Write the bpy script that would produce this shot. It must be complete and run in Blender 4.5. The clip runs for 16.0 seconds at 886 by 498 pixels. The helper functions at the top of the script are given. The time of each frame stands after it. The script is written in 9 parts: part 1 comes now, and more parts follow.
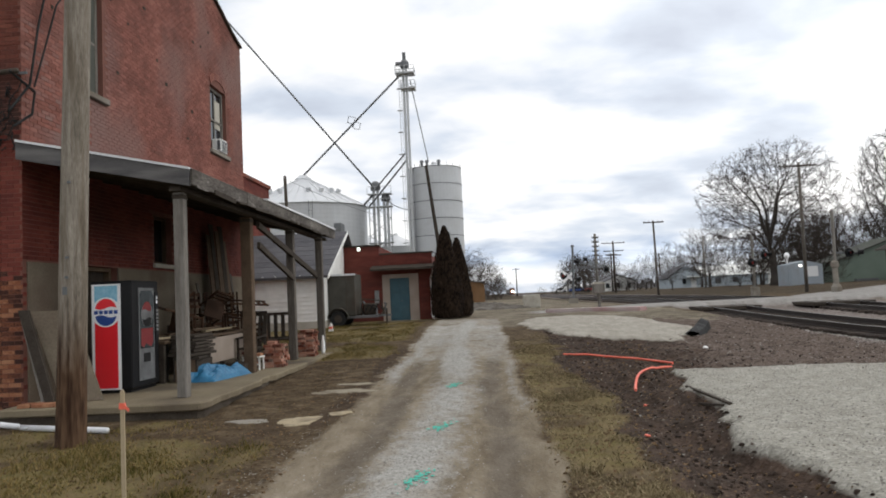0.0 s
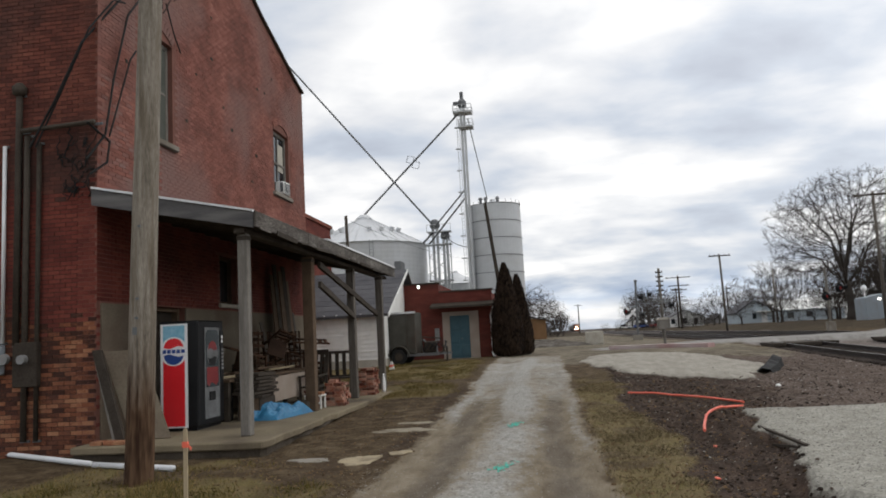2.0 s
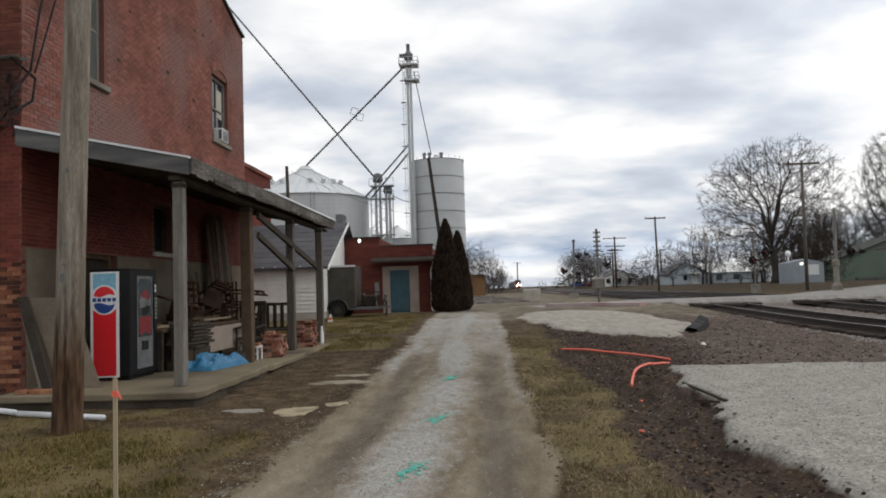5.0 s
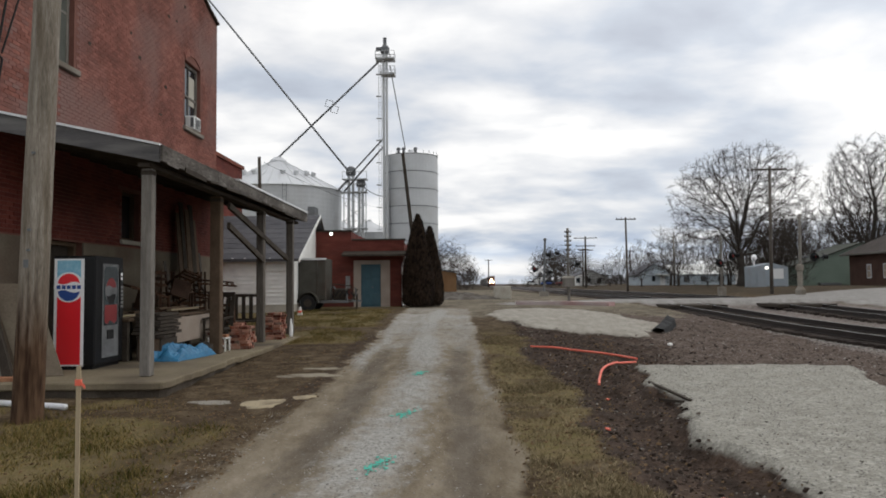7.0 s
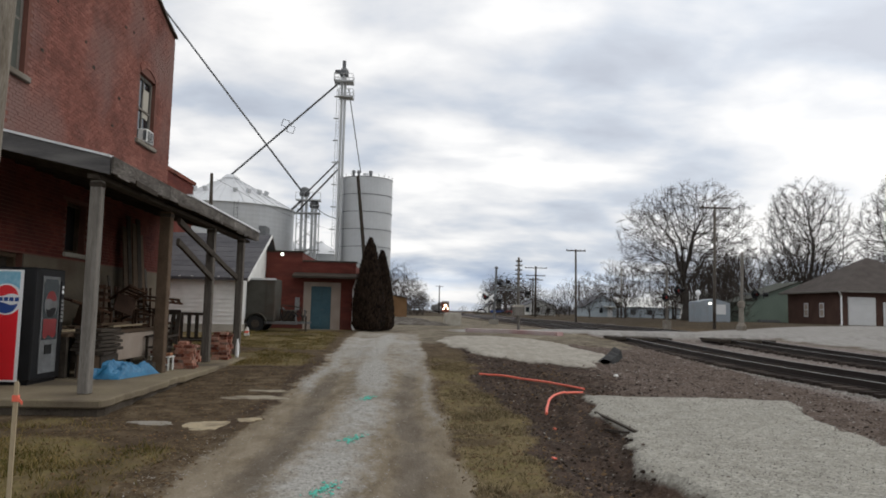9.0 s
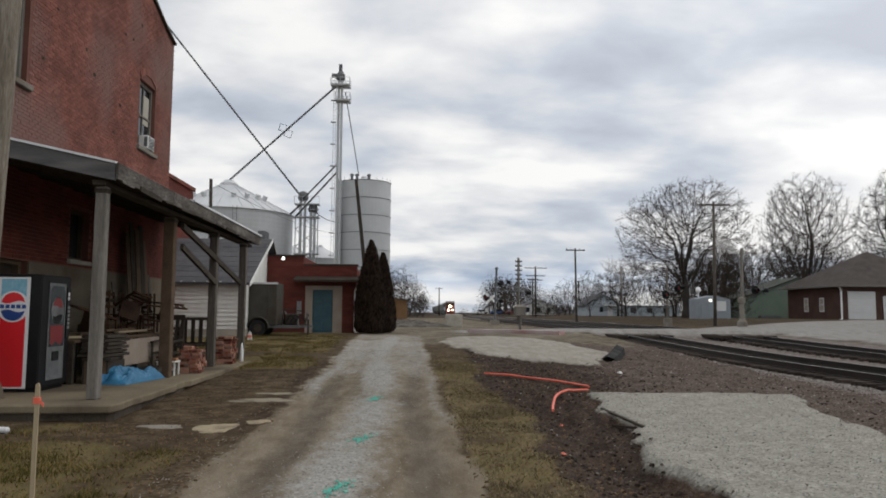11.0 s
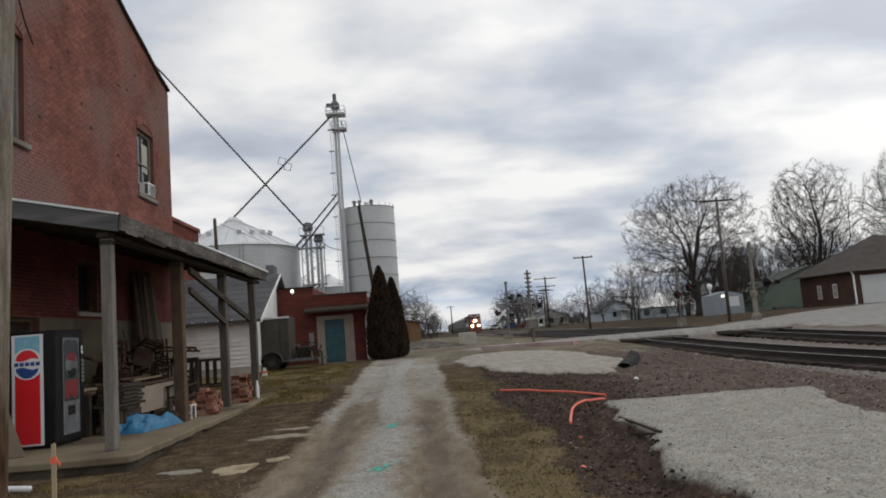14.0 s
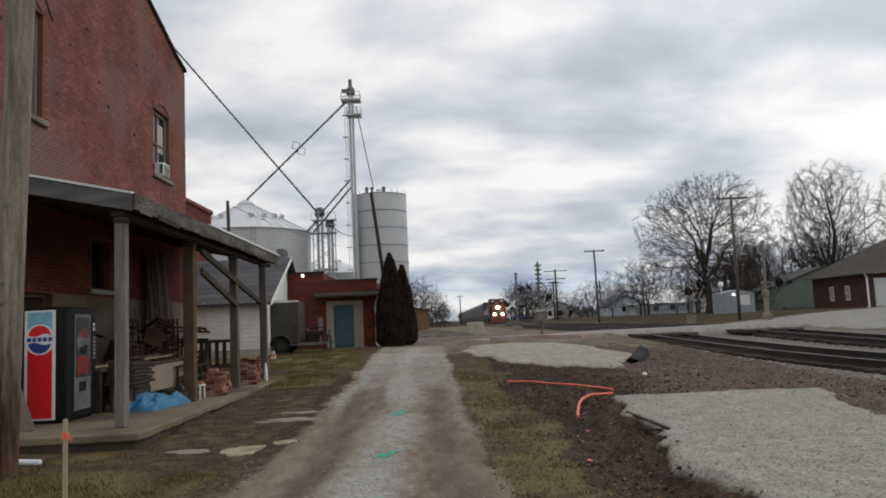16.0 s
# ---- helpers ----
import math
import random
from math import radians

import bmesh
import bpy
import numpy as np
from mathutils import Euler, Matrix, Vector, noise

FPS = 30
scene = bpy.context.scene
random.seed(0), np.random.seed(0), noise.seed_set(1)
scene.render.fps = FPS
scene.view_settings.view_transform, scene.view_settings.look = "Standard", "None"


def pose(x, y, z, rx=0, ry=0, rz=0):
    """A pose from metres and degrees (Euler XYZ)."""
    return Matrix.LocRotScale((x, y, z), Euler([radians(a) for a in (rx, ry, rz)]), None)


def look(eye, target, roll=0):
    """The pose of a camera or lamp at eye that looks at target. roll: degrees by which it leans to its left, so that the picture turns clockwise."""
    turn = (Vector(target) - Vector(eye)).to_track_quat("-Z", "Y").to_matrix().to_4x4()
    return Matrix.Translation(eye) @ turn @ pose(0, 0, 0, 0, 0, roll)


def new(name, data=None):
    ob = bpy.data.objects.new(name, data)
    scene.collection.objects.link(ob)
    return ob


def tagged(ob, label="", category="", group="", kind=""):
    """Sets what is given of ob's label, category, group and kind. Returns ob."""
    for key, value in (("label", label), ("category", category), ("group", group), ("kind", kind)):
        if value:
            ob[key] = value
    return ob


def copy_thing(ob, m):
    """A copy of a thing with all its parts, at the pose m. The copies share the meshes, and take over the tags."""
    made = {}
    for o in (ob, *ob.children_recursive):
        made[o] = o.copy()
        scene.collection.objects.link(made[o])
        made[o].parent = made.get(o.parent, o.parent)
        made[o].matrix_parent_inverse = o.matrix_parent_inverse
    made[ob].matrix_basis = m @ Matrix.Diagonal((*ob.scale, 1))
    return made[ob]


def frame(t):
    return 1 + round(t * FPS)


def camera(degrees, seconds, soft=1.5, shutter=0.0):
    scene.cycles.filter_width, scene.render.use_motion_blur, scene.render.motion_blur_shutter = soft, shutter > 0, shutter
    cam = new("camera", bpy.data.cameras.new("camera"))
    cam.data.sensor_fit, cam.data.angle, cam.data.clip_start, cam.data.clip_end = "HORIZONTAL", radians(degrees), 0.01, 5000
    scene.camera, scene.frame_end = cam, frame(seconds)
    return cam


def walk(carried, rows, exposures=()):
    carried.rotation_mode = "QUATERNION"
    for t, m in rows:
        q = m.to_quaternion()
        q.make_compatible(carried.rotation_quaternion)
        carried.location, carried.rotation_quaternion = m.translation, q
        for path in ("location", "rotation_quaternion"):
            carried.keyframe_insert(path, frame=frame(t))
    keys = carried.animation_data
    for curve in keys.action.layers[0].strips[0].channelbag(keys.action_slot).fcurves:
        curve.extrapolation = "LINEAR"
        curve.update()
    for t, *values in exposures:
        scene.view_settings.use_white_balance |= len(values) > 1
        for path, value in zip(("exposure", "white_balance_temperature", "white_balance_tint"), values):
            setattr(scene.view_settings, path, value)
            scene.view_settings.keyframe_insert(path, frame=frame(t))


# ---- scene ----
cam = camera(62.8, 16.0, soft=1.8)
PATH = [
    (0, (0.004, 0.014, 1.655), (-0.102, 2.007, 1.786), -2.7),
    (0.5, (0.013, 0.004, 1.655), (-0.186, 1.986, 1.839), -3.1),
    (1, (0.036, -0.002, 1.659), (-0.232, 1.966, 1.895), -3.6),
    (1.5, (0.037, 0.015, 1.66), (-0.252, 1.977, 1.921), -3.6),
    (2, (0.035, 0.027, 1.657), (-0.229, 1.995, 1.898), -3.1),
    (2.5, (0.037, 0.038, 1.655), (-0.181, 2.015, 1.86), -2.8),
    (3, (0.048, 0.027, 1.656), (-0.13, 2.011, 1.827), -2.4),
    (3.5, (0.049, 0.035, 1.651), (-0.102, 2.023, 1.809), -2.2),
    (4, (0.051, 0.035, 1.653), (-0.068, 2.026, 1.795), -2.3),
    (6.5, (0.049, 0.0, 1.652), (-0.035, 1.996, 1.742), -0.6),
    (7, (0.044, 0.022, 1.649), (0.01, 2.019, 1.747), -0.5),
    (7.5, (0.055, 0.008, 1.649), (0.068, 2.005, 1.748), -1.4),
    (8, (0.054, 0.008, 1.653), (0.091, 2.004, 1.775), -1.3),
    (8.5, (0.029, -0.001, 1.653), (0.099, 1.993, 1.784), 0.2),
    (9, (0.009, -0.004, 1.647), (0.107, 1.987, 1.816), 1.4),
    (9.2, (0.0, 0.009, 1.639), (0.105, 1.998, 1.819), 1.9),
    (11.3, (-0.085, -0.071, 1.609), (0.014, 1.919, 1.78), -0.5),
    (11.5, (-0.067, -0.067, 1.641), (0.036, 1.924, 1.798), -1.5),
    (12, (-0.059, -0.061, 1.641), (0.074, 1.931, 1.768), -1.9),
    (12.5, (-0.032, -0.065, 1.642), (0.169, 1.92, 1.766), -3.4),
    (13, (-0.027, -0.092, 1.658), (0.137, 1.895, 1.816), -4.2),
    (13.5, (-0.02, -0.1, 1.655), (0.104, 1.887, 1.843), -5.0),
    (14, (-0.01, -0.134, 1.658), (0.072, 1.852, 1.884), -4.5),
    (14.5, (-0.028, -0.149, 1.669), (0.021, 1.835, 1.911), -4.5),
    (15, (-0.033, -0.133, 1.669), (-0.008, 1.85, 1.924), -4.3),
    (15.5, (-0.032, -0.134, 1.664), (-0.022, 1.852, 1.906), -3.9),
    (16, (-0.037, -0.113, 1.661), (0.014, 1.877, 1.859), -2.6),
]
walk(cam, [(t, look(e, g, r)) for t, e, g, r in PATH],
     exposures=((0, 0.22), (0.5, 0.08), (1.5, -0.02), (3.5, 0.0), (7, -0.06), (9, -0.08), (12.5, -0.28), (16, -0.25)))

# ---- sky and sun ----
world = bpy.data.worlds.new("overcast_sky")
scene.world = world
world.use_nodes = True
wn, wl = world.node_tree.nodes, world.node_tree.links
wn.clear()
SUN_ELEV, SUN_AZ = radians(50), radians(70)


def wnode(kind, **values):
    n = wn.new(kind)
    for key, value in values.items():
        n.inputs[key].default_value = value
    return n


def wmath(op, a, b=None, c=None):
    n = wn.new("ShaderNodeMath")
    n.operation = op
    for i, v in enumerate((a, b, c)):
        if v is None:
            continue
        if isinstance(v, (int, float)):
            n.inputs[i].default_value = v
        else:
            wl.new(v, n.inputs[i])
    return n.outputs[0]


w_out = wn.new("ShaderNodeOutputWorld")
w_bg = wnode("ShaderNodeBackground", Strength=1.14)
w_sky = wn.new("ShaderNodeTexSky")
w_sky.sky_type, w_sky.sun_disc = "NISHITA", False
w_sky.sun_elevation, w_sky.sun_rotation = SUN_ELEV, SUN_AZ
w_co = wn.new("ShaderNodeTexCoord")
w_sep = wn.new("ShaderNodeSeparateXYZ")
wl.new(w_co.outputs["Generated"], w_sep.inputs[0])
w_h = wmath("ADD", wmath("MAXIMUM", w_sep.outputs[2], 0.0), 0.22)
w_xy = wn.new("ShaderNodeCombineXYZ")
wl.new(wmath("DIVIDE", w_sep.outputs[0], w_h), w_xy.inputs[0])
wl.new(wmath("MULTIPLY", wmath("DIVIDE", w_sep.outputs[1], w_h), 1.25), w_xy.inputs[1])
w_big = wnode("ShaderNodeTexNoise", Scale=0.95, Detail=5.0, Roughness=0.45, Distortion=0.25)
w_fine = wnode("ShaderNodeTexNoise", Scale=3.0, Detail=5.0, Roughness=0.52, Distortion=0.2)
for n in (w_big, w_fine):
    wl.new(w_xy.outputs[0], n.inputs["Vector"])
w_mix = wmath("ADD", wmath("MULTIPLY", w_big.outputs[0], 0.74), wmath("MULTIPLY", w_fine.outputs[0], 0.26))
w_ramp = wn.new("ShaderNodeValToRGB")
cr = w_ramp.color_ramp
cr.elements[0].position, cr.elements[0].color = 0.38, (0.45, 0.49, 0.57, 1)
cr.elements[1].position, cr.elements[1].color = 0.56, (0.986, 0.978, 0.966, 1)
e = cr.elements.new(0.435)
e.color = (0.55, 0.60, 0.68, 1)
e = cr.elements.new(0.495)
e.color = (0.757, 0.77, 0.797, 1)
wl.new(w_mix, w_ramp.inputs[0])
# the cloud sheet is thinner and brighter round the veiled sun
w_sun = wn.new("ShaderNodeVectorMath")
w_sun.operation = "DOT_PRODUCT"
w_sun.inputs[1].default_value = (math.sin(SUN_AZ) * math.cos(SUN_ELEV), math.cos(SUN_AZ) * math.cos(SUN_ELEV), math.sin(SUN_ELEV))
wl.new(w_co.outputs["Generated"], w_sun.inputs[0])
w_glow = wmath("MULTIPLY", wmath("POWER", wmath("MAXIMUM", w_sun.outputs["Value"], 0.0), 3.0), 0.5)
w_add = wn.new("ShaderNodeMix")
w_add.data_type, w_add.blend_type = "RGBA", "ADD"
wl.new(w_glow, w_add.inputs["Factor"])
wl.new(w_ramp.outputs[0], w_add.inputs["A"])
w_add.inputs["B"].default_value = (1.0, 0.97, 0.92, 1)
w_dim = wn.new("ShaderNodeMix")
w_dim.data_type, w_dim.blend_type = "RGBA", "MULTIPLY"
w_dim.inputs["Factor"].default_value = 1.0
w_dim.inputs["B"].default_value = (0.06, 0.06, 0.06, 1)
wl.new(w_sky.outputs[0], w_dim.inputs["A"])
w_veil = wn.new("ShaderNodeMix")
w_veil.data_type = "RGBA"
w_veil.inputs["Factor"].default_value = 0.93
wl.new(w_dim.outputs["Result"], w_veil.inputs["A"])
wl.new(w_add.outputs["Result"], w_veil.inputs["B"])
# a slate-blue bank of cloud low over the horizon, with a clear gap under it
w_low = wmath("ADD", w_sep.outputs[2], wmath("MULTIPLY", wmath("SUBTRACT", w_fine.outputs[0], 0.5), 0.05))
w_rise, w_fall = wnode("ShaderNodeMapRange"), wnode("ShaderNodeMapRange")
for n, a, b in ((w_rise, 0.026, 0.042), (w_fall, 0.075, 0.045)):
    n.inputs["From Min"].default_value, n.inputs["From Max"].default_value = a, b
    wl.new(w_low, n.inputs[0])
w_bank = wn.new("ShaderNodeMix")
w_bank.data_type, w_bank.blend_type = "RGBA", "MULTIPLY"
wl.new(wmath("MULTIPLY", w_rise.outputs[0], w_fall.outputs[0]), w_bank.inputs["Factor"])
wl.new(w_veil.outputs["Result"], w_bank.inputs["A"])
w_bank.inputs["B"].default_value = (0.68, 0.76, 0.88, 1)
wl.new(w_bank.outputs["Result"], w_bg.inputs["Color"])
wl.new(w_bg.outputs[0], w_out.inputs[0])

sun = new("sun", bpy.data.lights.new("sun", "SUN"))
sun.data.energy, sun.data.angle, sun.data.color = 0.5, radians(40), (1.0, 0.96, 0.9)
sun.matrix_basis = look((60, 130, 90), (60 - 50 * math.sin(SUN_AZ), 130 - 50 * math.cos(SUN_AZ), 90 - 50 * math.tan(SUN_ELEV)))



# ---- materials ----
def material(name, colors, scale=4.0, fine=40.0, rough=0.85, bump=0.25, metal=0.0, island=0.0, objvar=0.0, stretch=(1, 1, 1), stain=None, stain_scale=0.7, stain_amount=0.5, bump_dist=0.02):
    """A two-scale noise surface in object space: colors from dark to light, optional stain colour in blotches."""
    m = bpy.data.materials.new(name)
    m.use_nodes = True
    n, l = m.node_tree.nodes, m.node_tree.links
    b = n["Principled BSDF"]
    b.inputs["Roughness"].default_value, b.inputs["Metallic"].default_value = rough, metal
    b.inputs["Specular IOR Level"].default_value = 0.5 if rough < 0.7 else 0.15
    co = n.new("ShaderNodeTexCoord")
    mp = n.new("ShaderNodeMapping")
    mp.inputs["Scale"].default_value = stretch
    l.new(co.outputs["Object"], mp.inputs[0])
    info = n.new("ShaderNodeObjectInfo")
    off = n.new("ShaderNodeVectorMath")
    off.operation = "ADD"
    mul = n.new("ShaderNodeMath")
    mul.operation = "MULTIPLY"
    mul.inputs[1].default_value = 37.0
    l.new(info.outputs["Random"], mul.inputs[0])
    l.new(mp.outputs[0], off.inputs[0])
    l.new(mul.outputs[0], off.inputs[1])
    big = n.new("ShaderNodeTexNoise")
    big.inputs["Scale"].default_value, big.inputs["Detail"].default_value = scale, 5.0
    small = n.new("ShaderNodeTexNoise")
    small.inputs["Scale"].default_value, small.inputs["Detail"].default_value = fine, 4.0
    l.new(off.outputs[0], big.inputs["Vector"])
    l.new(off.outputs[0], small.inputs["Vector"])
    add = n.new("ShaderNodeMath")
    add.operation = "MULTIPLY_ADD"
    add.inputs[1].default_value = 0.45
    l.new(small.outputs[0], add.inputs[0])
    half = n.new("ShaderNodeMath")
    half.operation = "MULTIPLY"
    half.inputs[1].default_value = 0.55
    l.new(big.outputs[0], half.inputs[0])
    l.new(half.outputs[0], add.inputs[2])
    value = add.outputs[0]
    for amount, source in ((objvar, info.outputs["Random"]), (island, None)):
        if not amount:
            continue
        if source is None:
            geo = n.new("ShaderNodeNewGeometry")
            source = geo.outputs["Random Per Island"]
        mm = n.new("ShaderNodeMath")
        mm.operation = "MULTIPLY_ADD"
        mm.inputs[1].default_value = amount
        l.new(source, mm.inputs[0])
        sub = n.new("ShaderNodeMath")
        sub.operation = "SUBTRACT"
        sub.inputs[1].default_value = amount * 0.5
        l.new(value, sub.inputs[0])
        l.new(sub.outputs[0], mm.inputs[2])
        value = mm.outputs[0]
    ramp = n.new("ShaderNodeValToRGB")
    el = ramp.color_ramp.elements
    k = len(colors)
    while len(el) < k:
        el.new(0.5)
    for i, c in enumerate(colors):
        el[i].position = 0.3 + 0.4 * i / max(k - 1, 1)
        el[i].color = (*c, 1)
    l.new(value, ramp.inputs[0])
    color = ramp.outputs[0]
    if stain:
        sn = n.new("ShaderNodeTexNoise")
        sn.inputs["Scale"].default_value, sn.inputs["Detail"].default_value = stain_scale, 6.0
        l.new(off.outputs[0], sn.inputs["Vector"])
        sr = n.new("ShaderNodeMapRange")
        sr.inputs["From Min"].default_value, sr.inputs["From Max"].default_value = 0.48, 0.66
        sr.inputs["To Max"].default_value = stain_amount
        l.new(sn.outputs[0], sr.inputs[0])
        mx = n.new("ShaderNodeMix")
        mx.data_type = "RGBA"
        l.new(sr.outputs[0], mx.inputs["Factor"])
        l.new(color, mx.inputs["A"])
        mx.inputs["B"].default_value = (*stain, 1)
        color = mx.outputs["Result"]
    l.new(color, b.inputs["Base Color"])
    if bump:
        bp = n.new("ShaderNodeBump")
        bp.inputs["Strength"].default_value, bp.inputs["Distance"].default_value = bump, bump_dist
        l.new(small.outputs[0], bp.inputs["Height"])
        l.new(bp.outputs[0], b.inputs["Normal"])
    return m


def glow(name, color, power):
    m = bpy.data.materials.new(name)
    m.use_nodes = True
    b = m.node_tree.nodes["Principled BSDF"]
    b.inputs["Base Color"].default_value = (*color, 1)
    b.inputs["Emission Color"].default_value = (*color, 1)
    b.inputs["Emission Strength"].default_value = power
    return m


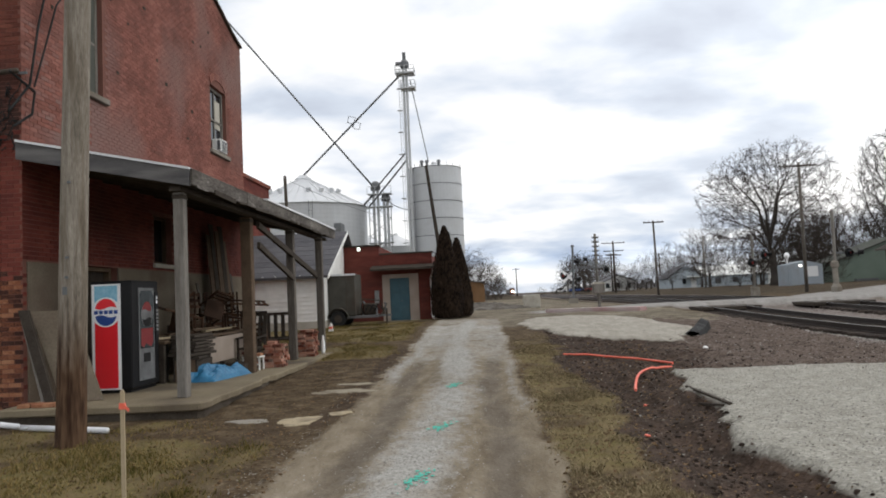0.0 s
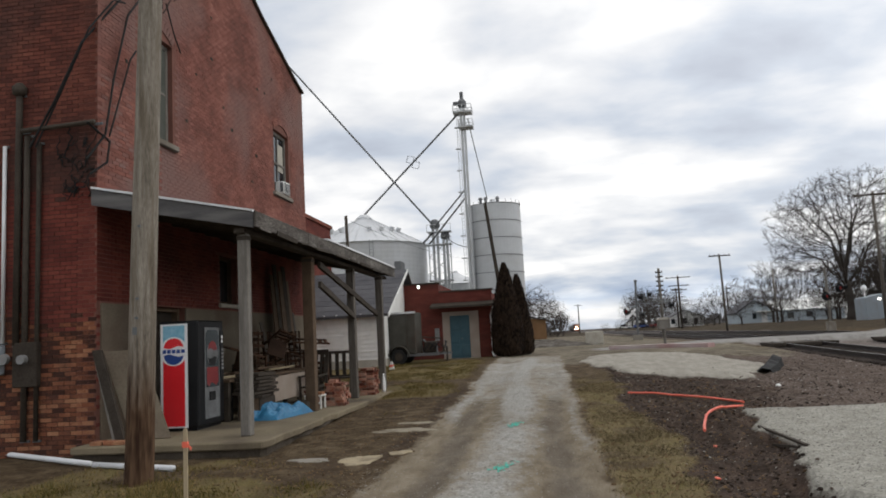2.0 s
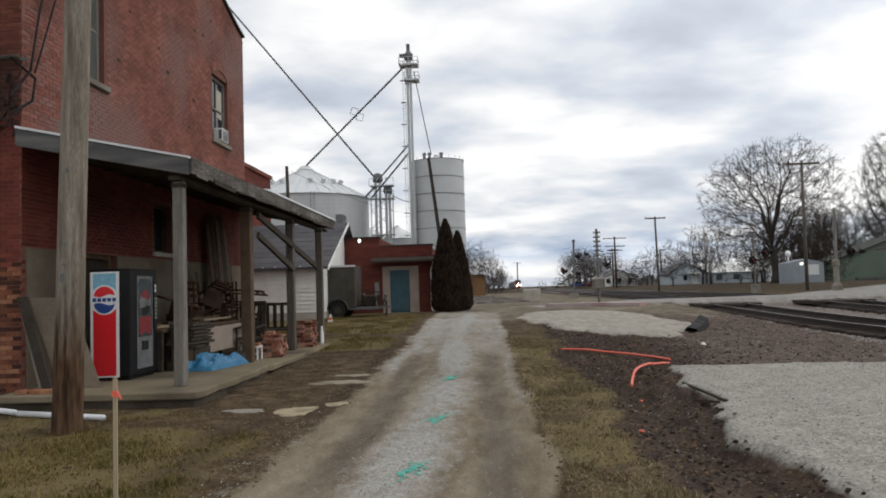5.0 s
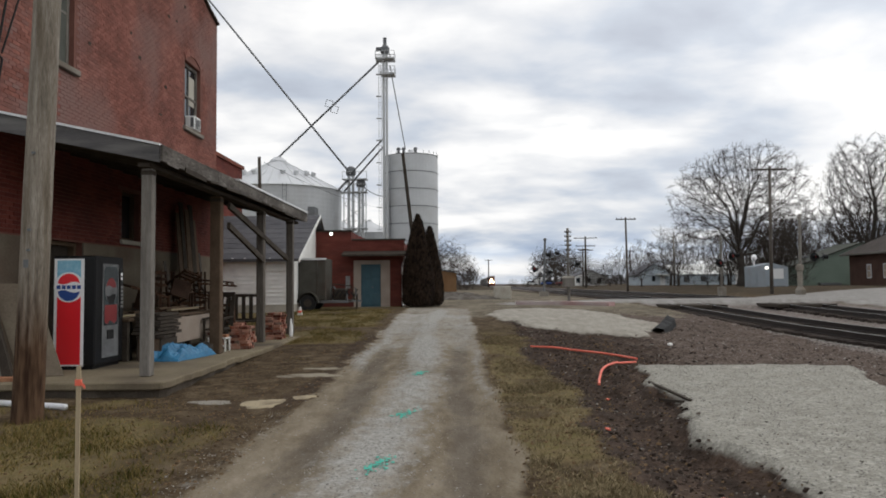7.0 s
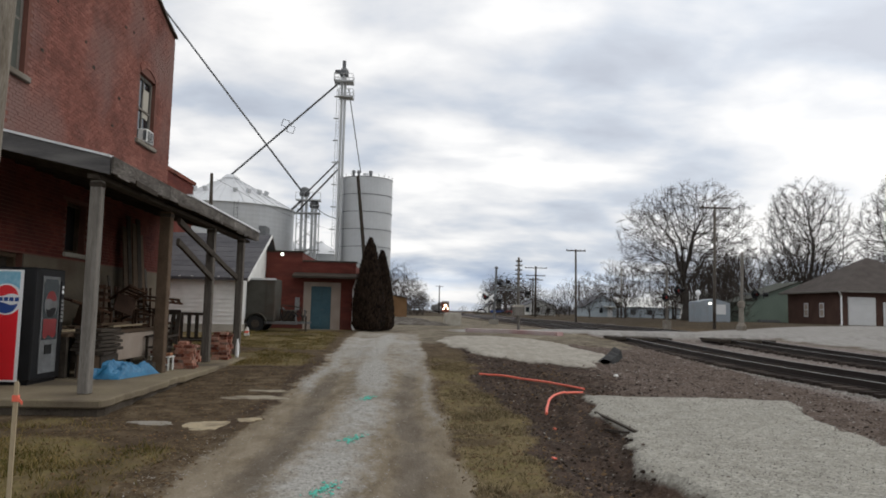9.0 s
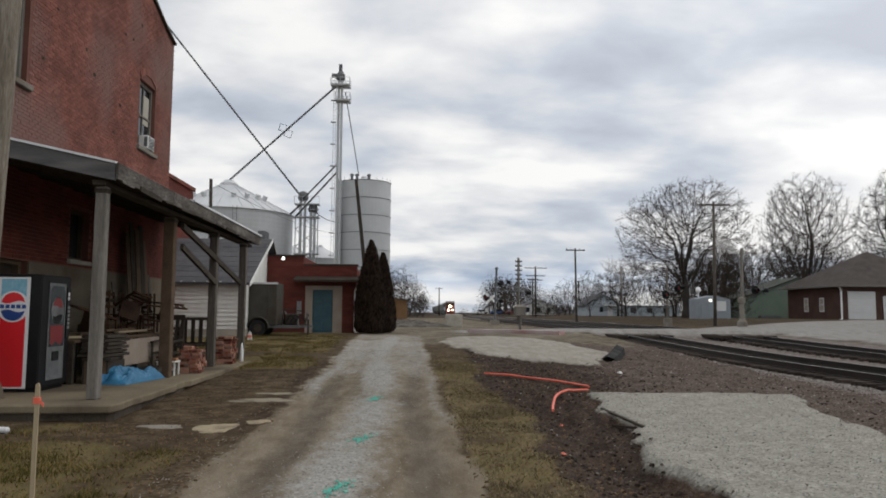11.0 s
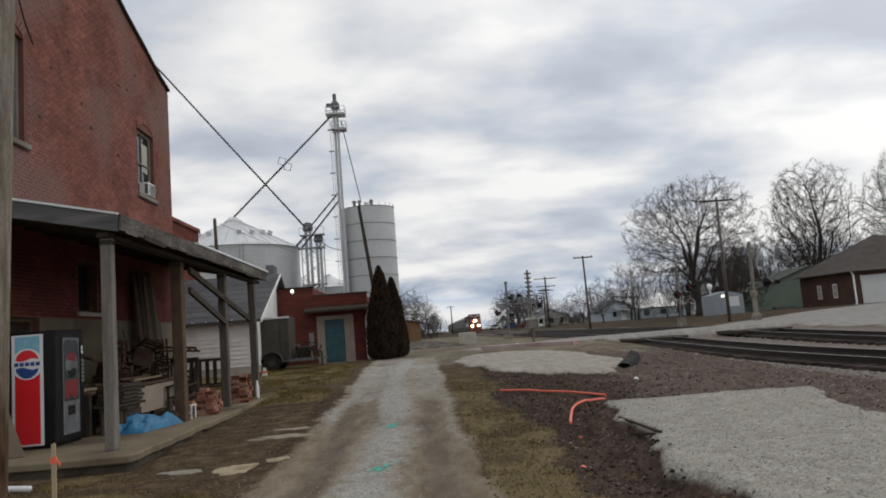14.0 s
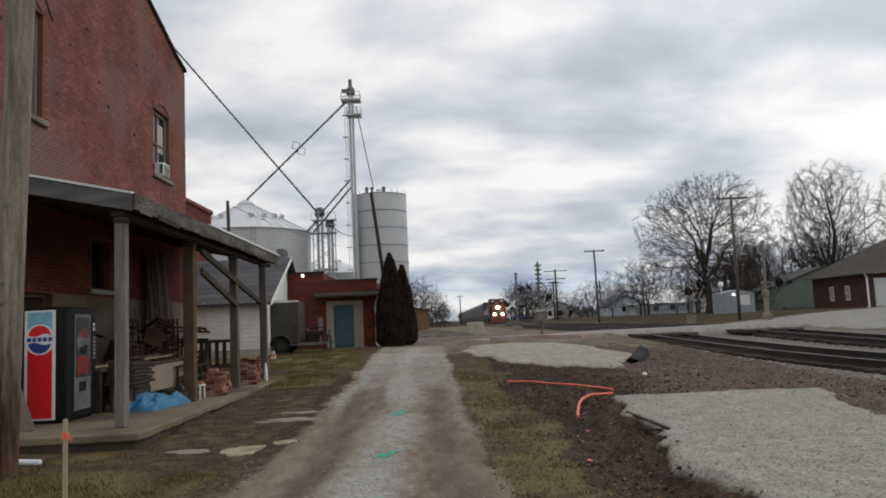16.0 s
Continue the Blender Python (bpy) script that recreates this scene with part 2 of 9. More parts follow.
M = {
    "brick": material("red_brick", [(0.15, 0.062, 0.049), (0.25, 0.10, 0.076), (0.35, 0.16, 0.125)], 0.9, 60, 0.88, 0.3, island=0.18, objvar=0.2, stain=(0.225, 0.135, 0.118), stain_scale=0.3, stain_amount=1.0),
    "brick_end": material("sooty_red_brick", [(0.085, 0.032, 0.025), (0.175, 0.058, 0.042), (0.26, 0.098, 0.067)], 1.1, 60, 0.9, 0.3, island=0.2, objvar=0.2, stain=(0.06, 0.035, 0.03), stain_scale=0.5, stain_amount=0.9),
    "brick_old": material("weathered_brick", [(0.055, 0.026, 0.02), (0.24, 0.088, 0.047), (0.40, 0.205, 0.115)], 1.3, 60, 0.9, 0.4, island=0.34, objvar=0.36, stain=(0.07, 0.04, 0.035), stain_scale=1.2),
    "brick_pile": material("salvaged_brick", [(0.09, 0.03, 0.022), (0.24, 0.075, 0.045), (0.40, 0.21, 0.15)], 5.0, 60, 0.9, 0.4, objvar=0.55, stain=(0.34, 0.28, 0.23), stain_scale=6.0, stain_amount=0.5),
    "brick_far": material("distant_red_brick", [(0.085, 0.026, 0.021), (0.135, 0.038, 0.029), (0.18, 0.058, 0.043)], 1.5, 22, 0.9, 0.2, stretch=(1, 1, 3), stain=(0.075, 0.03, 0.025), stain_scale=0.6),
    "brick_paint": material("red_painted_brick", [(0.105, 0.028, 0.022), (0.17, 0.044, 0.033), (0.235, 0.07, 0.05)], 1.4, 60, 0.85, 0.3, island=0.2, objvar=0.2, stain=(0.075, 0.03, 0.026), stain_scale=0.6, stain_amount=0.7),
    "mortar_dark": material("sooty_open_joints", [(0.03, 0.02, 0.016), (0.075, 0.048, 0.037)], 2.0, 70, 0.95, 0.4),
    "mortar": material("lime_mortar", [(0.15, 0.066, 0.05), (0.235, 0.115, 0.09)], 2.0, 70, 0.95, 0.4, stain=(0.16, 0.075, 0.06), stain_scale=0.6, stain_amount=0.8),
    "plaster": material("patched_stucco", [(0.12, 0.098, 0.07), (0.22, 0.185, 0.14)], 1.2, 30, 0.95, 0.3, stain=(0.10, 0.066, 0.05), stain_scale=0.9),
    "wood_grey": material("weathered_grey_timber", [(0.10, 0.092, 0.082), (0.19, 0.175, 0.155), (0.27, 0.25, 0.225)], 5.0, 30, 0.9, 0.5, stretch=(3, 3, 0.3), stain=(0.09, 0.08, 0.07), stain_scale=2.0),
    "wood_mid": material("weathered_brown_grey_timber", [(0.055, 0.046, 0.038), (0.11, 0.096, 0.082), (0.17, 0.15, 0.13)], 5.0, 30, 0.9, 0.5, stretch=(3, 3, 0.3)),
    "slab": material("dirty_porch_concrete", [(0.14, 0.115, 0.075), (0.26, 0.215, 0.148)], 1.6, 50, 0.92, 0.35, stain=(0.07, 0.055, 0.042), stain_scale=0.8, stain_amount=0.8),
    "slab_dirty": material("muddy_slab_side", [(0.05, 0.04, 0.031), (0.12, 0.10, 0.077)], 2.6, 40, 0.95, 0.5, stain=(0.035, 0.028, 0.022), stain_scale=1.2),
    "wood_dark": material("dark_old_timber", [(0.035, 0.028, 0.022), (0.075, 0.062, 0.05)], 4.0, 30, 0.9, 0.5, objvar=0.2),
    "wood_brown": material("brown_timber", [(0.075, 0.05, 0.033), (0.15, 0.105, 0.07)], 4.0, 30, 0.85, 0.4, objvar=0.5),
    "chair_brown": material("dark_varnished_chair_wood", [(0.035, 0.019, 0.012), (0.095, 0.05, 0.03)], 4.0, 30, 0.7, 0.3, objvar=0.5),
    "wood_pale": material("pale_raw_lumber", [(0.30, 0.24, 0.155), (0.44, 0.36, 0.24)], 6.0, 50, 0.8, 0.2, stretch=(4, 4, 0.4)),
    "fascia": material("grey_fascia_board", [(0.07, 0.068, 0.07), (0.125, 0.12, 0.12)], 3.0, 30, 0.85, 0.3, stretch=(0.4, 0.4, 3), stain=(0.24, 0.23, 0.22), stain_scale=1.6, stain_amount=0.4),
    "fascia_worn": material("peeling_fascia_board", [(0.03, 0.027, 0.024), (0.085, 0.075, 0.066), (0.15, 0.135, 0.12), (0.33, 0.31, 0.285)], 1.6, 14, 0.9, 0.6, stretch=(1, 0.8, 3), stain=(0.04, 0.036, 0.032), stain_scale=1.1, stain_amount=0.8),
    "flashing": material("galvanised_flashing", [(0.62, 0.63, 0.64), (0.76, 0.77, 0.78)], 3.0, 40, 0.5, 0.1, metal=0.15),
    "shingle": material("grey_asphalt_shingle", [(0.065, 0.065, 0.072), (0.12, 0.118, 0.125)], 2.0, 60, 0.95, 0.4, objvar=0.2, island=0.25),
    "shingle_brown": material("brown_asphalt_shingle", [(0.05, 0.042, 0.038), (0.095, 0.082, 0.074)], 1.2, 30, 0.95, 0.3, island=0.3),
    "white_paint": material("white_painted_board", [(0.74, 0.74, 0.71), (0.86, 0.86, 0.83)], 3.0, 40, 0.7, 0.15, objvar=0.12, stain=(0.55, 0.54, 0.50), stain_scale=1.4, stain_amount=0.4),
    "concrete": material("worn_concrete", [(0.19, 0.172, 0.145), (0.30, 0.275, 0.235)], 2.2, 50, 0.92, 0.35, stain=(0.13, 0.105, 0.08), stain_scale=0.9, stain_amount=0.7),
    "concrete_tan": material("muddy_tan_concrete", [(0.19, 0.16, 0.115), (0.36, 0.325, 0.25)], 3.0, 50, 0.92, 0.4, stain=(0.11, 0.085, 0.06), stain_scale=3.0, stain_amount=0.9),
    "slab_cream": material("cream_muddy_concrete", [(0.20, 0.16, 0.10), (0.36, 0.30, 0.20), (0.46, 0.40, 0.29)], 4.0, 50, 0.92, 0.4, stain=(0.15, 0.115, 0.075), stain_scale=4.0, stain_amount=0.8),
    "concrete_pale": material("pale_concrete", [(0.36, 0.34, 0.29), (0.50, 0.47, 0.40)], 2.2, 50, 0.92, 0.3, stain=(0.24, 0.21, 0.17), stain_scale=1.3),
    "kerb_pink": material("faded_pink_kerb", [(0.40, 0.31, 0.30), (0.56, 0.49, 0.47)], 1.2, 20, 0.9, 0.3, stain=(0.36, 0.19, 0.18), stain_scale=0.7, stain_amount=0.7),
    "galv": material("galvanised_steel_sheet", [(0.44, 0.455, 0.465), (0.56, 0.575, 0.585)], 0.35, 6, 0.55, 0.05, metal=0.15, objvar=0.12, stain=(0.40, 0.40, 0.39), stain_scale=0.3),
    "galv_roof": material("bright_galvanised_roof", [(0.55, 0.56, 0.57), (0.66, 0.67, 0.68)], 0.5, 6, 0.5, 0.05, metal=0.15, objvar=0.05),
    "steel_dark": material("dark_weathered_steel", [(0.10, 0.105, 0.11), (0.18, 0.185, 0.19)], 2.0, 30, 0.6, 0.15, metal=0.3),
    "rail": material("worn_rail_steel", [(0.022, 0.017, 0.015), (0.05, 0.04, 0.034)], 2.0, 40, 0.5, 0.15, metal=0.4),
    "railhead": material("polished_rail_head", [(0.15, 0.14, 0.135), (0.25, 0.24, 0.23)], 2.0, 40, 0.4, 0.05, metal=0.5),
    "tie": material("creosoted_tie", [(0.028, 0.022, 0.019), (0.07, 0.056, 0.047)], 4.0, 30, 0.95, 0.5, objvar=0.4),
    "teal": material("teal_painted_door", [(0.025, 0.076, 0.101), (0.052, 0.124, 0.152)], 3.0, 40, 0.55, 0.1, stain=(0.046, 0.092, 0.103)),
    "tan": material("tan_painted_masonry", [(0.302, 0.246, 0.202), (0.414, 0.347, 0.291)], 2.0, 40, 0.85, 0.2),
    "cedar": material("dark_cedar_foliage", [(0.012, 0.008, 0.006), (0.028, 0.018, 0.012), (0.048, 0.032, 0.021)], 2.0, 20, 0.95, 0.0, island=0.5),
    "bark": material("grey_brown_bark", [(0.030, 0.025, 0.021), (0.07, 0.061, 0.053)], 1.2, 12, 0.95, 0.4),
    "twig": material("bare_twig", [(0.030, 0.024, 0.020), (0.068, 0.056, 0.048)], 0.6, 6, 0.95, 0.0, island=0.4),
    "pole": material("weathered_pole_wood", [(0.11, 0.093, 0.073), (0.235, 0.205, 0.167), (0.37, 0.335, 0.285)], 4.0, 26, 0.9, 0.6, stretch=(4, 4, 0.45), stain=(0.105, 0.078, 0.05), stain_scale=1.7, stain_amount=0.6),
    "pvc": material("white_plastic_pipe", [(0.62, 0.63, 0.65), (0.72, 0.73, 0.75)], 2.0, 30, 0.4, 0.05, stain=(0.5, 0.48, 0.45), stain_scale=1.5, stain_amount=0.4),
    "orange": material("orange_plastic_conduit", [(0.72, 0.12, 0.07), (0.85, 0.18, 0.11)], 3.0, 30, 0.5, 0.05),
    "tarp": material("blue_polyethylene_tarp", [(0.010, 0.10, 0.21), (0.035, 0.20, 0.36)], 5.0, 20, 0.5, 0.2),
    "black": material("black_painted_metal", [(0.006, 0.006, 0.007), (0.014, 0.014, 0.015)], 4.0, 50, 0.45, 0.05),
    "red": material("red_vinyl_panel", [(0.74, 0.008, 0.016), (0.80, 0.012, 0.022)], 2.0, 40, 0.45, 0.02),
    "white": material("white_vinyl", [(0.78, 0.78, 0.78), (0.85, 0.85, 0.85)], 2.0, 40, 0.45, 0.02),
    "blue": material("deep_blue_vinyl", [(0.015, 0.05, 0.22), (0.02, 0.07, 0.28)], 2.0, 40, 0.45, 0.02),
    "skyblue": material("sky_blue_vinyl", [(0.13, 0.40, 0.56), (0.33, 0.58, 0.70)], 9.0, 30, 0.5, 0.02),
    "grey_panel": material("grey_scuffed_plastic", [(0.15, 0.15, 0.15), (0.27, 0.265, 0.26)], 6.0, 30, 0.5, 0.05),
    "front_dark": material("smoked_display_panel", [(0.03, 0.04, 0.045), (0.07, 0.085, 0.09)], 3.0, 20, 0.25, 0.05),
    "front_grey": material("dark_scuffed_front", [(0.07, 0.072, 0.075), (0.20, 0.205, 0.21)], 6.0, 30, 0.45, 0.05),
    "dark_red": material("faded_dark_red_panel", [(0.16, 0.012, 0.014), (0.23, 0.02, 0.022)], 5.0, 30, 0.5, 0.03),
    "rubber": material("black_rubber", [(0.012, 0.012, 0.012), (0.03, 0.03, 0.03)], 6.0, 50, 0.8, 0.2),
    "greygreen": material("grey_green_trailer_panel", [(0.055, 0.06, 0.05), (0.095, 0.10, 0.085)], 2.0, 30, 0.7, 0.1),
    "trailer_dark": material("grimy_dark_trailer_panel", [(0.041, 0.038, 0.032), (0.092, 0.089, 0.076)], 2.0, 30, 0.75, 0.2, stain=(0.068, 0.047, 0.035), stain_scale=1.2),
    "green_siding": material("pale_green_metal_siding", [(0.15, 0.195, 0.158), (0.195, 0.24, 0.197)], 0.8, 20, 0.7, 0.1),
    "hut_siding": material("weathered_grey_hut_siding", [(0.22, 0.25, 0.275), (0.30, 0.335, 0.36)], 0.8, 14, 0.7, 0.1, stain=(0.2, 0.2, 0.2), stain_scale=0.8),
    "blue_siding": material("pale_blue_grey_siding", [(0.33, 0.38, 0.42), (0.42, 0.47, 0.50)], 0.6, 12, 0.7, 0.1),
    "dark_brick": material("brown_house_brick", [(0.055, 0.032, 0.025), (0.10, 0.058, 0.045)], 1.0, 18, 0.9, 0.2, island=0.3),
    "garage": material("white_garage_door", [(0.55, 0.55, 0.54), (0.65, 0.65, 0.64)], 1.0, 20, 0.6, 0.05),
    "orange_paint": material("orange_locomotive_paint", [(0.10, 0.02, 0.008), (0.17, 0.036, 0.011)], 0.8, 10, 0.5, 0.05),
    "train_dark": material("dark_locomotive_paint", [(0.02, 0.018, 0.016), (0.05, 0.045, 0.04)], 0.8, 10, 0.6, 0.05),
    "hopper": material("grey_hopper_paint", [(0.23, 0.23, 0.22), (0.34, 0.34, 0.33)], 0.4, 6, 0.7, 0.05, objvar=0.4, stain=(0.17, 0.14, 0.12), stain_scale=0.5),
    "stone": material("crushed_limestone", [(0.16, 0.15, 0.132), (0.27, 0.255, 0.23), (0.38, 0.365, 0.335)], 8.0, 60, 0.95, 0.2, island=0.5),
    "clod": material("dark_soil_clod", [(0.016, 0.011, 0.008), (0.045, 0.032, 0.025), (0.13, 0.098, 0.08)], 8.0, 60, 0.95, 0.3, island=0.5),
    "spoil": material("grey_spoil", [(0.04, 0.033, 0.027), (0.095, 0.083, 0.07), (0.19, 0.175, 0.155)], 1.6, 12, 0.95, 0.6, bump_dist=0.08),
    "ballast": material("ballast_stone", [(0.065, 0.052, 0.045), (0.15, 0.123, 0.108), (0.30, 0.26, 0.235)], 8.0, 60, 0.95, 0.3, island=0.6),
    "grass": material("winter_grass", [(0.085, 0.068, 0.034), (0.175, 0.138, 0.075), (0.29, 0.232, 0.142)], 1.0, 9, 0.95, 0.0, island=0.5),
    "moss_grass": material("mossy_winter_grass", [(0.05, 0.05, 0.010), (0.13, 0.10, 0.030), (0.23, 0.165, 0.07)], 0.5, 9, 0.95, 0.0, island=0.45),
    "marker": material("green_marking_paint", [(0.07, 0.36, 0.28), (0.13, 0.48, 0.38)], 6.0, 60, 0.9, 0.2),
    "leaf": material("dry_leaf", [(0.07, 0.045, 0.025), (0.19, 0.125, 0.07)], 4.0, 40, 0.9, 0.1, island=0.6),
    "cable": material("black_cable", [(0.012, 0.012, 0.012), (0.03, 0.03, 0.03)], 4.0, 20, 0.7, 0.0),
    "yellow_wood": material("tan_plywood", [(0.19, 0.105, 0.05), (0.27, 0.16, 0.085)], 1.0, 10, 0.8, 0.1),
    "far_woods": material("distant_bare_woods", [(0.14, 0.135, 0.135), (0.22, 0.215, 0.22)], 0.05, 0.5, 1.0, 0.0, island=0.4),
    "lamp_white": glow("lit_yard_lamp", (0.88, 1.0, 0.90), 2.5),
    "headlight": glow("lit_headlight", (1.0, 0.84, 0.55), 45.0),
    "red_lens": glow("red_signal_lens", (0.30, 0.012, 0.012), 0.08),
    "dim_lamp": glow("small_wall_lamp", (1.0, 0.95, 0.85), 3.0),
}
M["black"].node_tree.nodes["Principled BSDF"].inputs["Specular IOR Level"].default_value = 0.2


def creosote_butt(m):
    """The pole's foot is soaked dark brown up to an uneven line about 1.2 m high."""
    n, l = m.node_tree.nodes, m.node_tree.links
    b = n["Principled BSDF"]
    old = b.inputs["Base Color"].links[0].from_socket
    co = n.new("ShaderNodeTexCoord")
    sep = n.new("ShaderNodeSeparateXYZ")
    l.new(co.outputs["Object"], sep.inputs[0])
    ns = n.new("ShaderNodeTexNoise")
    ns.inputs["Scale"].default_value = 9.0
    mp = n.new("ShaderNodeMapping")
    mp.inputs["Scale"].default_value = (2, 2, 0.25)
    l.new(co.outputs["Object"], mp.inputs[0])
    l.new(mp.outputs[0], ns.inputs["Vector"])
    add = n.new("ShaderNodeMath")
    add.operation = "MULTIPLY_ADD"
    add.inputs[1].default_value = 1.3
    l.new(ns.outputs[0], add.inputs[0])
    l.new(sep.outputs[2], add.inputs[2])
    r = n.new("ShaderNodeMapRange")
    r.inputs["From Min"].default_value, r.inputs["From Max"].default_value = 1.7, 2.7
    l.new(add.outputs[0], r.inputs[0])
    rp = n.new("ShaderNodeValToRGB")
    rp.color_ramp.elements[0].color, rp.color_ramp.elements[1].color = (0.035, 0.018, 0.011, 1), (0.13, 0.078, 0.046, 1)
    rp.color_ramp.elements[0].position, rp.color_ramp.elements[1].position = 0.35, 0.7
    l.new(ns.outputs[0], rp.inputs[0])
    mx = n.new("ShaderNodeMix")
    mx.data_type = "RGBA"
    l.new(r.outputs[0], mx.inputs["Factor"])
    l.new(rp.outputs[0], mx.inputs["A"])
    l.new(old, mx.inputs["B"])
    l.new(mx.outputs["Result"], b.inputs["Base Color"])


creosote_butt(M["pole"])
glass = bpy.data.materials.new("dark_window_glass")
glass.use_nodes = True
gb = glass.node_tree.nodes["Principled BSDF"]
gb.inputs["Base Color"].default_value = (0.02, 0.024, 0.028, 1)
gb.inputs["Roughness"].default_value = 0.08
M["glass"] = glass


# ---- building blocks ----
class Geo:
    """Collects vertices and faces of one mesh."""

    def __init__(self):
        self.v, self.f = [], []

    def add(self, verts, faces):
        k = len(self.v)
        self.v += [tuple(p) for p in verts]
        self.f += [tuple(i + k for i in q) for q in faces]
        return self

    def box(self, x0, x1, y0, y1, z0, z1, turn=None):
        p = [Vector((x, y, z)) for z in (z0, z1) for y in (y0, y1) for x in (x0, x1)]
        if turn:
            c = Vector(((x0 + x1) / 2, (y0 + y1) / 2, (z0 + z1) / 2))
            e = Euler([radians(a) for a in turn]).to_matrix()
            p = [c + e @ (q - c) for q in p]
        return self.add(p, [(0, 2, 3, 1), (4, 5, 7, 6), (0, 1, 5, 4), (2, 6, 7, 3), (0, 4, 6, 2), (1, 3, 7, 5)])

    def beam(self, a, b, w, h, up=(0, 0, 1)):
        a, b = Vector(a), Vector(b)
        d = (b - a).normalized()
        s = d.cross(Vector(up))
        s = s.normalized() if s.length > 1e-4 else Vector((1, 0, 0))
        t = s.cross(d)
        p = [q + s * i * w / 2 + t * j * h / 2 for q in (a, b) for i, j in ((-1, -1), (1, -1), (1, 1), (-1, 1))]
        return self.add(p, [(3, 2, 1, 0), (4, 5, 6, 7), (0, 1, 5, 4), (1, 2, 6, 5), (2, 3, 7, 6), (3, 0, 4, 7)])

    def tube(self, a, b, r0, r1=None, n=8, caps=True):
        r1 = r0 if r1 is None else r1
        a, b = Vector(a), Vector(b)
        d = (b - a).normalized()
        s = d.cross(Vector((0, 0, 1)))
        s = s.normalized() if s.length > 1e-4 else Vector((1, 0, 0))
        t = d.cross(s)
        p = [q + (s * math.cos(2 * math.pi * i / n) + t * math.sin(2 * math.pi * i / n)) * r for q, r in ((a, r0), (b, r1)) for i in range(n)]
        f = [(i, (i + 1) % n, n + (i + 1) % n, n + i) for i in range(n)]
        if caps:
            f += [tuple(range(n - 1, -1, -1)), tuple(range(n, 2 * n))]
        return self.add(p, f)

    def path(self, pts, r, n=6):
        """One bent tube through all the points."""
        pts = [Vector(q) for q in pts]
        p, last = [], len(pts) - 1
        side = None
        for k, q in enumerate(pts):
            d = (pts[min(k + 1, last)] - pts[max(k - 1, 0)])
            d = d.normalized() if d.length > 1e-6 else (pts[1] - pts[0]).normalized()
            if side is None:
                side = d.orthogonal().normalized()
            else:
                side = side - d * side.dot(d)
                side = side.normalized() if side.length > 1e-4 else d.orthogonal().normalized()
            t = d.cross(side)
            p += [q + (side * math.cos(2 * math.pi * i / n) + t * math.sin(2 * math.pi * i / n)) * r for i in range(n)]
        f = [(j * n + i, j * n + (i + 1) % n, (j + 1) * n + (i + 1) % n, (j + 1) * n + i) for j in range(last) for i in range(n)]
        f += [tuple(range(n - 1, -1, -1)), tuple(range(last * n, last * n + n))]
        return self.add(p, f)

    def taper(self, pts, radii, n=7):
        """One bent tube whose radius changes from point to point."""
        k = len(self.v)
        self.path(pts, 1.0, n)
        for j, (q, r) in enumerate(zip(pts, radii)):
            q = Vector(q)
            for i in range(k + j * n, k + j * n + n):
                self.v[i] = tuple(q + (Vector(self.v[i]) - q) * r)
        return self

    def lathe(self, c, profile, n=32, close=True):
        k = len(profile)
        p = [(c[0] + r * math.cos(2 * math.pi * i / n), c[1] + r * math.sin(2 * math.pi * i / n), c[2] + z) for r, z in profile for i in range(n)]
        f = [(j * n + i, j * n + (i + 1) % n, (j + 1) * n + (i + 1) % n, (j + 1) * n + i) for j in range(k - 1) for i in range(n)]
        if close:
            f += [tuple(range(n - 1, -1, -1)), tuple((k - 1) * n + i for i in range(n))]
        return self.add(p, f)

    def prism(self, poly, axis, a, b):
        """A flat outline pushed along an axis from a to b."""
        def at(u, v, w):
            return {"x": (w, u, v), "y": (u, w, v), "z": (u, v, w)}[axis]
        n = len(poly)
        p = [at(u, v, a) for u, v in poly] + [at(u, v, b) for u, v in poly]
        f = [tuple(range(n - 1, -1, -1)), tuple(range(n, 2 * n))] + [(i, (i + 1) % n, n + (i + 1) % n, n + i) for i in range(n)]
        return self.add(p, f)

    def mesh(self, name, mat, shift=(0, 0, 0), smooth=False, bevel=0.0):
        me = bpy.data.meshes.new(name)
        me.from_pydata([(x - shift[0], y - shift[1], z - shift[2]) for x, y, z in self.v], [], self.f)
        bm = bmesh.new()
        bm.from_mesh(me)
        if len(self.v) < 20000:
            bmesh.ops.recalc_face_normals(bm, faces=bm.faces)
        if bevel:
            bmesh.ops.bevel(bm, geom=[e for e in bm.edges if e.is_manifold and e.calc_face_angle(0) > 0.6], offset=bevel, segments=1, affect="EDGES", clamp_overlap=True)
        bm.to_mesh(me)
        bm.free()
        if smooth:
            for poly in me.polygons:
                poly.use_smooth = True
        me.materials.append(mat)
        return me


def thing(name, at, label, category, group="", kind=""):
    ob = new(name)
    ob.location = at
    ob.empty_display_size = 0.2
    return tagged(ob, label, category, group, kind)


def base_of(ob):
    return (Vector(base_of(ob.parent)) + ob.location) if ob.parent else Vector(ob.location)


def part(name, geo, mat, parent, label="", smooth=False, bevel=0.0, kind=""):
    ob = new(name, geo.mesh(name, mat, base_of(parent), smooth, bevel))
    ob.parent = parent
    return tagged(ob, label, kind=kind)


def solid(name, geo, mat, label, category, at=None, group="", kind="", smooth=False, bevel=0.0):
    """A thing that is one mesh."""
    at = at or (0, 0, 0)
    ob = new(name, geo.mesh(name, mat, at, smooth, bevel))
    ob.location = at
    return tagged(ob, label, category, group, kind)


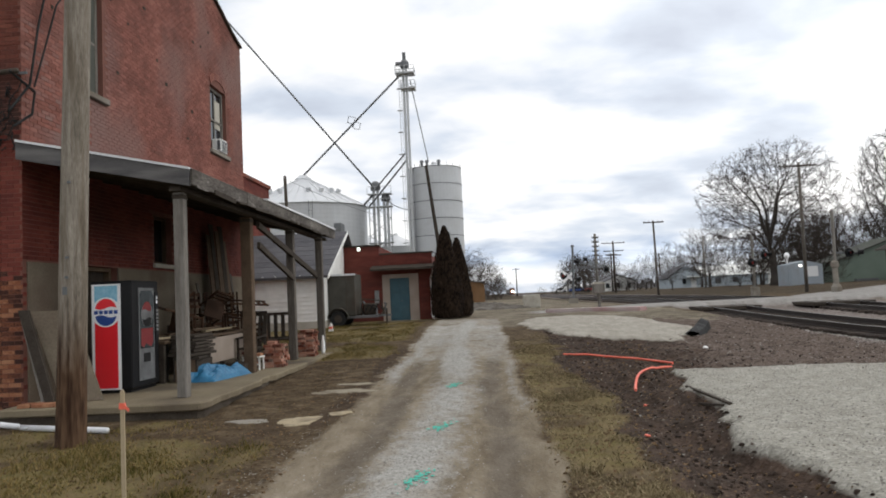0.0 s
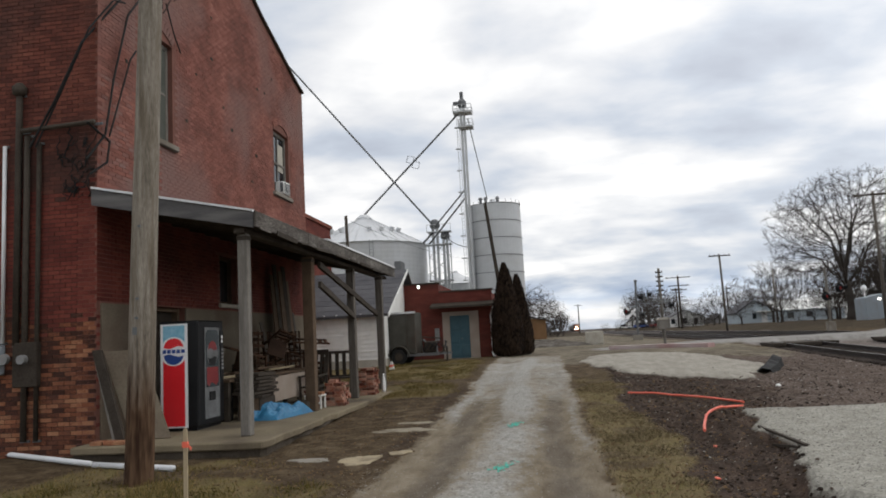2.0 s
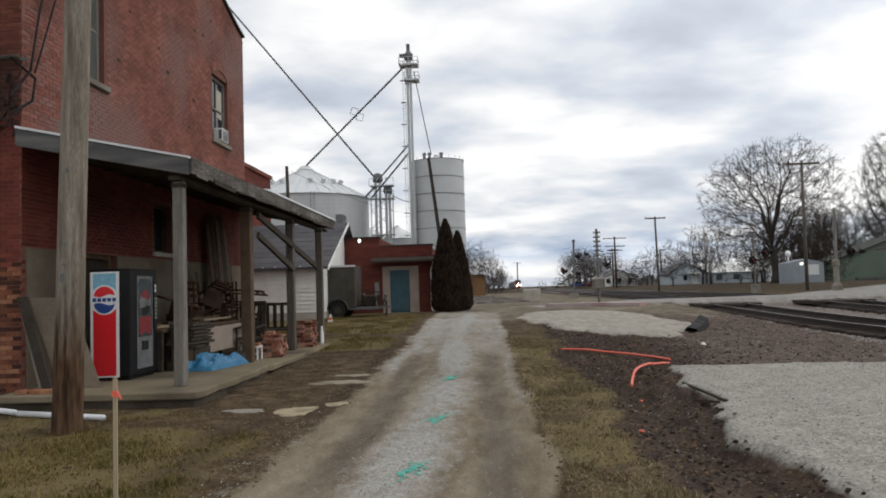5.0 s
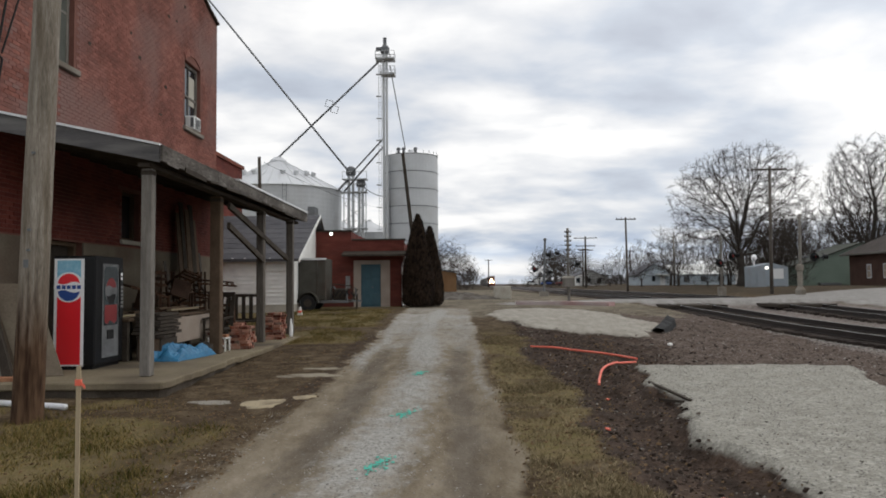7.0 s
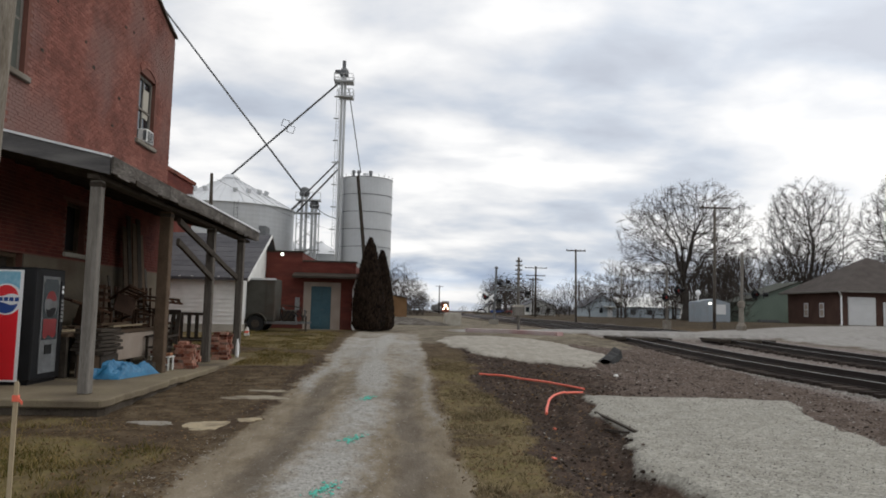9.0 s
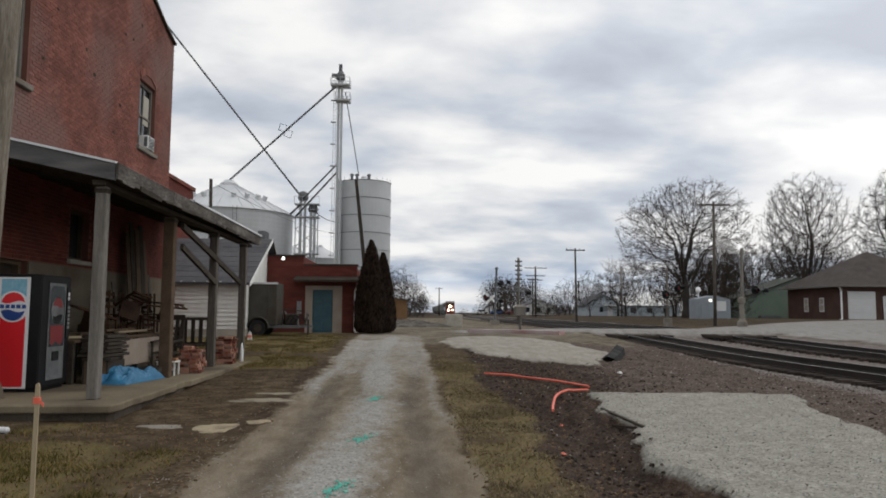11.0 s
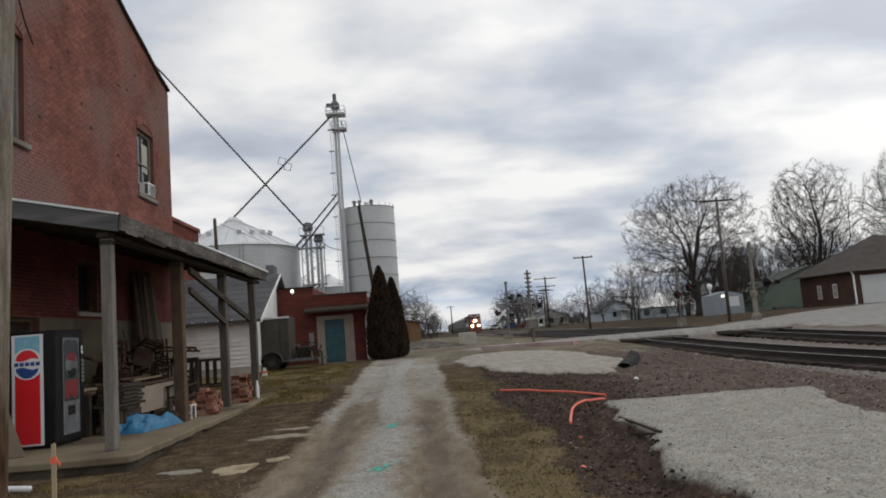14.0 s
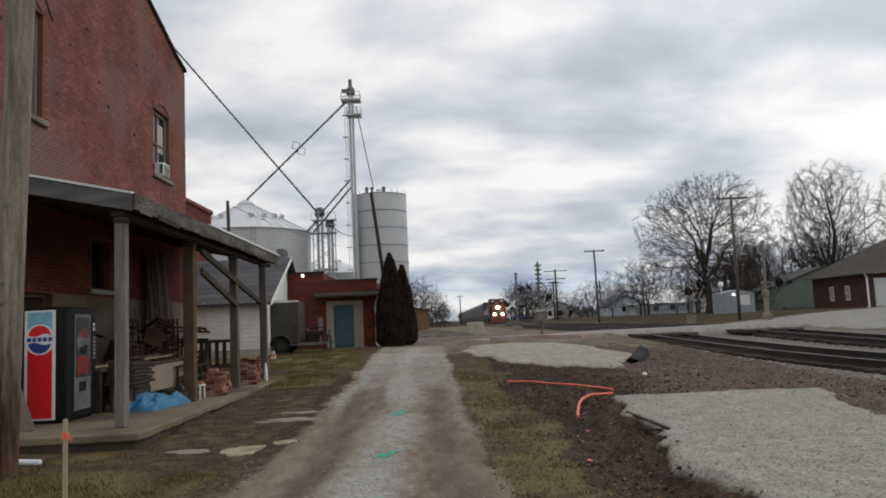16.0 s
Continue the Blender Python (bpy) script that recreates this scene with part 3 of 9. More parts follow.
# ---- lay of the land ----
def sm(a, b, x):
    t = np.clip((np.asarray(x, float) - a) / (b - a), 0, 1)
    return t * t * (3 - 2 * t)


def vnoise(x, y, scale, seed=0):
    """Value noise on arrays, 0 to 1."""
    x, y = np.asarray(x, float) * scale + 1000.3, np.asarray(y, float) * scale + 1000.7
    xi, yi = np.floor(x), np.floor(y)
    fx, fy = x - xi, y - yi
    fx, fy = fx * fx * (3 - 2 * fx), fy * fy * (3 - 2 * fy)

    def rnd(i, j):
        s = np.sin(i * 127.1 + j * 311.7 + seed * 74.7) * 43758.5453
        return s - np.floor(s)
    return (rnd(xi, yi) * (1 - fx) + rnd(xi + 1, yi) * fx) * (1 - fy) + (rnd(xi, yi + 1) * (1 - fx) + rnd(xi + 1, yi + 1) * fx) * fy


def fbm(x, y, scale, seed=0, octaves=4):
    return sum(vnoise(x, y, scale * 2 ** k, seed + k) / 2 ** (k + 1) for k in range(octaves)) / (1 - 0.5 ** octaves)


def inside(poly, x, y):
    """Signed distance-like field, positive inside a closed outline."""
    d = np.full(np.shape(x), 1e9)
    w = np.zeros(np.shape(x), bool)
    for (x0, y0), (x1, y1) in zip(poly, poly[1:] + poly[:1]):
        ex, ey = x1 - x0, y1 - y0
        t = np.clip(((x - x0) * ex + (y - y0) * ey) / (ex * ex + ey * ey), 0, 1)
        d = np.minimum(d, np.hypot(x - x0 - ex * t, y - y0 - ey * t))
        c = (y0 <= y) != (y1 <= y)
        w ^= c & (x < x0 + ex * (y - y0) / (ey if ey else 1e-9))
    return np.where(w, d, -d)


LEAN = math.tan(radians(1.0))
TRACKS = (10.95, 16.0)


def track_x(i, y):
    return TRACKS[i] + (y - 14) * LEAN


def rail_z(y):
    return 0.33 + 0.45 * sm(18, 48, y)


PAD = [(3.4, 13.4), (5.2, 13.5), (7.1, 13.1), (6.35, 11.0), (6.0, 8.2), (6.3, 2.0), (2.5, 2.0), (2.66, 5.2), (2.74, 6.3), (2.5, 7.6), (2.9, 9.9)]
PAD2 = [(1.2, 27.0), (2.0, 30.5), (3.6, 31.0), (5.4, 29.0), (6.5, 22.4), (4.8, 18.8), (3.6, 20.3), (2.0, 22.4)]


def land(x, y):
    """Smooth height of the ground."""
    x, y = np.asarray(x, float), np.asarray(y, float)
    z = 0.62 * sm(8, 36, y) + 0.62 * sm(15, 27, x) * sm(38, 60, y)
    d = np.minimum(np.abs(x - TRACKS[0] - (y - 14) * LEAN), np.abs(x - TRACKS[1] - (y - 14) * LEAN))
    between = (x > track_x(0, y)) & (x < track_x(1, y))
    bed = np.where(between, 1.0, 1 - sm(1.35, 2.5, d))
    return z * (1 - bed) + (rail_z(y) - 0.25 - np.where(between, 0.08 * sm(1.3, 1.9, d), 0)) * bed


def road_zone(x, y):
    mid = 38.5 + 0.10 * np.maximum(x - 6, 0)
    half = 2.8 + 1.2 * sm(12, 22, x)
    return (1 - sm(half - 0.5, half + 0.3, np.abs(y - mid))) * sm(1, 4, x)


def zones(x, y):
    wob = (fbm(x, y, 0.9, 3) - 0.5)
    wob2 = (fbm(x, y, 3.5, 9) - 0.5)
    e = wob * 0.8 + wob2 * 0.35
    drive = sm(-0.18, 0.18, np.minimum(x + 2.12 + e * 0.8, 0.62 - x + e * 0.5)) * (1 - sm(30, 36, y))
    lot = sm(25, 28, y + 3 * wob) * (1 - sm(115, 140, y)) * sm(-2.6, -1.6, x - 0.25 * np.maximum(y - 33, 0) * -1 + wob) * (1 - sm(8.0, 9.4, x + wob))
    yard = sm(18.4, 19.6, x + wob) * sm(24, 27, y + 2 * wob) * (1 - sm(-0.8, 0.8, y - np.minimum(45 + (x - 16) * 0.6, 57.5) + 2 * wob)) * (1 - sm(60, 75, x))
    pad = sm(-0.09, 0.09, inside(PAD, x, y) + e * 0.55 + (fbm(x, y, 6.5, 13) - 0.5) * 0.12)
    pad2 = sm(-0.2, 0.25, inside(PAD2, x, y) + e * 1.0)
    mudside = sm(1.55, 1.95, x + e * 0.9 - 0.15 * np.sin(y * 0.7)) * (1 - sm(8.6, 9.6, x + e)) * (1 - sm(26, 30, y + 3 * wob))
    grass_r = sm(0.5, 0.8, x + e * 0.5) * (1 - mudside) * (0.35 + 0.65 * sm(0.34, 0.52, fbm(x, y, 1.1, 27))) * (1 - sm(17, 24, y + 2 * wob)) * (1 - sm(3, 4, x))
    d = np.minimum(np.abs(x - track_x(0, y)), np.abs(x - track_x(1, y)))
    between = (x > track_x(0, y)) & (x < track_x(1, y))
    ballast = np.where(between, 1.0, 1 - sm(1.7, 2.6, d + e))
    road = road_zone(x, y)
    grass_l = (1 - sm(-2.9, -2.3, x + e * 0.9)) * sm(0.42, 0.62, fbm(x, y, 0.55, 21) + 0.22 * (1 - sm(7.5, 10, y)) - 0.10 * sm(9, 11, y) * (1 - sm(18, 21, y)) + 0.12 * sm(20, 23, y))
    grass_far = np.maximum(sm(19, 22, x), sm(46, 60, y)) * (1 - ballast)
    stone = np.exp(-((x + 0.72 + 0.12 * np.sin(y * 0.35)) / 0.55) ** 2) * drive * (0.62 + 0.5 * (fbm(x, y, 0.45, 71) - 0.3))
    stone = np.maximum(stone, np.exp(-((x - 0.46 - 0.3 * wob) / 0.17) ** 2) * sm(8, 12, y) * drive * 0.5)
    stone = np.maximum(stone, np.exp(-((x + 1.85 + 0.1 * np.sin(y * 0.9)) / 0.26) ** 2) * sm(12, 15, y) * (1 - sm(25, 28, y)) * 0.62)
    stone = np.maximum(stone, drive * sm(13, 20, y + 3 * wob) * (0.52 + 0.5 * (fbm(x, y, 0.9, 77) - 0.4)))
    stone = np.maximum(stone, np.exp(-((x + 2.2) / 0.35) ** 2) * (1 - sm(9, 11, y)) * 0.28)
    rut = np.exp(-((x + 2.25 + 0.12 * np.sin(y * 0.8)) / 0.26) ** 2) * sm(9.0, 10.5, y) * (1 - sm(19, 23, y))
    rut = np.maximum(rut, np.exp(-((x + 3.0 - 0.1 * np.sin(y * 1.3)) / 0.5) ** 2) * (1 - sm(10, 12, y)) * 0.6)
    scree = sm(3.6, 5.6, x + e * 2.2) * (1 - sm(9.5, 10.5, x)) * (1 - sm(27, 33, y)) * (1 - pad) * (1 - pad2)
    tread = (np.exp(-((x + 1.5 + 0.1 * np.sin(y * 0.5)) / 0.3) ** 2) + np.exp(-((x - 0.1 + 0.06 * np.sin(y * 0.6)) / 0.28) ** 2)) * drive * (1 - sm(15, 21, y)) * (0.35 + 0.7 * fbm(x, y, 0.8, 91))
    return dict(tread=np.clip(tread, 0, 1), yard=yard, scree=np.clip(scree, 0, 1), rut=np.clip(rut, 0, 1), drive=drive, lot=lot, pad=pad, pad2=pad2, mud=mudside, grass=np.clip(np.maximum.reduce([grass_r, grass_l]), 0, 1), bank=np.clip(grass_far, 0, 1) * (1 - lot) * (1 - yard), ballast=ballast, road=road, stone=np.clip(stone, 0, 1))


def ground_z(x, y):
    x, y = np.asarray(x, float), np.asarray(y, float)
    z = land(x, y)
    q = zones(x, y)
    near = 1 - sm(36, 44, y)
    z = z + near * (0.10 * q["pad"] + 0.09 * q["pad2"] * (1 - q["ballast"]))
    rough = q["mud"] * (1 - q["pad"]) * (1 - q["pad2"]) * near
    z = z + rough * (0.19 * (fbm(x, y, 2.2, 31, 5) - 0.6) - 0.11 * np.exp(-((x - 2.25) / 0.35) ** 2) * (1 - sm(13, 15, y)))
    z = z + near * 0.05 * (fbm(x, y, 0.6, 41) - 0.5) * (1 - q["drive"]) * (1 - q["ballast"])
    z = z - 0.035 * q["drive"] * (np.exp(-((x + 1.5) / 0.28) ** 2) + np.exp(-((x - 0.12) / 0.26) ** 2))
    z = z + near * 0.022 * (fbm(x, y, 5.0, 51) - 0.5)
    road = q["road"]
    return z * (1 - road) + road * (0.60 + 0.16 * sm(4, 9, x) + 0.35 * sm(20, 34, x))


def gz(x, y):
    return float(ground_z(np.array([float(x)]), np.array([float(y)]))[0])


def build_ground():
    def lines(a, b, step, far_lo, far_hi, ratio):
        mid = list(np.arange(a, b, step))
        lo, hi, s = [a], [b], step
        while lo[-1] > far_lo:
            s *= ratio
            lo.append(lo[-1] - s)
        s = step
        while hi[-1] < far_hi:
            s *= ratio
            hi.append(hi[-1] + s)
        return np.array(lo[:0:-1] + mid + hi)
    xs = lines(-9.0, 10.5, 0.085, -3000, 3000, 1.12)
    ys = lines(3.0, 26.0, 0.085, -400, 4500, 1.05)
    X, Y = np.meshgrid(xs, ys)
    Z = ground_z(X, Y)
    nx, ny = len(xs), len(ys)
    me = bpy.data.meshes.new("ground")
    idx = np.arange(nx * ny).reshape(ny, nx)
    quads = np.stack([idx[:-1, :-1], idx[:-1, 1:], idx[1:, 1:], idx[1:, :-1]], -1).reshape(-1, 4)
    me.from_pydata(np.stack([X, Y, Z], -1).reshape(-1, 3).tolist(), [], quads.tolist())
    q = zones(X, Y)
    for key in q:
        a = me.attributes.new("zone_" + key, "FLOAT", "POINT")
        a.data.foreach_set("value", q[key].astype(np.float32).ravel())
    for poly in me.polygons:
        poly.use_smooth = True
    me.materials.append(ground_material())
    return tagged(new("ground", me), "flat ground of dirt, winter grass, gravel and soil", "ground", kind="structure")


def ground_material():
    m = bpy.data.materials.new("ground_mix")
    m.use_nodes = True
    n, l = m.node_tree.nodes, m.node_tree.links
    b = n["Principled BSDF"]
    b.inputs["Roughness"].default_value = 0.95
    b.inputs["Specular IOR Level"].default_value = 0.08
    co = n.new("ShaderNodeTexCoord")

    def tex(scale, detail=6.0, rough=0.6, along=1.0):
        mp = n.new("ShaderNodeMapping")
        mp.inputs["Scale"].default_value = (1.0, along, 1.0)
        l.new(co.outputs["Object"], mp.inputs["Vector"])
        t = n.new("ShaderNodeTexNoise")
        t.inputs["Scale"].default_value, t.inputs["Detail"].default_value, t.inputs["Roughness"].default_value = scale, detail, rough
        l.new(mp.outputs[0], t.inputs["Vector"])
        return t.outputs[0]

    def ramp(src, stops):
        r = n.new("ShaderNodeValToRGB")
        el = r.color_ramp.elements
        while len(el) < len(stops):
            el.new(0.5)
        for i, (p, c) in enumerate(stops):
            el[i].position, el[i].color = p, (*c, 1)
        l.new(src, r.inputs[0])
        return r.outputs[0]

    def attr(key):
        a = n.new("ShaderNodeAttribute")
        a.attribute_name = "zone_" + key
        return a.outputs["Fac"]

    def mix(fac, a, c):
        x = n.new("ShaderNodeMix")
        x.data_type = "RGBA"
        l.new(fac, x.inputs["Factor"])
        l.new(a, x.inputs["A"])
        l.new(c, x.inputs["B"])
        return x.outputs["Result"]

    def broken(fac, src, hard=0.35):
        """The zone's edge broken up by noise."""
        s = n.new("ShaderNodeMath")
        s.operation = "MULTIPLY_ADD"
        s.inputs[1].default_value = hard * 2
        l.new(src, s.inputs[0])
        t = n.new("ShaderNodeMath")
        t.operation = "SUBTRACT"
        t.inputs[1].default_value = hard
        l.new(fac, t.inputs[0])
        l.new(t.outputs[0], s.inputs[2])
        k = n.new("ShaderNodeMapRange")
        k.inputs["From Min"].default_value, k.inputs["From Max"].default_value = 0.3, 0.7
        l.new(s.outputs[0], k.inputs[0])
        return k.outputs[0]

    broad, mid, fine, grit = tex(0.7), tex(2.6, 8.0, 0.68), tex(16.0), tex(70.0, 3.0)
    edge = tex(5.0, 9.0, 0.75, 0.5)
    worn, smear = tex(3.6, 9.0, 0.72, 0.3), tex(1.5, 8.0, 0.7, 0.22)
    vor = n.new("ShaderNodeTexVoronoi")
    vor.inputs["Scale"].default_value = 30.0
    l.new(co.outputs["Object"], vor.inputs["Vector"])
    dirt = mix(grit, ramp(mid, [(0.33, (0.018, 0.013, 0.007)), (0.46, (0.053, 0.034, 0.018)), (0.55, (0.099, 0.071, 0.043)), (0.66, (0.202, 0.160, 0.105))]), ramp(fine, [(0.33, (0.022, 0.014, 0.008)), (0.6, (0.101, 0.074, 0.044)), (0.74, (0.223, 0.182, 0.127))]))
    grass = mix(fine, ramp(worn, [(0.35, (0.058, 0.044, 0.022)), (0.5, (0.131, 0.099, 0.050)), (0.65, (0.193, 0.140, 0.074))]), ramp(mid, [(0.3, (0.070, 0.057, 0.024)), (0.7, (0.239, 0.178, 0.095))]))
    moss = ramp(fine, [(0.3, (0.036, 0.036, 0.010)), (0.55, (0.098, 0.086, 0.026)), (0.75, (0.17, 0.14, 0.055))])
    grass = mix(ramp(mid, [(0.46, (0.0, 0.0, 0.0)), (0.60, (0.6, 0.6, 0.6))]), grass, moss)
    drive = mix(fine, ramp(worn, [(0.34, (0.103, 0.08, 0.054)), (0.46, (0.170, 0.137, 0.095)), (0.55, (0.221, 0.185, 0.137)), (0.68, (0.309, 0.268, 0.209))]), ramp(smear, [(0.36, (0.113, 0.09, 0.061)), (0.5, (0.173, 0.142, 0.101)), (0.64, (0.252, 0.216, 0.164))]))
    tread = mix(fine, ramp(smear, [(0.36, (0.085, 0.068, 0.050)), (0.64, (0.165, 0.14, 0.11))]), ramp(worn, [(0.36, (0.075, 0.058, 0.041)), (0.66, (0.185, 0.158, 0.124))]))
    stone = mix(fine, ramp(vor.outputs["Color"], [(0.1, (0.16, 0.155, 0.14)), (0.5, (0.31, 0.30, 0.275)), (0.95, (0.47, 0.46, 0.43))]), ramp(grit, [(0.3, (0.20, 0.19, 0.17)), (0.7, (0.40, 0.39, 0.36))]))
    pad = mix(grit, ramp(mid, [(0.32, (0.179, 0.168, 0.140)), (0.5, (0.272, 0.259, 0.220)), (0.7, (0.370, 0.353, 0.302))]), ramp(vor.outputs["Color"], [(0.1, (0.163, 0.157, 0.134)), (0.55, (0.293, 0.283, 0.247)), (0.95, (0.478, 0.460, 0.409))]))
    pad2 = mix(grit, ramp(worn, [(0.36, (0.13, 0.112, 0.085)), (0.5, (0.25, 0.228, 0.188)), (0.66, (0.38, 0.355, 0.305))]), ramp(fine, [(0.3, (0.27, 0.25, 0.215)), (0.7, (0.42, 0.40, 0.355))]))
    mud = mix(grit, ramp(worn, [(0.36, (0.016, 0.010, 0.007)), (0.48, (0.038, 0.026, 0.019)), (0.58, (0.085, 0.056, 0.041)), (0.7, (0.138, 0.096, 0.071))]), ramp(fine, [(0.35, (0.017, 0.012, 0.009)), (0.65, (0.074, 0.055, 0.043)), (0.8, (0.159, 0.127, 0.102))]))
    ballast = mix(grit, ramp(vor.outputs["Color"], [(0.1, (0.075, 0.062, 0.055)), (0.5, (0.165, 0.14, 0.125)), (0.95, (0.31, 0.275, 0.25))]), ramp(mid, [(0.3, (0.11, 0.092, 0.082)), (0.7, (0.20, 0.172, 0.155))]))
    scree = mix(grit, ramp(vor.outputs["Color"], [(0.1, (0.037, 0.026, 0.021)), (0.55, (0.098, 0.074, 0.061)), (0.95, (0.230, 0.190, 0.163))]), ramp(mid, [(0.34, (0.039, 0.029, 0.022)), (0.52, (0.094, 0.071, 0.057)), (0.7, (0.161, 0.129, 0.108))]))
    road = mix(grit, ramp(worn, [(0.36, (0.140, 0.122, 0.104)), (0.5, (0.232, 0.220, 0.205)), (0.66, (0.329, 0.317, 0.299))]), ramp(mid, [(0.3, (0.201, 0.193, 0.181)), (0.7, (0.317, 0.305, 0.287))]))
    lot = mix(fine, ramp(mid, [(0.36, (0.063, 0.049, 0.033)), (0.5, (0.139, 0.116, 0.084)), (0.64, (0.245, 0.217, 0.167))]), ramp(broad, [(0.38, (0.067, 0.054, 0.036)), (0.5, (0.143, 0.121, 0.089)), (0.62, (0.236, 0.209, 0.162))]))
    rut = ramp(edge, [(0.35, (0.026, 0.017, 0.011)), (0.65, (0.085, 0.06, 0.038))])
    color = dirt
    bank = mix(fine, ramp(broad, [(0.35, (0.038, 0.027, 0.017)), (0.65, (0.075, 0.056, 0.036))]), ramp(mid, [(0.35, (0.027, 0.021, 0.012)), (0.65, (0.075, 0.056, 0.035))]))
    for key, col, hard in (("bank", bank, 0.2), ("grass", grass, 0.45), ("rut", rut, 0.35), ("mud", mud, 0.35), ("scree", scree, 0.6), ("yard", road, 0.5), ("lot", lot, 0.5), ("drive", drive, 0.3), ("tread", tread, 0.5), ("stone", stone, 0.6), ("ballast", ballast, 0.3), ("pad2", pad2, 0.5), ("pad", pad, 0.15), ("road", road, 0.4)):
        color = mix(broken(attr(key), edge, hard), color, col)
    l.new(color, b.inputs["Base Color"])
    bp = n.new("ShaderNodeBump")
    bp.inputs["Strength"].default_value, bp.inputs["Distance"].default_value = 0.7, 0.025
    l.new(mix(grit, fine, vor.outputs["Distance"]), bp.inputs["Height"])
    l.new(bp.outputs[0], b.inputs["Normal"])
    return m


build_ground()


# ---- the brick store building ----
WX, WY, WYE = -7.45, 11.40, 22.55
GABLE = [(WY, 9.9), (12.6, 10.15), (17.0, 11.9), (19.25, 10.98), (20.35, 10.62), (21.75, 10.12), (WYE, 9.92)]
WINDOWS = [(12.75, 14.02, 5.95, 8.1), (19.86, 21.1, 6.12, 8.0)]
BAYS = [(13.25, 14.45, 0.25, 2.55), (16.15, 17.1, 2.72, 3.85)]


def gable_top(u):
    return float(np.interp(u, [p[0] for p in GABLE], [p[1] for p in GABLE]))


def wall_with_holes(g, us, zs, holes, top, place):
    """Cells of a wall between the sorted cuts, open at the holes; both faces and the reveals."""
    thick = 0.35
    for u0, u1 in zip(us, us[1:]):
        for z0, z1 in zip(zs, zs[1:]):
            cu, cz = (u0 + u1) / 2, (z0 + z1) / 2
            if any(a < cu < b and c < cz < d for a, b, c, d in holes):
                continue
            t0, t1 = (min(z1, top(u0)), min(z1, top(u1))) if z1 == zs[-1] else (z1, z1)
            p = [place(u0, 0, z0), place(u1, 0, z0), place(u1, 0, t1), place(u0, 0, t0), place(u0, thick, z0), place(u1, thick, z0), place(u1, thick, t1), place(u0, thick, t0)]
            g.add(p, [(0, 1, 2, 3), (7, 6, 5, 4), (0, 4, 5, 1), (3, 2, 6, 7), (0, 3, 7, 4), (1, 5, 6, 2)])


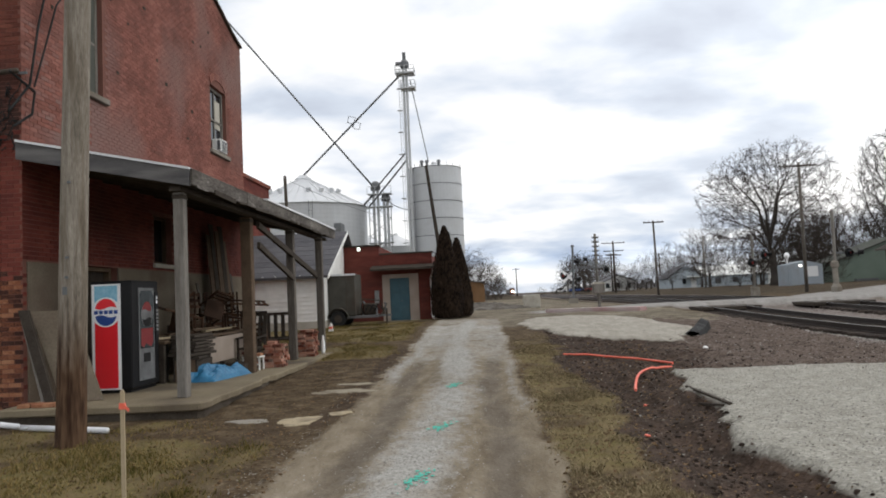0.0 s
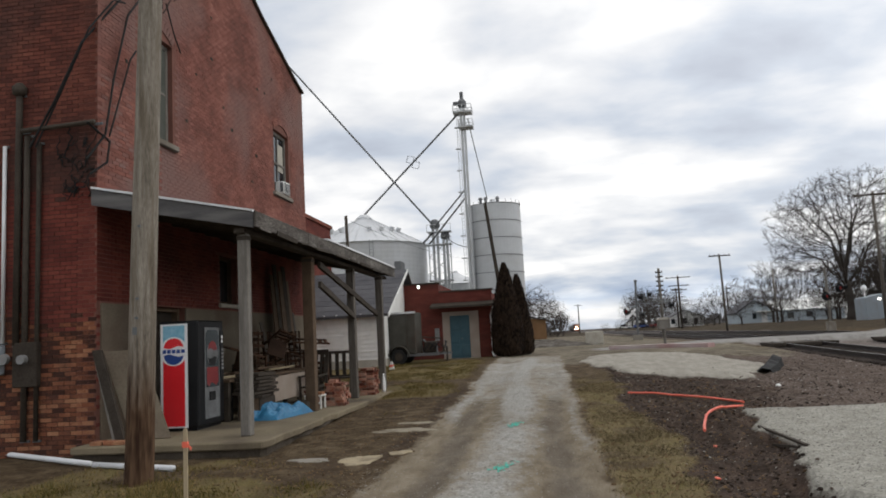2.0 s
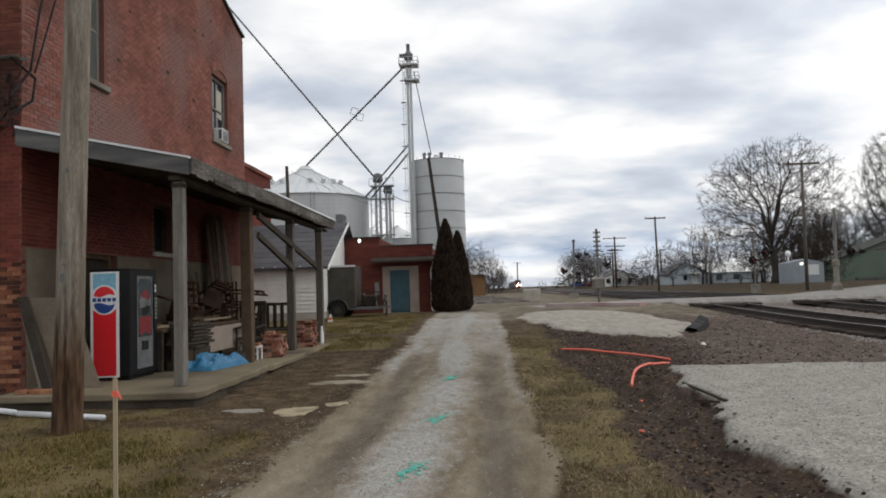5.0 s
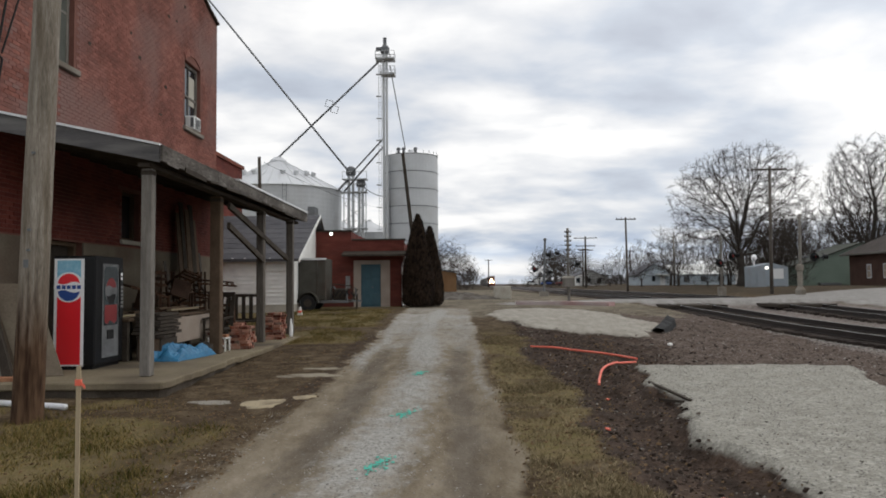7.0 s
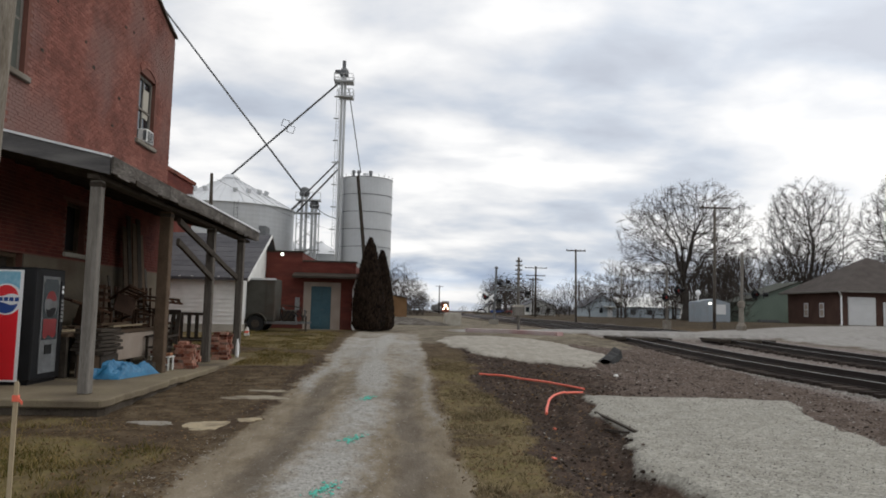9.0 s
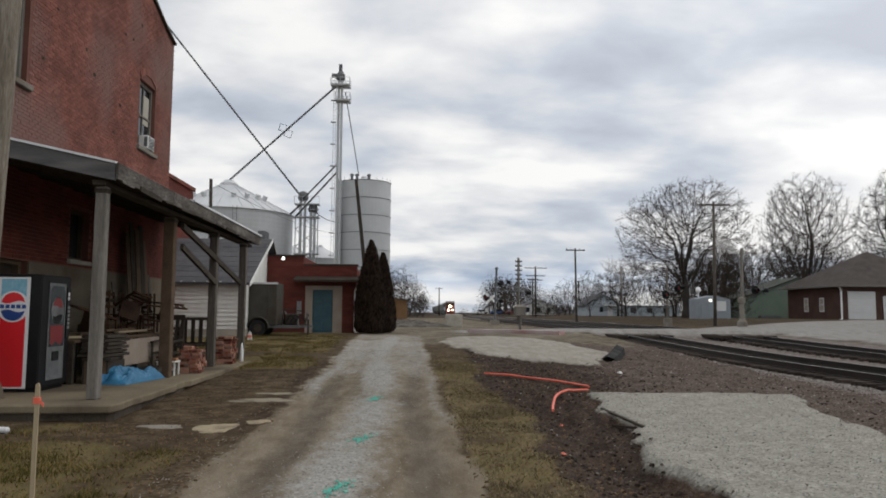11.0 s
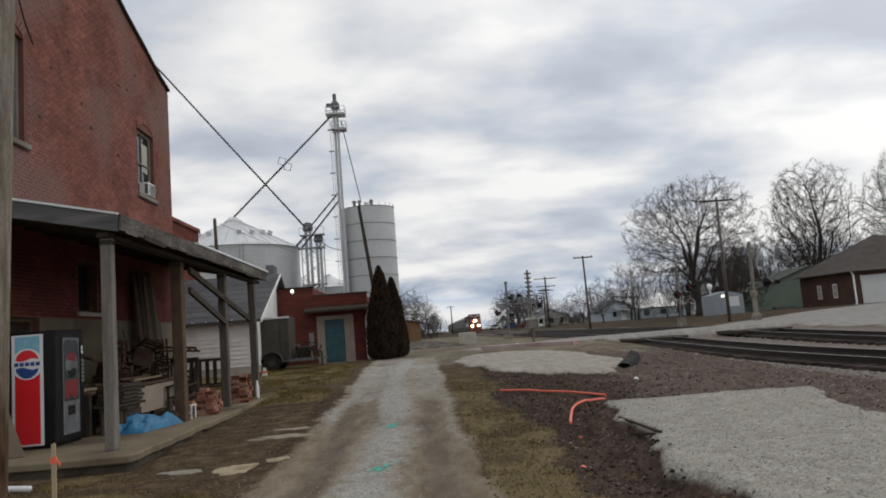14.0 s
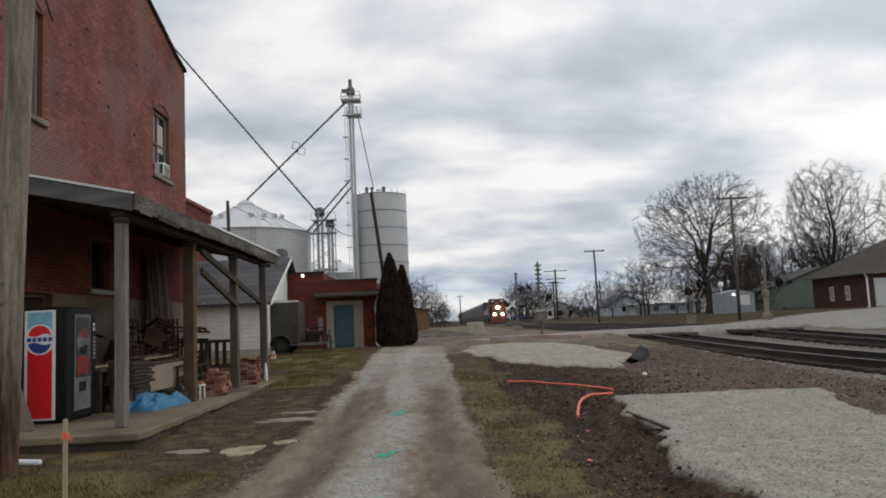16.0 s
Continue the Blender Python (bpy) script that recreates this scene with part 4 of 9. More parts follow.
def store_building():
    ob = thing("brick_store", (WX, WY, 0), "old two-storey red brick store with a gabled side wall", "building")
    # walls behind the face bricks
    holes = WINDOWS + BAYS
    us = sorted({WY, WYE, *[p[0] for p in GABLE], *[h[i] for h in holes for i in (0, 1)]})
    zs = sorted({-0.3, 9.0, 13.0, *[h[i] for h in holes for i in (2, 3)]})
    g = Geo()
    wall_with_holes(g, us, zs, holes, gable_top, lambda u, w, z: (WX - w, u, z))
    side = part("side_wall", g, M["mortar"], ob, "red brick gable wall with stucco base")
    bm = bmesh.new()
    bm.from_mesh(side.data)
    bmesh.ops.remove_doubles(bm, verts=bm.verts, dist=0.0005)
    bm.to_mesh(side.data)
    bm.free()
    g = Geo().box(-19.0, WX - 0.35, WY, WY + 0.35, -0.3, 9.9)
    front = part("end_wall", g, M["mortar_dark"], ob)
    g = Geo().box(-19.0, WX - 0.35, WYE - 0.35, WYE, -0.3, 9.9)
    g.box(-19.0, -18.65, WY + 0.35, WYE - 0.35, -0.3, 9.9)
    part("back_wall", g, M["brick"], ob)
    g = Geo().prism([(WY + 0.02, 9.6), (17.0, 11.6), (WYE - 0.02, 9.6)], "x", -19.0, WX - 0.36)
    part("roof", g, M["shingle"], ob)
    g = Geo()
    for (u0, z0), (u1, z1) in zip(GABLE, GABLE[1:]):
        g.beam((WX - 0.15, u0, z0 + 0.03), (WX - 0.15, u1, z1 + 0.03), 0.46, 0.07)
    part("coping", g, M["wood_dark"], ob, "thin dark parapet coping")
    # rear lower wing
    g = Geo().box(-18.6, -11.27, WYE + 0.002, 38.25, -0.2, 7.85)
    part("rear_wing", g, M["brick_far"], ob, "taller red brick wing set back behind the shed")
    g = Geo().box(-18.7, -11.18, WYE + 0.004, 38.35, 7.85, 8.03)
    part("wing_coping", g, M["brick_end"], ob)
    # stucco band on the ground floor inside the porch
    for a, b in ((WY + 0.1, 13.25), (14.45, 17.998), (18.002, WYE - 0.05)):
        part("stucco_patch", Geo().box(WX + 0.002, WX + 0.03, a, b, 0.2, 2.55), M["plaster"], ob, "tan stucco patch over brick")
    # windows
    for k, (u0, u1, z0, z1) in enumerate(WINDOWS):
        w = part("window", Geo().box(WX - 0.16, WX - 0.15, u0 + 0.06, u1 - 0.06, z0 + 0.06, z1 - 0.06), M["glass"], ob, "sash window with peeling frame")
        fr = Geo()
        for a, b, c, d in ((u0, u0 + 0.09, z0, z1), (u1 - 0.09, u1, z0, z1), (u0 + 0.09, u1 - 0.09, z1 - 0.1, z1), (u0 + 0.09, u1 - 0.09, z0, z0 + 0.07), (u0 + 0.09, u1 - 0.09, (z0 + z1) / 2 - 0.03, (z0 + z1) / 2 + 0.03)):
            fr.box(WX - 0.19, WX - 0.10, a, b, c, d)
        fr.box(WX - 0.155, WX - 0.12, (u0 + u1) / 2 - 0.02, (u0 + u1) / 2 + 0.02, z0 + 0.07, z1 - 0.1)
        part("frame", fr, M["wood_grey"], w, bevel=0.008)
        part("sill", Geo().box(WX - 0.12, WX + 0.09, u0 - 0.12, u1 + 0.12, z0 - 0.12, z0 - 0.002), M["concrete"], w, bevel=0.015)
        if k == 0:
            part("sash_board", Geo().box(WX - 0.145, WX - 0.11, u1 - 0.42, u1 - 0.1, z0 + 0.08, z1 - 0.11), M["greygreen"], w, "grey-green board behind the sash")
        else:
            part("curtain", Geo().box(WX - 0.149, WX - 0.13, (u0 + u1) / 2 + 0.05, u1 - 0.16, z0 + 0.75, z1 - 0.3), M["concrete_pale"], w, "off-white curtain behind the pane")
        g = Geo()
        n = 13
        for i in range(n):
            a = -0.62 + 1.24 * i / (n - 1)
            um, r = (u0 + u1) / 2, 1.05
            c = Vector((WX + 0.012, um + r * math.sin(a), z1 - r * math.cos(0.62) + r * math.cos(a) + 0.13))
            e = Vector((0, math.sin(a), math.cos(a)))
            g.beam(c - e * 0.105, c + e * 0.105, 0.028, 0.085, up=(0, math.cos(a), -math.sin(a)))
        part("arch", g, M["brick"], w, "segmental brick arch", kind="stuff")
    # boarded ground-floor opening and doorway under the porch
    u0, u1, z0, z1 = BAYS[0]
    d = part("door", Geo().box(WX - 0.3, WX - 0.25, u0 + 0.08, u1 - 0.08, z0, z1 - 0.08), M["wood_dark"], ob, "dark shut plank door")
    part("door_frame", Geo().box(WX - 0.3, WX - 0.12, u0, u0 + 0.08, z0, z1).box(WX - 0.3, WX - 0.12, u1 - 0.08, u1, z0, z1).box(WX - 0.3, WX - 0.12, u0 + 0.08, u1 - 0.08, z1 - 0.08, z1), M["wood_brown"], d, bevel=0.008)
    u0, u1, z0, z1 = BAYS[1]
    w = part("porch_window", Geo().box(WX - 0.24, WX - 0.22, u0 + 0.06, u1 - 0.06, z0 + 0.06, z1 - 0.06), M["glass"], ob)
    part("frame", Geo().box(WX - 0.25, WX - 0.14, u0, u0 + 0.07, z0, z1).box(WX - 0.25, WX - 0.14, u1 - 0.07, u1, z0, z1).box(WX - 0.25, WX - 0.14, u0 + 0.07, u1 - 0.07, z1 - 0.07, z1).box(WX - 0.25, WX - 0.14, u0 + 0.07, u1 - 0.07, z0, z0 + 0.07), M["wood_brown"], w)
    part("sill", Geo().box(WX - 0.1, WX + 0.07, u0 - 0.08, u1 + 0.08, z0 - 0.1, z0 - 0.002), M["concrete_pale"], w, bevel=0.012)
    # window air conditioner
    ac = thing("air_conditioner", (WX, 20.3, 6.2), "white window air conditioner hung in an upper window", "air conditioner")
    part("case", Geo().box(WX - 0.14, WX + 0.13, 20.28, 20.80, 6.125, 6.5), M["white_paint"], ac, bevel=0.015)
    for i in range(7):
        part("louver", Geo().box(WX + 0.131, WX + 0.145, 20.32, 20.76, 6.16 + i * 0.045, 6.18 + i * 0.045), M["steel_dark"], ac)
    part("side_grille", Geo().box(WX + 0.02, WX + 0.11, 20.268, 20.279, 6.18, 6.45), M["steel_dark"], ac)
    return ob, side, front


STORE, SIDE_WALL, END_WALL = store_building()


# ---- porch ----
PX, PXW, PY0, PY1 = -4.56, WX, 11.25, 22.3
POSTS = [(-4.84, 11.46, 0.17), (-4.98, 15.2, 0.22), (-4.85, 18.2, 0.19), (-4.72, 20.85, 0.19)]


def porch():
    slab = thing("porch_slab", (-5.8, 16, 0), "worn raised concrete porch slab along the brick store", "porch floor")
    er = random.Random(12)

    def worn_outline(x1, y0, y1, amount):
        line = [(WX + 0.002, y0)]
        x = WX + 0.3
        while x < x1 - 0.15:
            line.append((x, y0 + er.uniform(-amount, amount)))
            x += er.uniform(0.12, 0.35)
        line.append((x1 - 0.05, y0 + 0.03))
        y = y0 + 0.12
        while y < y1 - 0.1:
            chip = er.uniform(0.04, 0.09) if er.random() < 0.12 else 0.0
            line.append((x1 + er.uniform(-amount, amount) - chip, y))
            y += er.uniform(0.1, 0.32)
        return line + [(x1 - 0.04, y1), (WX + 0.002, y1)]
    part("slab_top", Geo().prism(worn_outline(-4.26, 10.72, 21.1, 0.018), "z", 0.13, 0.25), M["slab"], slab, bevel=0.02)
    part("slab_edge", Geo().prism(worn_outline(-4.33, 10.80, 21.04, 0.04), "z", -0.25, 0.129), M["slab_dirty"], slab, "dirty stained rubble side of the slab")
    ob = thing("porch_roof", (-5.8, 16, 3.6), "sagging lean-to porch roof with grey fascia boards", "porch roof")
    g = Geo().prism([(PXW + 0.02, 4.40), (PX, 3.80), (PX, 3.86), (PXW + 0.02, 4.47)], "y", PY0, PY1)
    part("roof_deck", g, M["shingle"], ob)
    g = Geo().prism([(PXW + 0.02, 4.19), (PX - 0.01, 3.60), (PX - 0.01, 3.865), (PXW + 0.02, 4.475)], "y", PY0 - 0.04, PY0 - 0.002)
    part("end_fascia", g, M["fascia"], ob, "grey painted end fascia board")
    g = Geo().prism([(PXW + 0.02, 4.476), (PX - 0.01, 3.867), (PX - 0.01, 3.90), (PXW + 0.02, 4.515)], "y", PY0 - 0.06, PY0 + 0.1)
    part("end_flashing", g, M["flashing"], ob, "bright metal edge flashing")
    for a, b, mat, lab in ((PY0 - 0.04, 13.9, "fascia_worn", "bare weathered fascia board with peeling pale edges"), (13.92, 17.6, "fascia_worn", "bare weathered fascia board with peeling pale edges"), (17.62, PY1, "fascia_worn", "bare weathered fascia board with peeling pale edges")):
        part("front_fascia", Geo().box(PX + 0.001, PX + 0.04, a, b, 3.62, 3.88), M[mat], ob, lab, bevel=0.006)
    fr = random.Random(4)
    y = PY0 + 0.1
    while y < PY1 - 0.5:
        l = fr.uniform(0.3, 1.1)
        h = fr.uniform(0.03, 0.10)
        part("fascia_splinter", Geo().beam((PX + 0.05, y, 3.62 + fr.uniform(-0.03, 0.02)), (PX + 0.05, min(y + l, PY1), 3.62 + fr.uniform(-0.03, 0.02)), 0.018, h), M["fascia_worn"] if fr.random() < 0.5 else M["wood_dark"], ob)
        y += l + fr.uniform(0.1, 0.6)
    part("front_flashing", Geo().box(PX - 0.06, PX + 0.06, 15.2, PY1, 3.883, 3.925), M["flashing"], ob, "bright metal edge flashing")
    part("girder", Geo().box(-4.95, -4.75, PY0 + 0.05, PY1 - 0.2, 3.54, 3.617), M["wood_dark"], ob, bevel=0.01)
    y = PY0 + 0.4
    while y < PY1:
        part("rafter", Geo().beam((PXW + 0.05, y, 4.30), (PX, y, 3.69), 0.05, 0.16), M["wood_dark"], ob)
        y += 0.75
    for i, (x, y, w) in enumerate(POSTS):
        z0 = 0.25
        p = thing("porch_post", (x, y, z0), "square weathered grey timber porch post" if i != 1 else "square dark timber porch post", "post", "porch posts")
        part("shaft", Geo().box(x - w / 2, x + w / 2, y - w / 2, y + w / 2, z0, 3.54), M["wood_grey"] if i == 0 else M["wood_brown"] if i == 1 else M["wood_mid"], p, bevel=0.015)
        part("strap", Geo().box(x - w / 2 - 0.006, x + w / 2 + 0.006, y - w / 2 - 0.006, y + w / 2 + 0.006, 3.43, 3.50), M["wood_dark"], p)
    br = thing("porch_braces", (-4.8, 18.2, 2.5), "long dark diagonal timber braces between porch posts", "brace")
    part("brace", Geo().beam((-4.78, 15.35, 3.38), (-4.78, 20.8, 2.42), 0.07, 0.13), M["wood_dark"], br)
    part("brace", Geo().beam((-4.78, 15.35, 2.95), (-4.78, 18.15, 2.30), 0.07, 0.13), M["wood_dark"], br)
    return ob


porch()


# ---- white clapboard shed ----
def shed():
    x0, x1, y0, y1 = -11.0, -6.74, 30.0, 37.6
    zb = gz(-8, 30) - 0.1
    z1, zp = 2.82, 4.9
    ym = 34.4
    ob = thing("clapboard_shed", (x1, y0, zb), "white clapboard shed with a grey shingle gable roof", "shed")
    part("core", Geo().box(x0, x1, y0, y1, zb - 0.3, z1), M["white_paint"], ob)
    part("foundation", Geo().box(x0, x1 + 0.03, y0 - 0.04, y1, zb - 0.3, zb + 0.42), M["concrete_pale"], ob, "pale concrete footing")
    k, z = 0, zb + 0.42
    while z < z1 - 0.05:
        part("clapboard", Geo().prism([(y0 - 0.06, z), (y0 - 0.01, z + 0.17), (y0 - 0.002, z + 0.17), (y0 - 0.002, z)], "x", x0, x1 + 0.01), M["white_paint"], ob)
        z += 0.172
    part("corner_board", Geo().box(x1 - 0.1, x1 + 0.035, y0 - 0.075, y0 + 0.08, zb + 0.42, z1), M["white_paint"], ob)
    part("gable", Geo().prism([(y0, z1), (y1, z1), (ym, zp)], "x", x1 - 0.2, x1 + 0.02), M["white_paint"], ob, "white boarded gable end")
    for s in (0, 1):
        ya = y0 - 0.35 if s == 0 else y1 + 0.35
        sl = (zp - z1) / (ym - y0) if s == 0 else (zp - z1) / (y1 - ym)
        za = z1 - 0.35 * sl
        part("roof_slope", Geo().prism([(ya, za), (ym, zp), (ym, zp + 0.1), (ya, za + 0.1)], "x", x0 - 0.15, x1 + 0.35), M["shingle"], ob, "grey asphalt shingle slope")
        part("barge_board", Geo().prism([(ya, za - 0.05), (ym, zp - 0.05), (ym, zp + 0.11), (ya, za + 0.11)], "x", x1 + 0.352, x1 + 0.39), M["wood_dark"] if s else M["white_paint"], ob)
    rows = 9
    for i in range(rows):
        t0 = i / rows
        y = y0 - 0.35 + (ym - y0 + 0.35) * t0
        sl = (zp - z1) / (ym - y0)
        z = z1 - 0.35 * sl + (y - y0 + 0.35) * sl
        part("shingle_course", Geo().prism([(y - 0.02, z + 0.1), (y + 0.5, z + 0.1 + 0.5 * sl + 0.004), (y + 0.5, z + 0.108 + 0.5 * sl), (y - 0.02, z + 0.109)], "x", x0 - 0.16, x1 + 0.36), M["shingle"], ob)
    for i in range(8):
        x = x1 - 0.3 - i * 0.52
        part("rafter_tail", Geo().box(x - 0.04, x + 0.04, y0 - 0.33, y0 - 0.04, z1 - 0.13, z1 - 0.02), M["white_paint"], ob)


shed()


# ---- red brick outbuilding with a teal door ----
def outbuilding():
    y0, zb = 35.0, 0.45
    ob = thing("brick_outbuilding", (-3.9, y0, zb), "low red brick outbuilding with a teal double door", "building")
    part("front_left_wall", Geo().box(-9.0, -4.88, y0, y0 + 0.3, zb, 3.25), M["brick_far"], ob)
    part("pier", Geo().box(-3.12, -2.45, y0, y0 + 0.3, zb, 3.15), M["brick_far"], ob)
    part("lintel_wall", Geo().box(-4.88, -3.12, y0, y0 + 0.3, 2.85, 3.15), M["brick_far"], ob)
    part("side_wall", Geo().box(-2.75, -2.45, y0 + 0.3, y0 + 9, zb, 3.7), M["brick_far"], ob)
    part("parapet", Geo().box(-5.0, -2.43, y0 - 0.02, y0 + 0.3, 3.3, 3.82), M["brick_far"], ob)
    part("tall_block", Geo().box(-11.0, -5.0, y0 + 0.05, y0 + 9, 3.251, 4.25), M["brick_far"], ob)
    part("coping", Geo().box(-11.05, -4.97, y0, y0 + 0.4, 4.25, 4.33), M["wood_dark"], ob)
    part("coping", Geo().box(-4.965, -2.38, y0 - 0.06, y0 + 0.36, 3.82, 3.89), M["wood_dark"], ob)
    part("eave_canopy", Geo().prism([(y0 - 0.75, 3.02), (y0 - 0.002, 3.2), (y0 - 0.002, 3.3), (y0 - 0.75, 3.12)], "x", -5.35, -2.3), M["wood_dark"], ob, "dark brown eave over the door")
    part("roof", Geo().box(-11.0, -2.75, y0 + 0.35, y0 + 9, 3.0, 3.1), M["shingle"], ob)
    for a, b in ((-4.88, -4.53), (-3.57, -3.12)):
        part("door_surround", Geo().box(a, b, y0 + 0.02, y0 + 0.25, zb, 2.85), M["tan"], ob, "tan painted door surround")
    part("transom", Geo().box(-4.53, -3.57, y0 + 0.03, y0 + 0.2, 2.66, 2.85), M["tan"], ob)
    d = part("door", Geo().box(-4.53, -3.57, y0 + 0.12, y0 + 0.18, 0.62, 2.66), M["teal"], ob, "teal painted double door")
    for i in range(2):
        for j in range(3):
            a = -4.48 + i * 0.48
            part("door_panel", Geo().box(a, a + 0.38, y0 + 0.095, y0 + 0.119, 0.72 + j * 0.65, 1.25 + j * 0.65), M["teal"], d, bevel=0.01)
    part("door_knob", Geo().tube((-3.98, y0 + 0.12, 1.55), (-3.98, y0 + 0.05, 1.55), 0.03), M["steel_dark"], d)
    part("step", Geo().box(-4.9, -3.0, y0 - 0.5, y0, 0.42, 0.62), M["concrete"], ob, bevel=0.02)
    part("interior_back", Geo().box(-9.0, -2.75, y0 + 9, y0 + 9.2, zb, 3.7), M["brick_far"], ob)
    g = Geo().path([(-2.30, y0 - 0.7, 3.05), (-2.36, y0 - 0.55, 2.9), (-2.5, y0 - 0.08, 2.6), (-2.5, y0 - 0.08, 0.75), (-2.42, y0 - 0.3, 0.62)], 0.055, 8)
    part("downspout", g, M["white"], ob, "white downspout at the corner")
    part("meter_box", Geo().box(-5.25, -5.05, y0 - 0.12, y0, 1.5, 2.1), M["grey_panel"], ob)
    lamp = thing("yard_light", (-5.9, 34.7, 4.1), "lit white yard light on the brick outbuilding", "lamp")
    part("arm", Geo().tube((-5.9, 35.04, 4.22), (-5.9, 34.66, 4.18), 0.025), M["steel_dark"], lamp)
    part("globe", Geo().lathe((-5.9, 34.6, 4.0), [(0.02, 0.04), (0.06, 0.06), (0.08, 0.11), (0.06, 0.17), (0.03, 0.2)], 16), M["lamp_white"], lamp, smooth=True)


outbuilding()


# ---- railway ----
def railway():
    for i in range(2):
        ob = thing("railway_track", (TRACKS[i], 14, 0.1), "railway track of steel rails on dark ties" , "railway track", "railway tracks")
        for s in (-0.755, 0.755):
            web, head = Geo(), Geo()
            ys = [-6, 4, 10, 14, 18, 22, 26, 30, 34, 38, 42, 46, 50, 60, 120, 300, 600, 1000, 1600]
            for a, b in zip(ys, ys[1:]):
                pa, pb = Vector((track_x(i, a) + s, a, float(rail_z(a)))), Vector((track_x(i, b) + s, b, float(rail_z(b))))
                web.beam(pa - Vector((0, 0, 0.155)), pb - Vector((0, 0, 0.155)), 0.14, 0.02)
                web.beam(pa - Vector((0, 0, 0.09)), pb - Vector((0, 0, 0.09)), 0.03, 0.11)
                web.beam(pa - Vector((0, 0, 0.022)), pb - Vector((0, 0, 0.022)), 0.075, 0.036)
                head.beam(pa - Vector((0, 0, 0.002)), pb - Vector((0, 0, 0.002)), 0.058, 0.004)
            r = part("rail", web, M["rail"], ob)
            part("rail_head", head, M["railhead"], r, "worn bright rail head")
        tie = None
        rnd = random.Random(5 + i)
        y = 2.0
        while y < 110:
            if not 34.5 < y < 42.5:
                x, z = track_x(i, y), float(rail_z(y)) - 0.17
                if tie is None:
                    tie = Geo().box(-1.3, 1.3, -0.115, 0.115, -0.16, 0).mesh("tie", M["tie"], bevel=0.015)
                t = new("tie", tie)
                t.parent = ob
                t.matrix_basis = pose(x - TRACKS[i] + rnd.uniform(-0.06, 0.06), y - 14, z - 0.1 + 0.012, 0, 0, rnd.uniform(-1.2, 1.2))
            y += 0.52
        for j, (a, b) in enumerate(((-1.35, -0.83), (-0.66, 0.66), (0.83, 1.35))):
            g = Geo()
            for yy in range(34, 43, 3):
                zz = float(rail_z(yy + 1.4))
                g.box(track_x(i, yy) + a, track_x(i, yy) + b, yy, yy + 2.96, zz - 0.16, zz - 0.006)
            part("crossing_panel", g, M["wood_dark"], ob, "dark timber road crossing panel", bevel=0.01)


railway()


# ---- grain elevator ----
def ring(g, c, r, z, h, t, n=40):
    g.lathe((c[0], c[1], z), [(r, 0), (r + t, 0), (r + t, h), (r, h)], n, close=False)


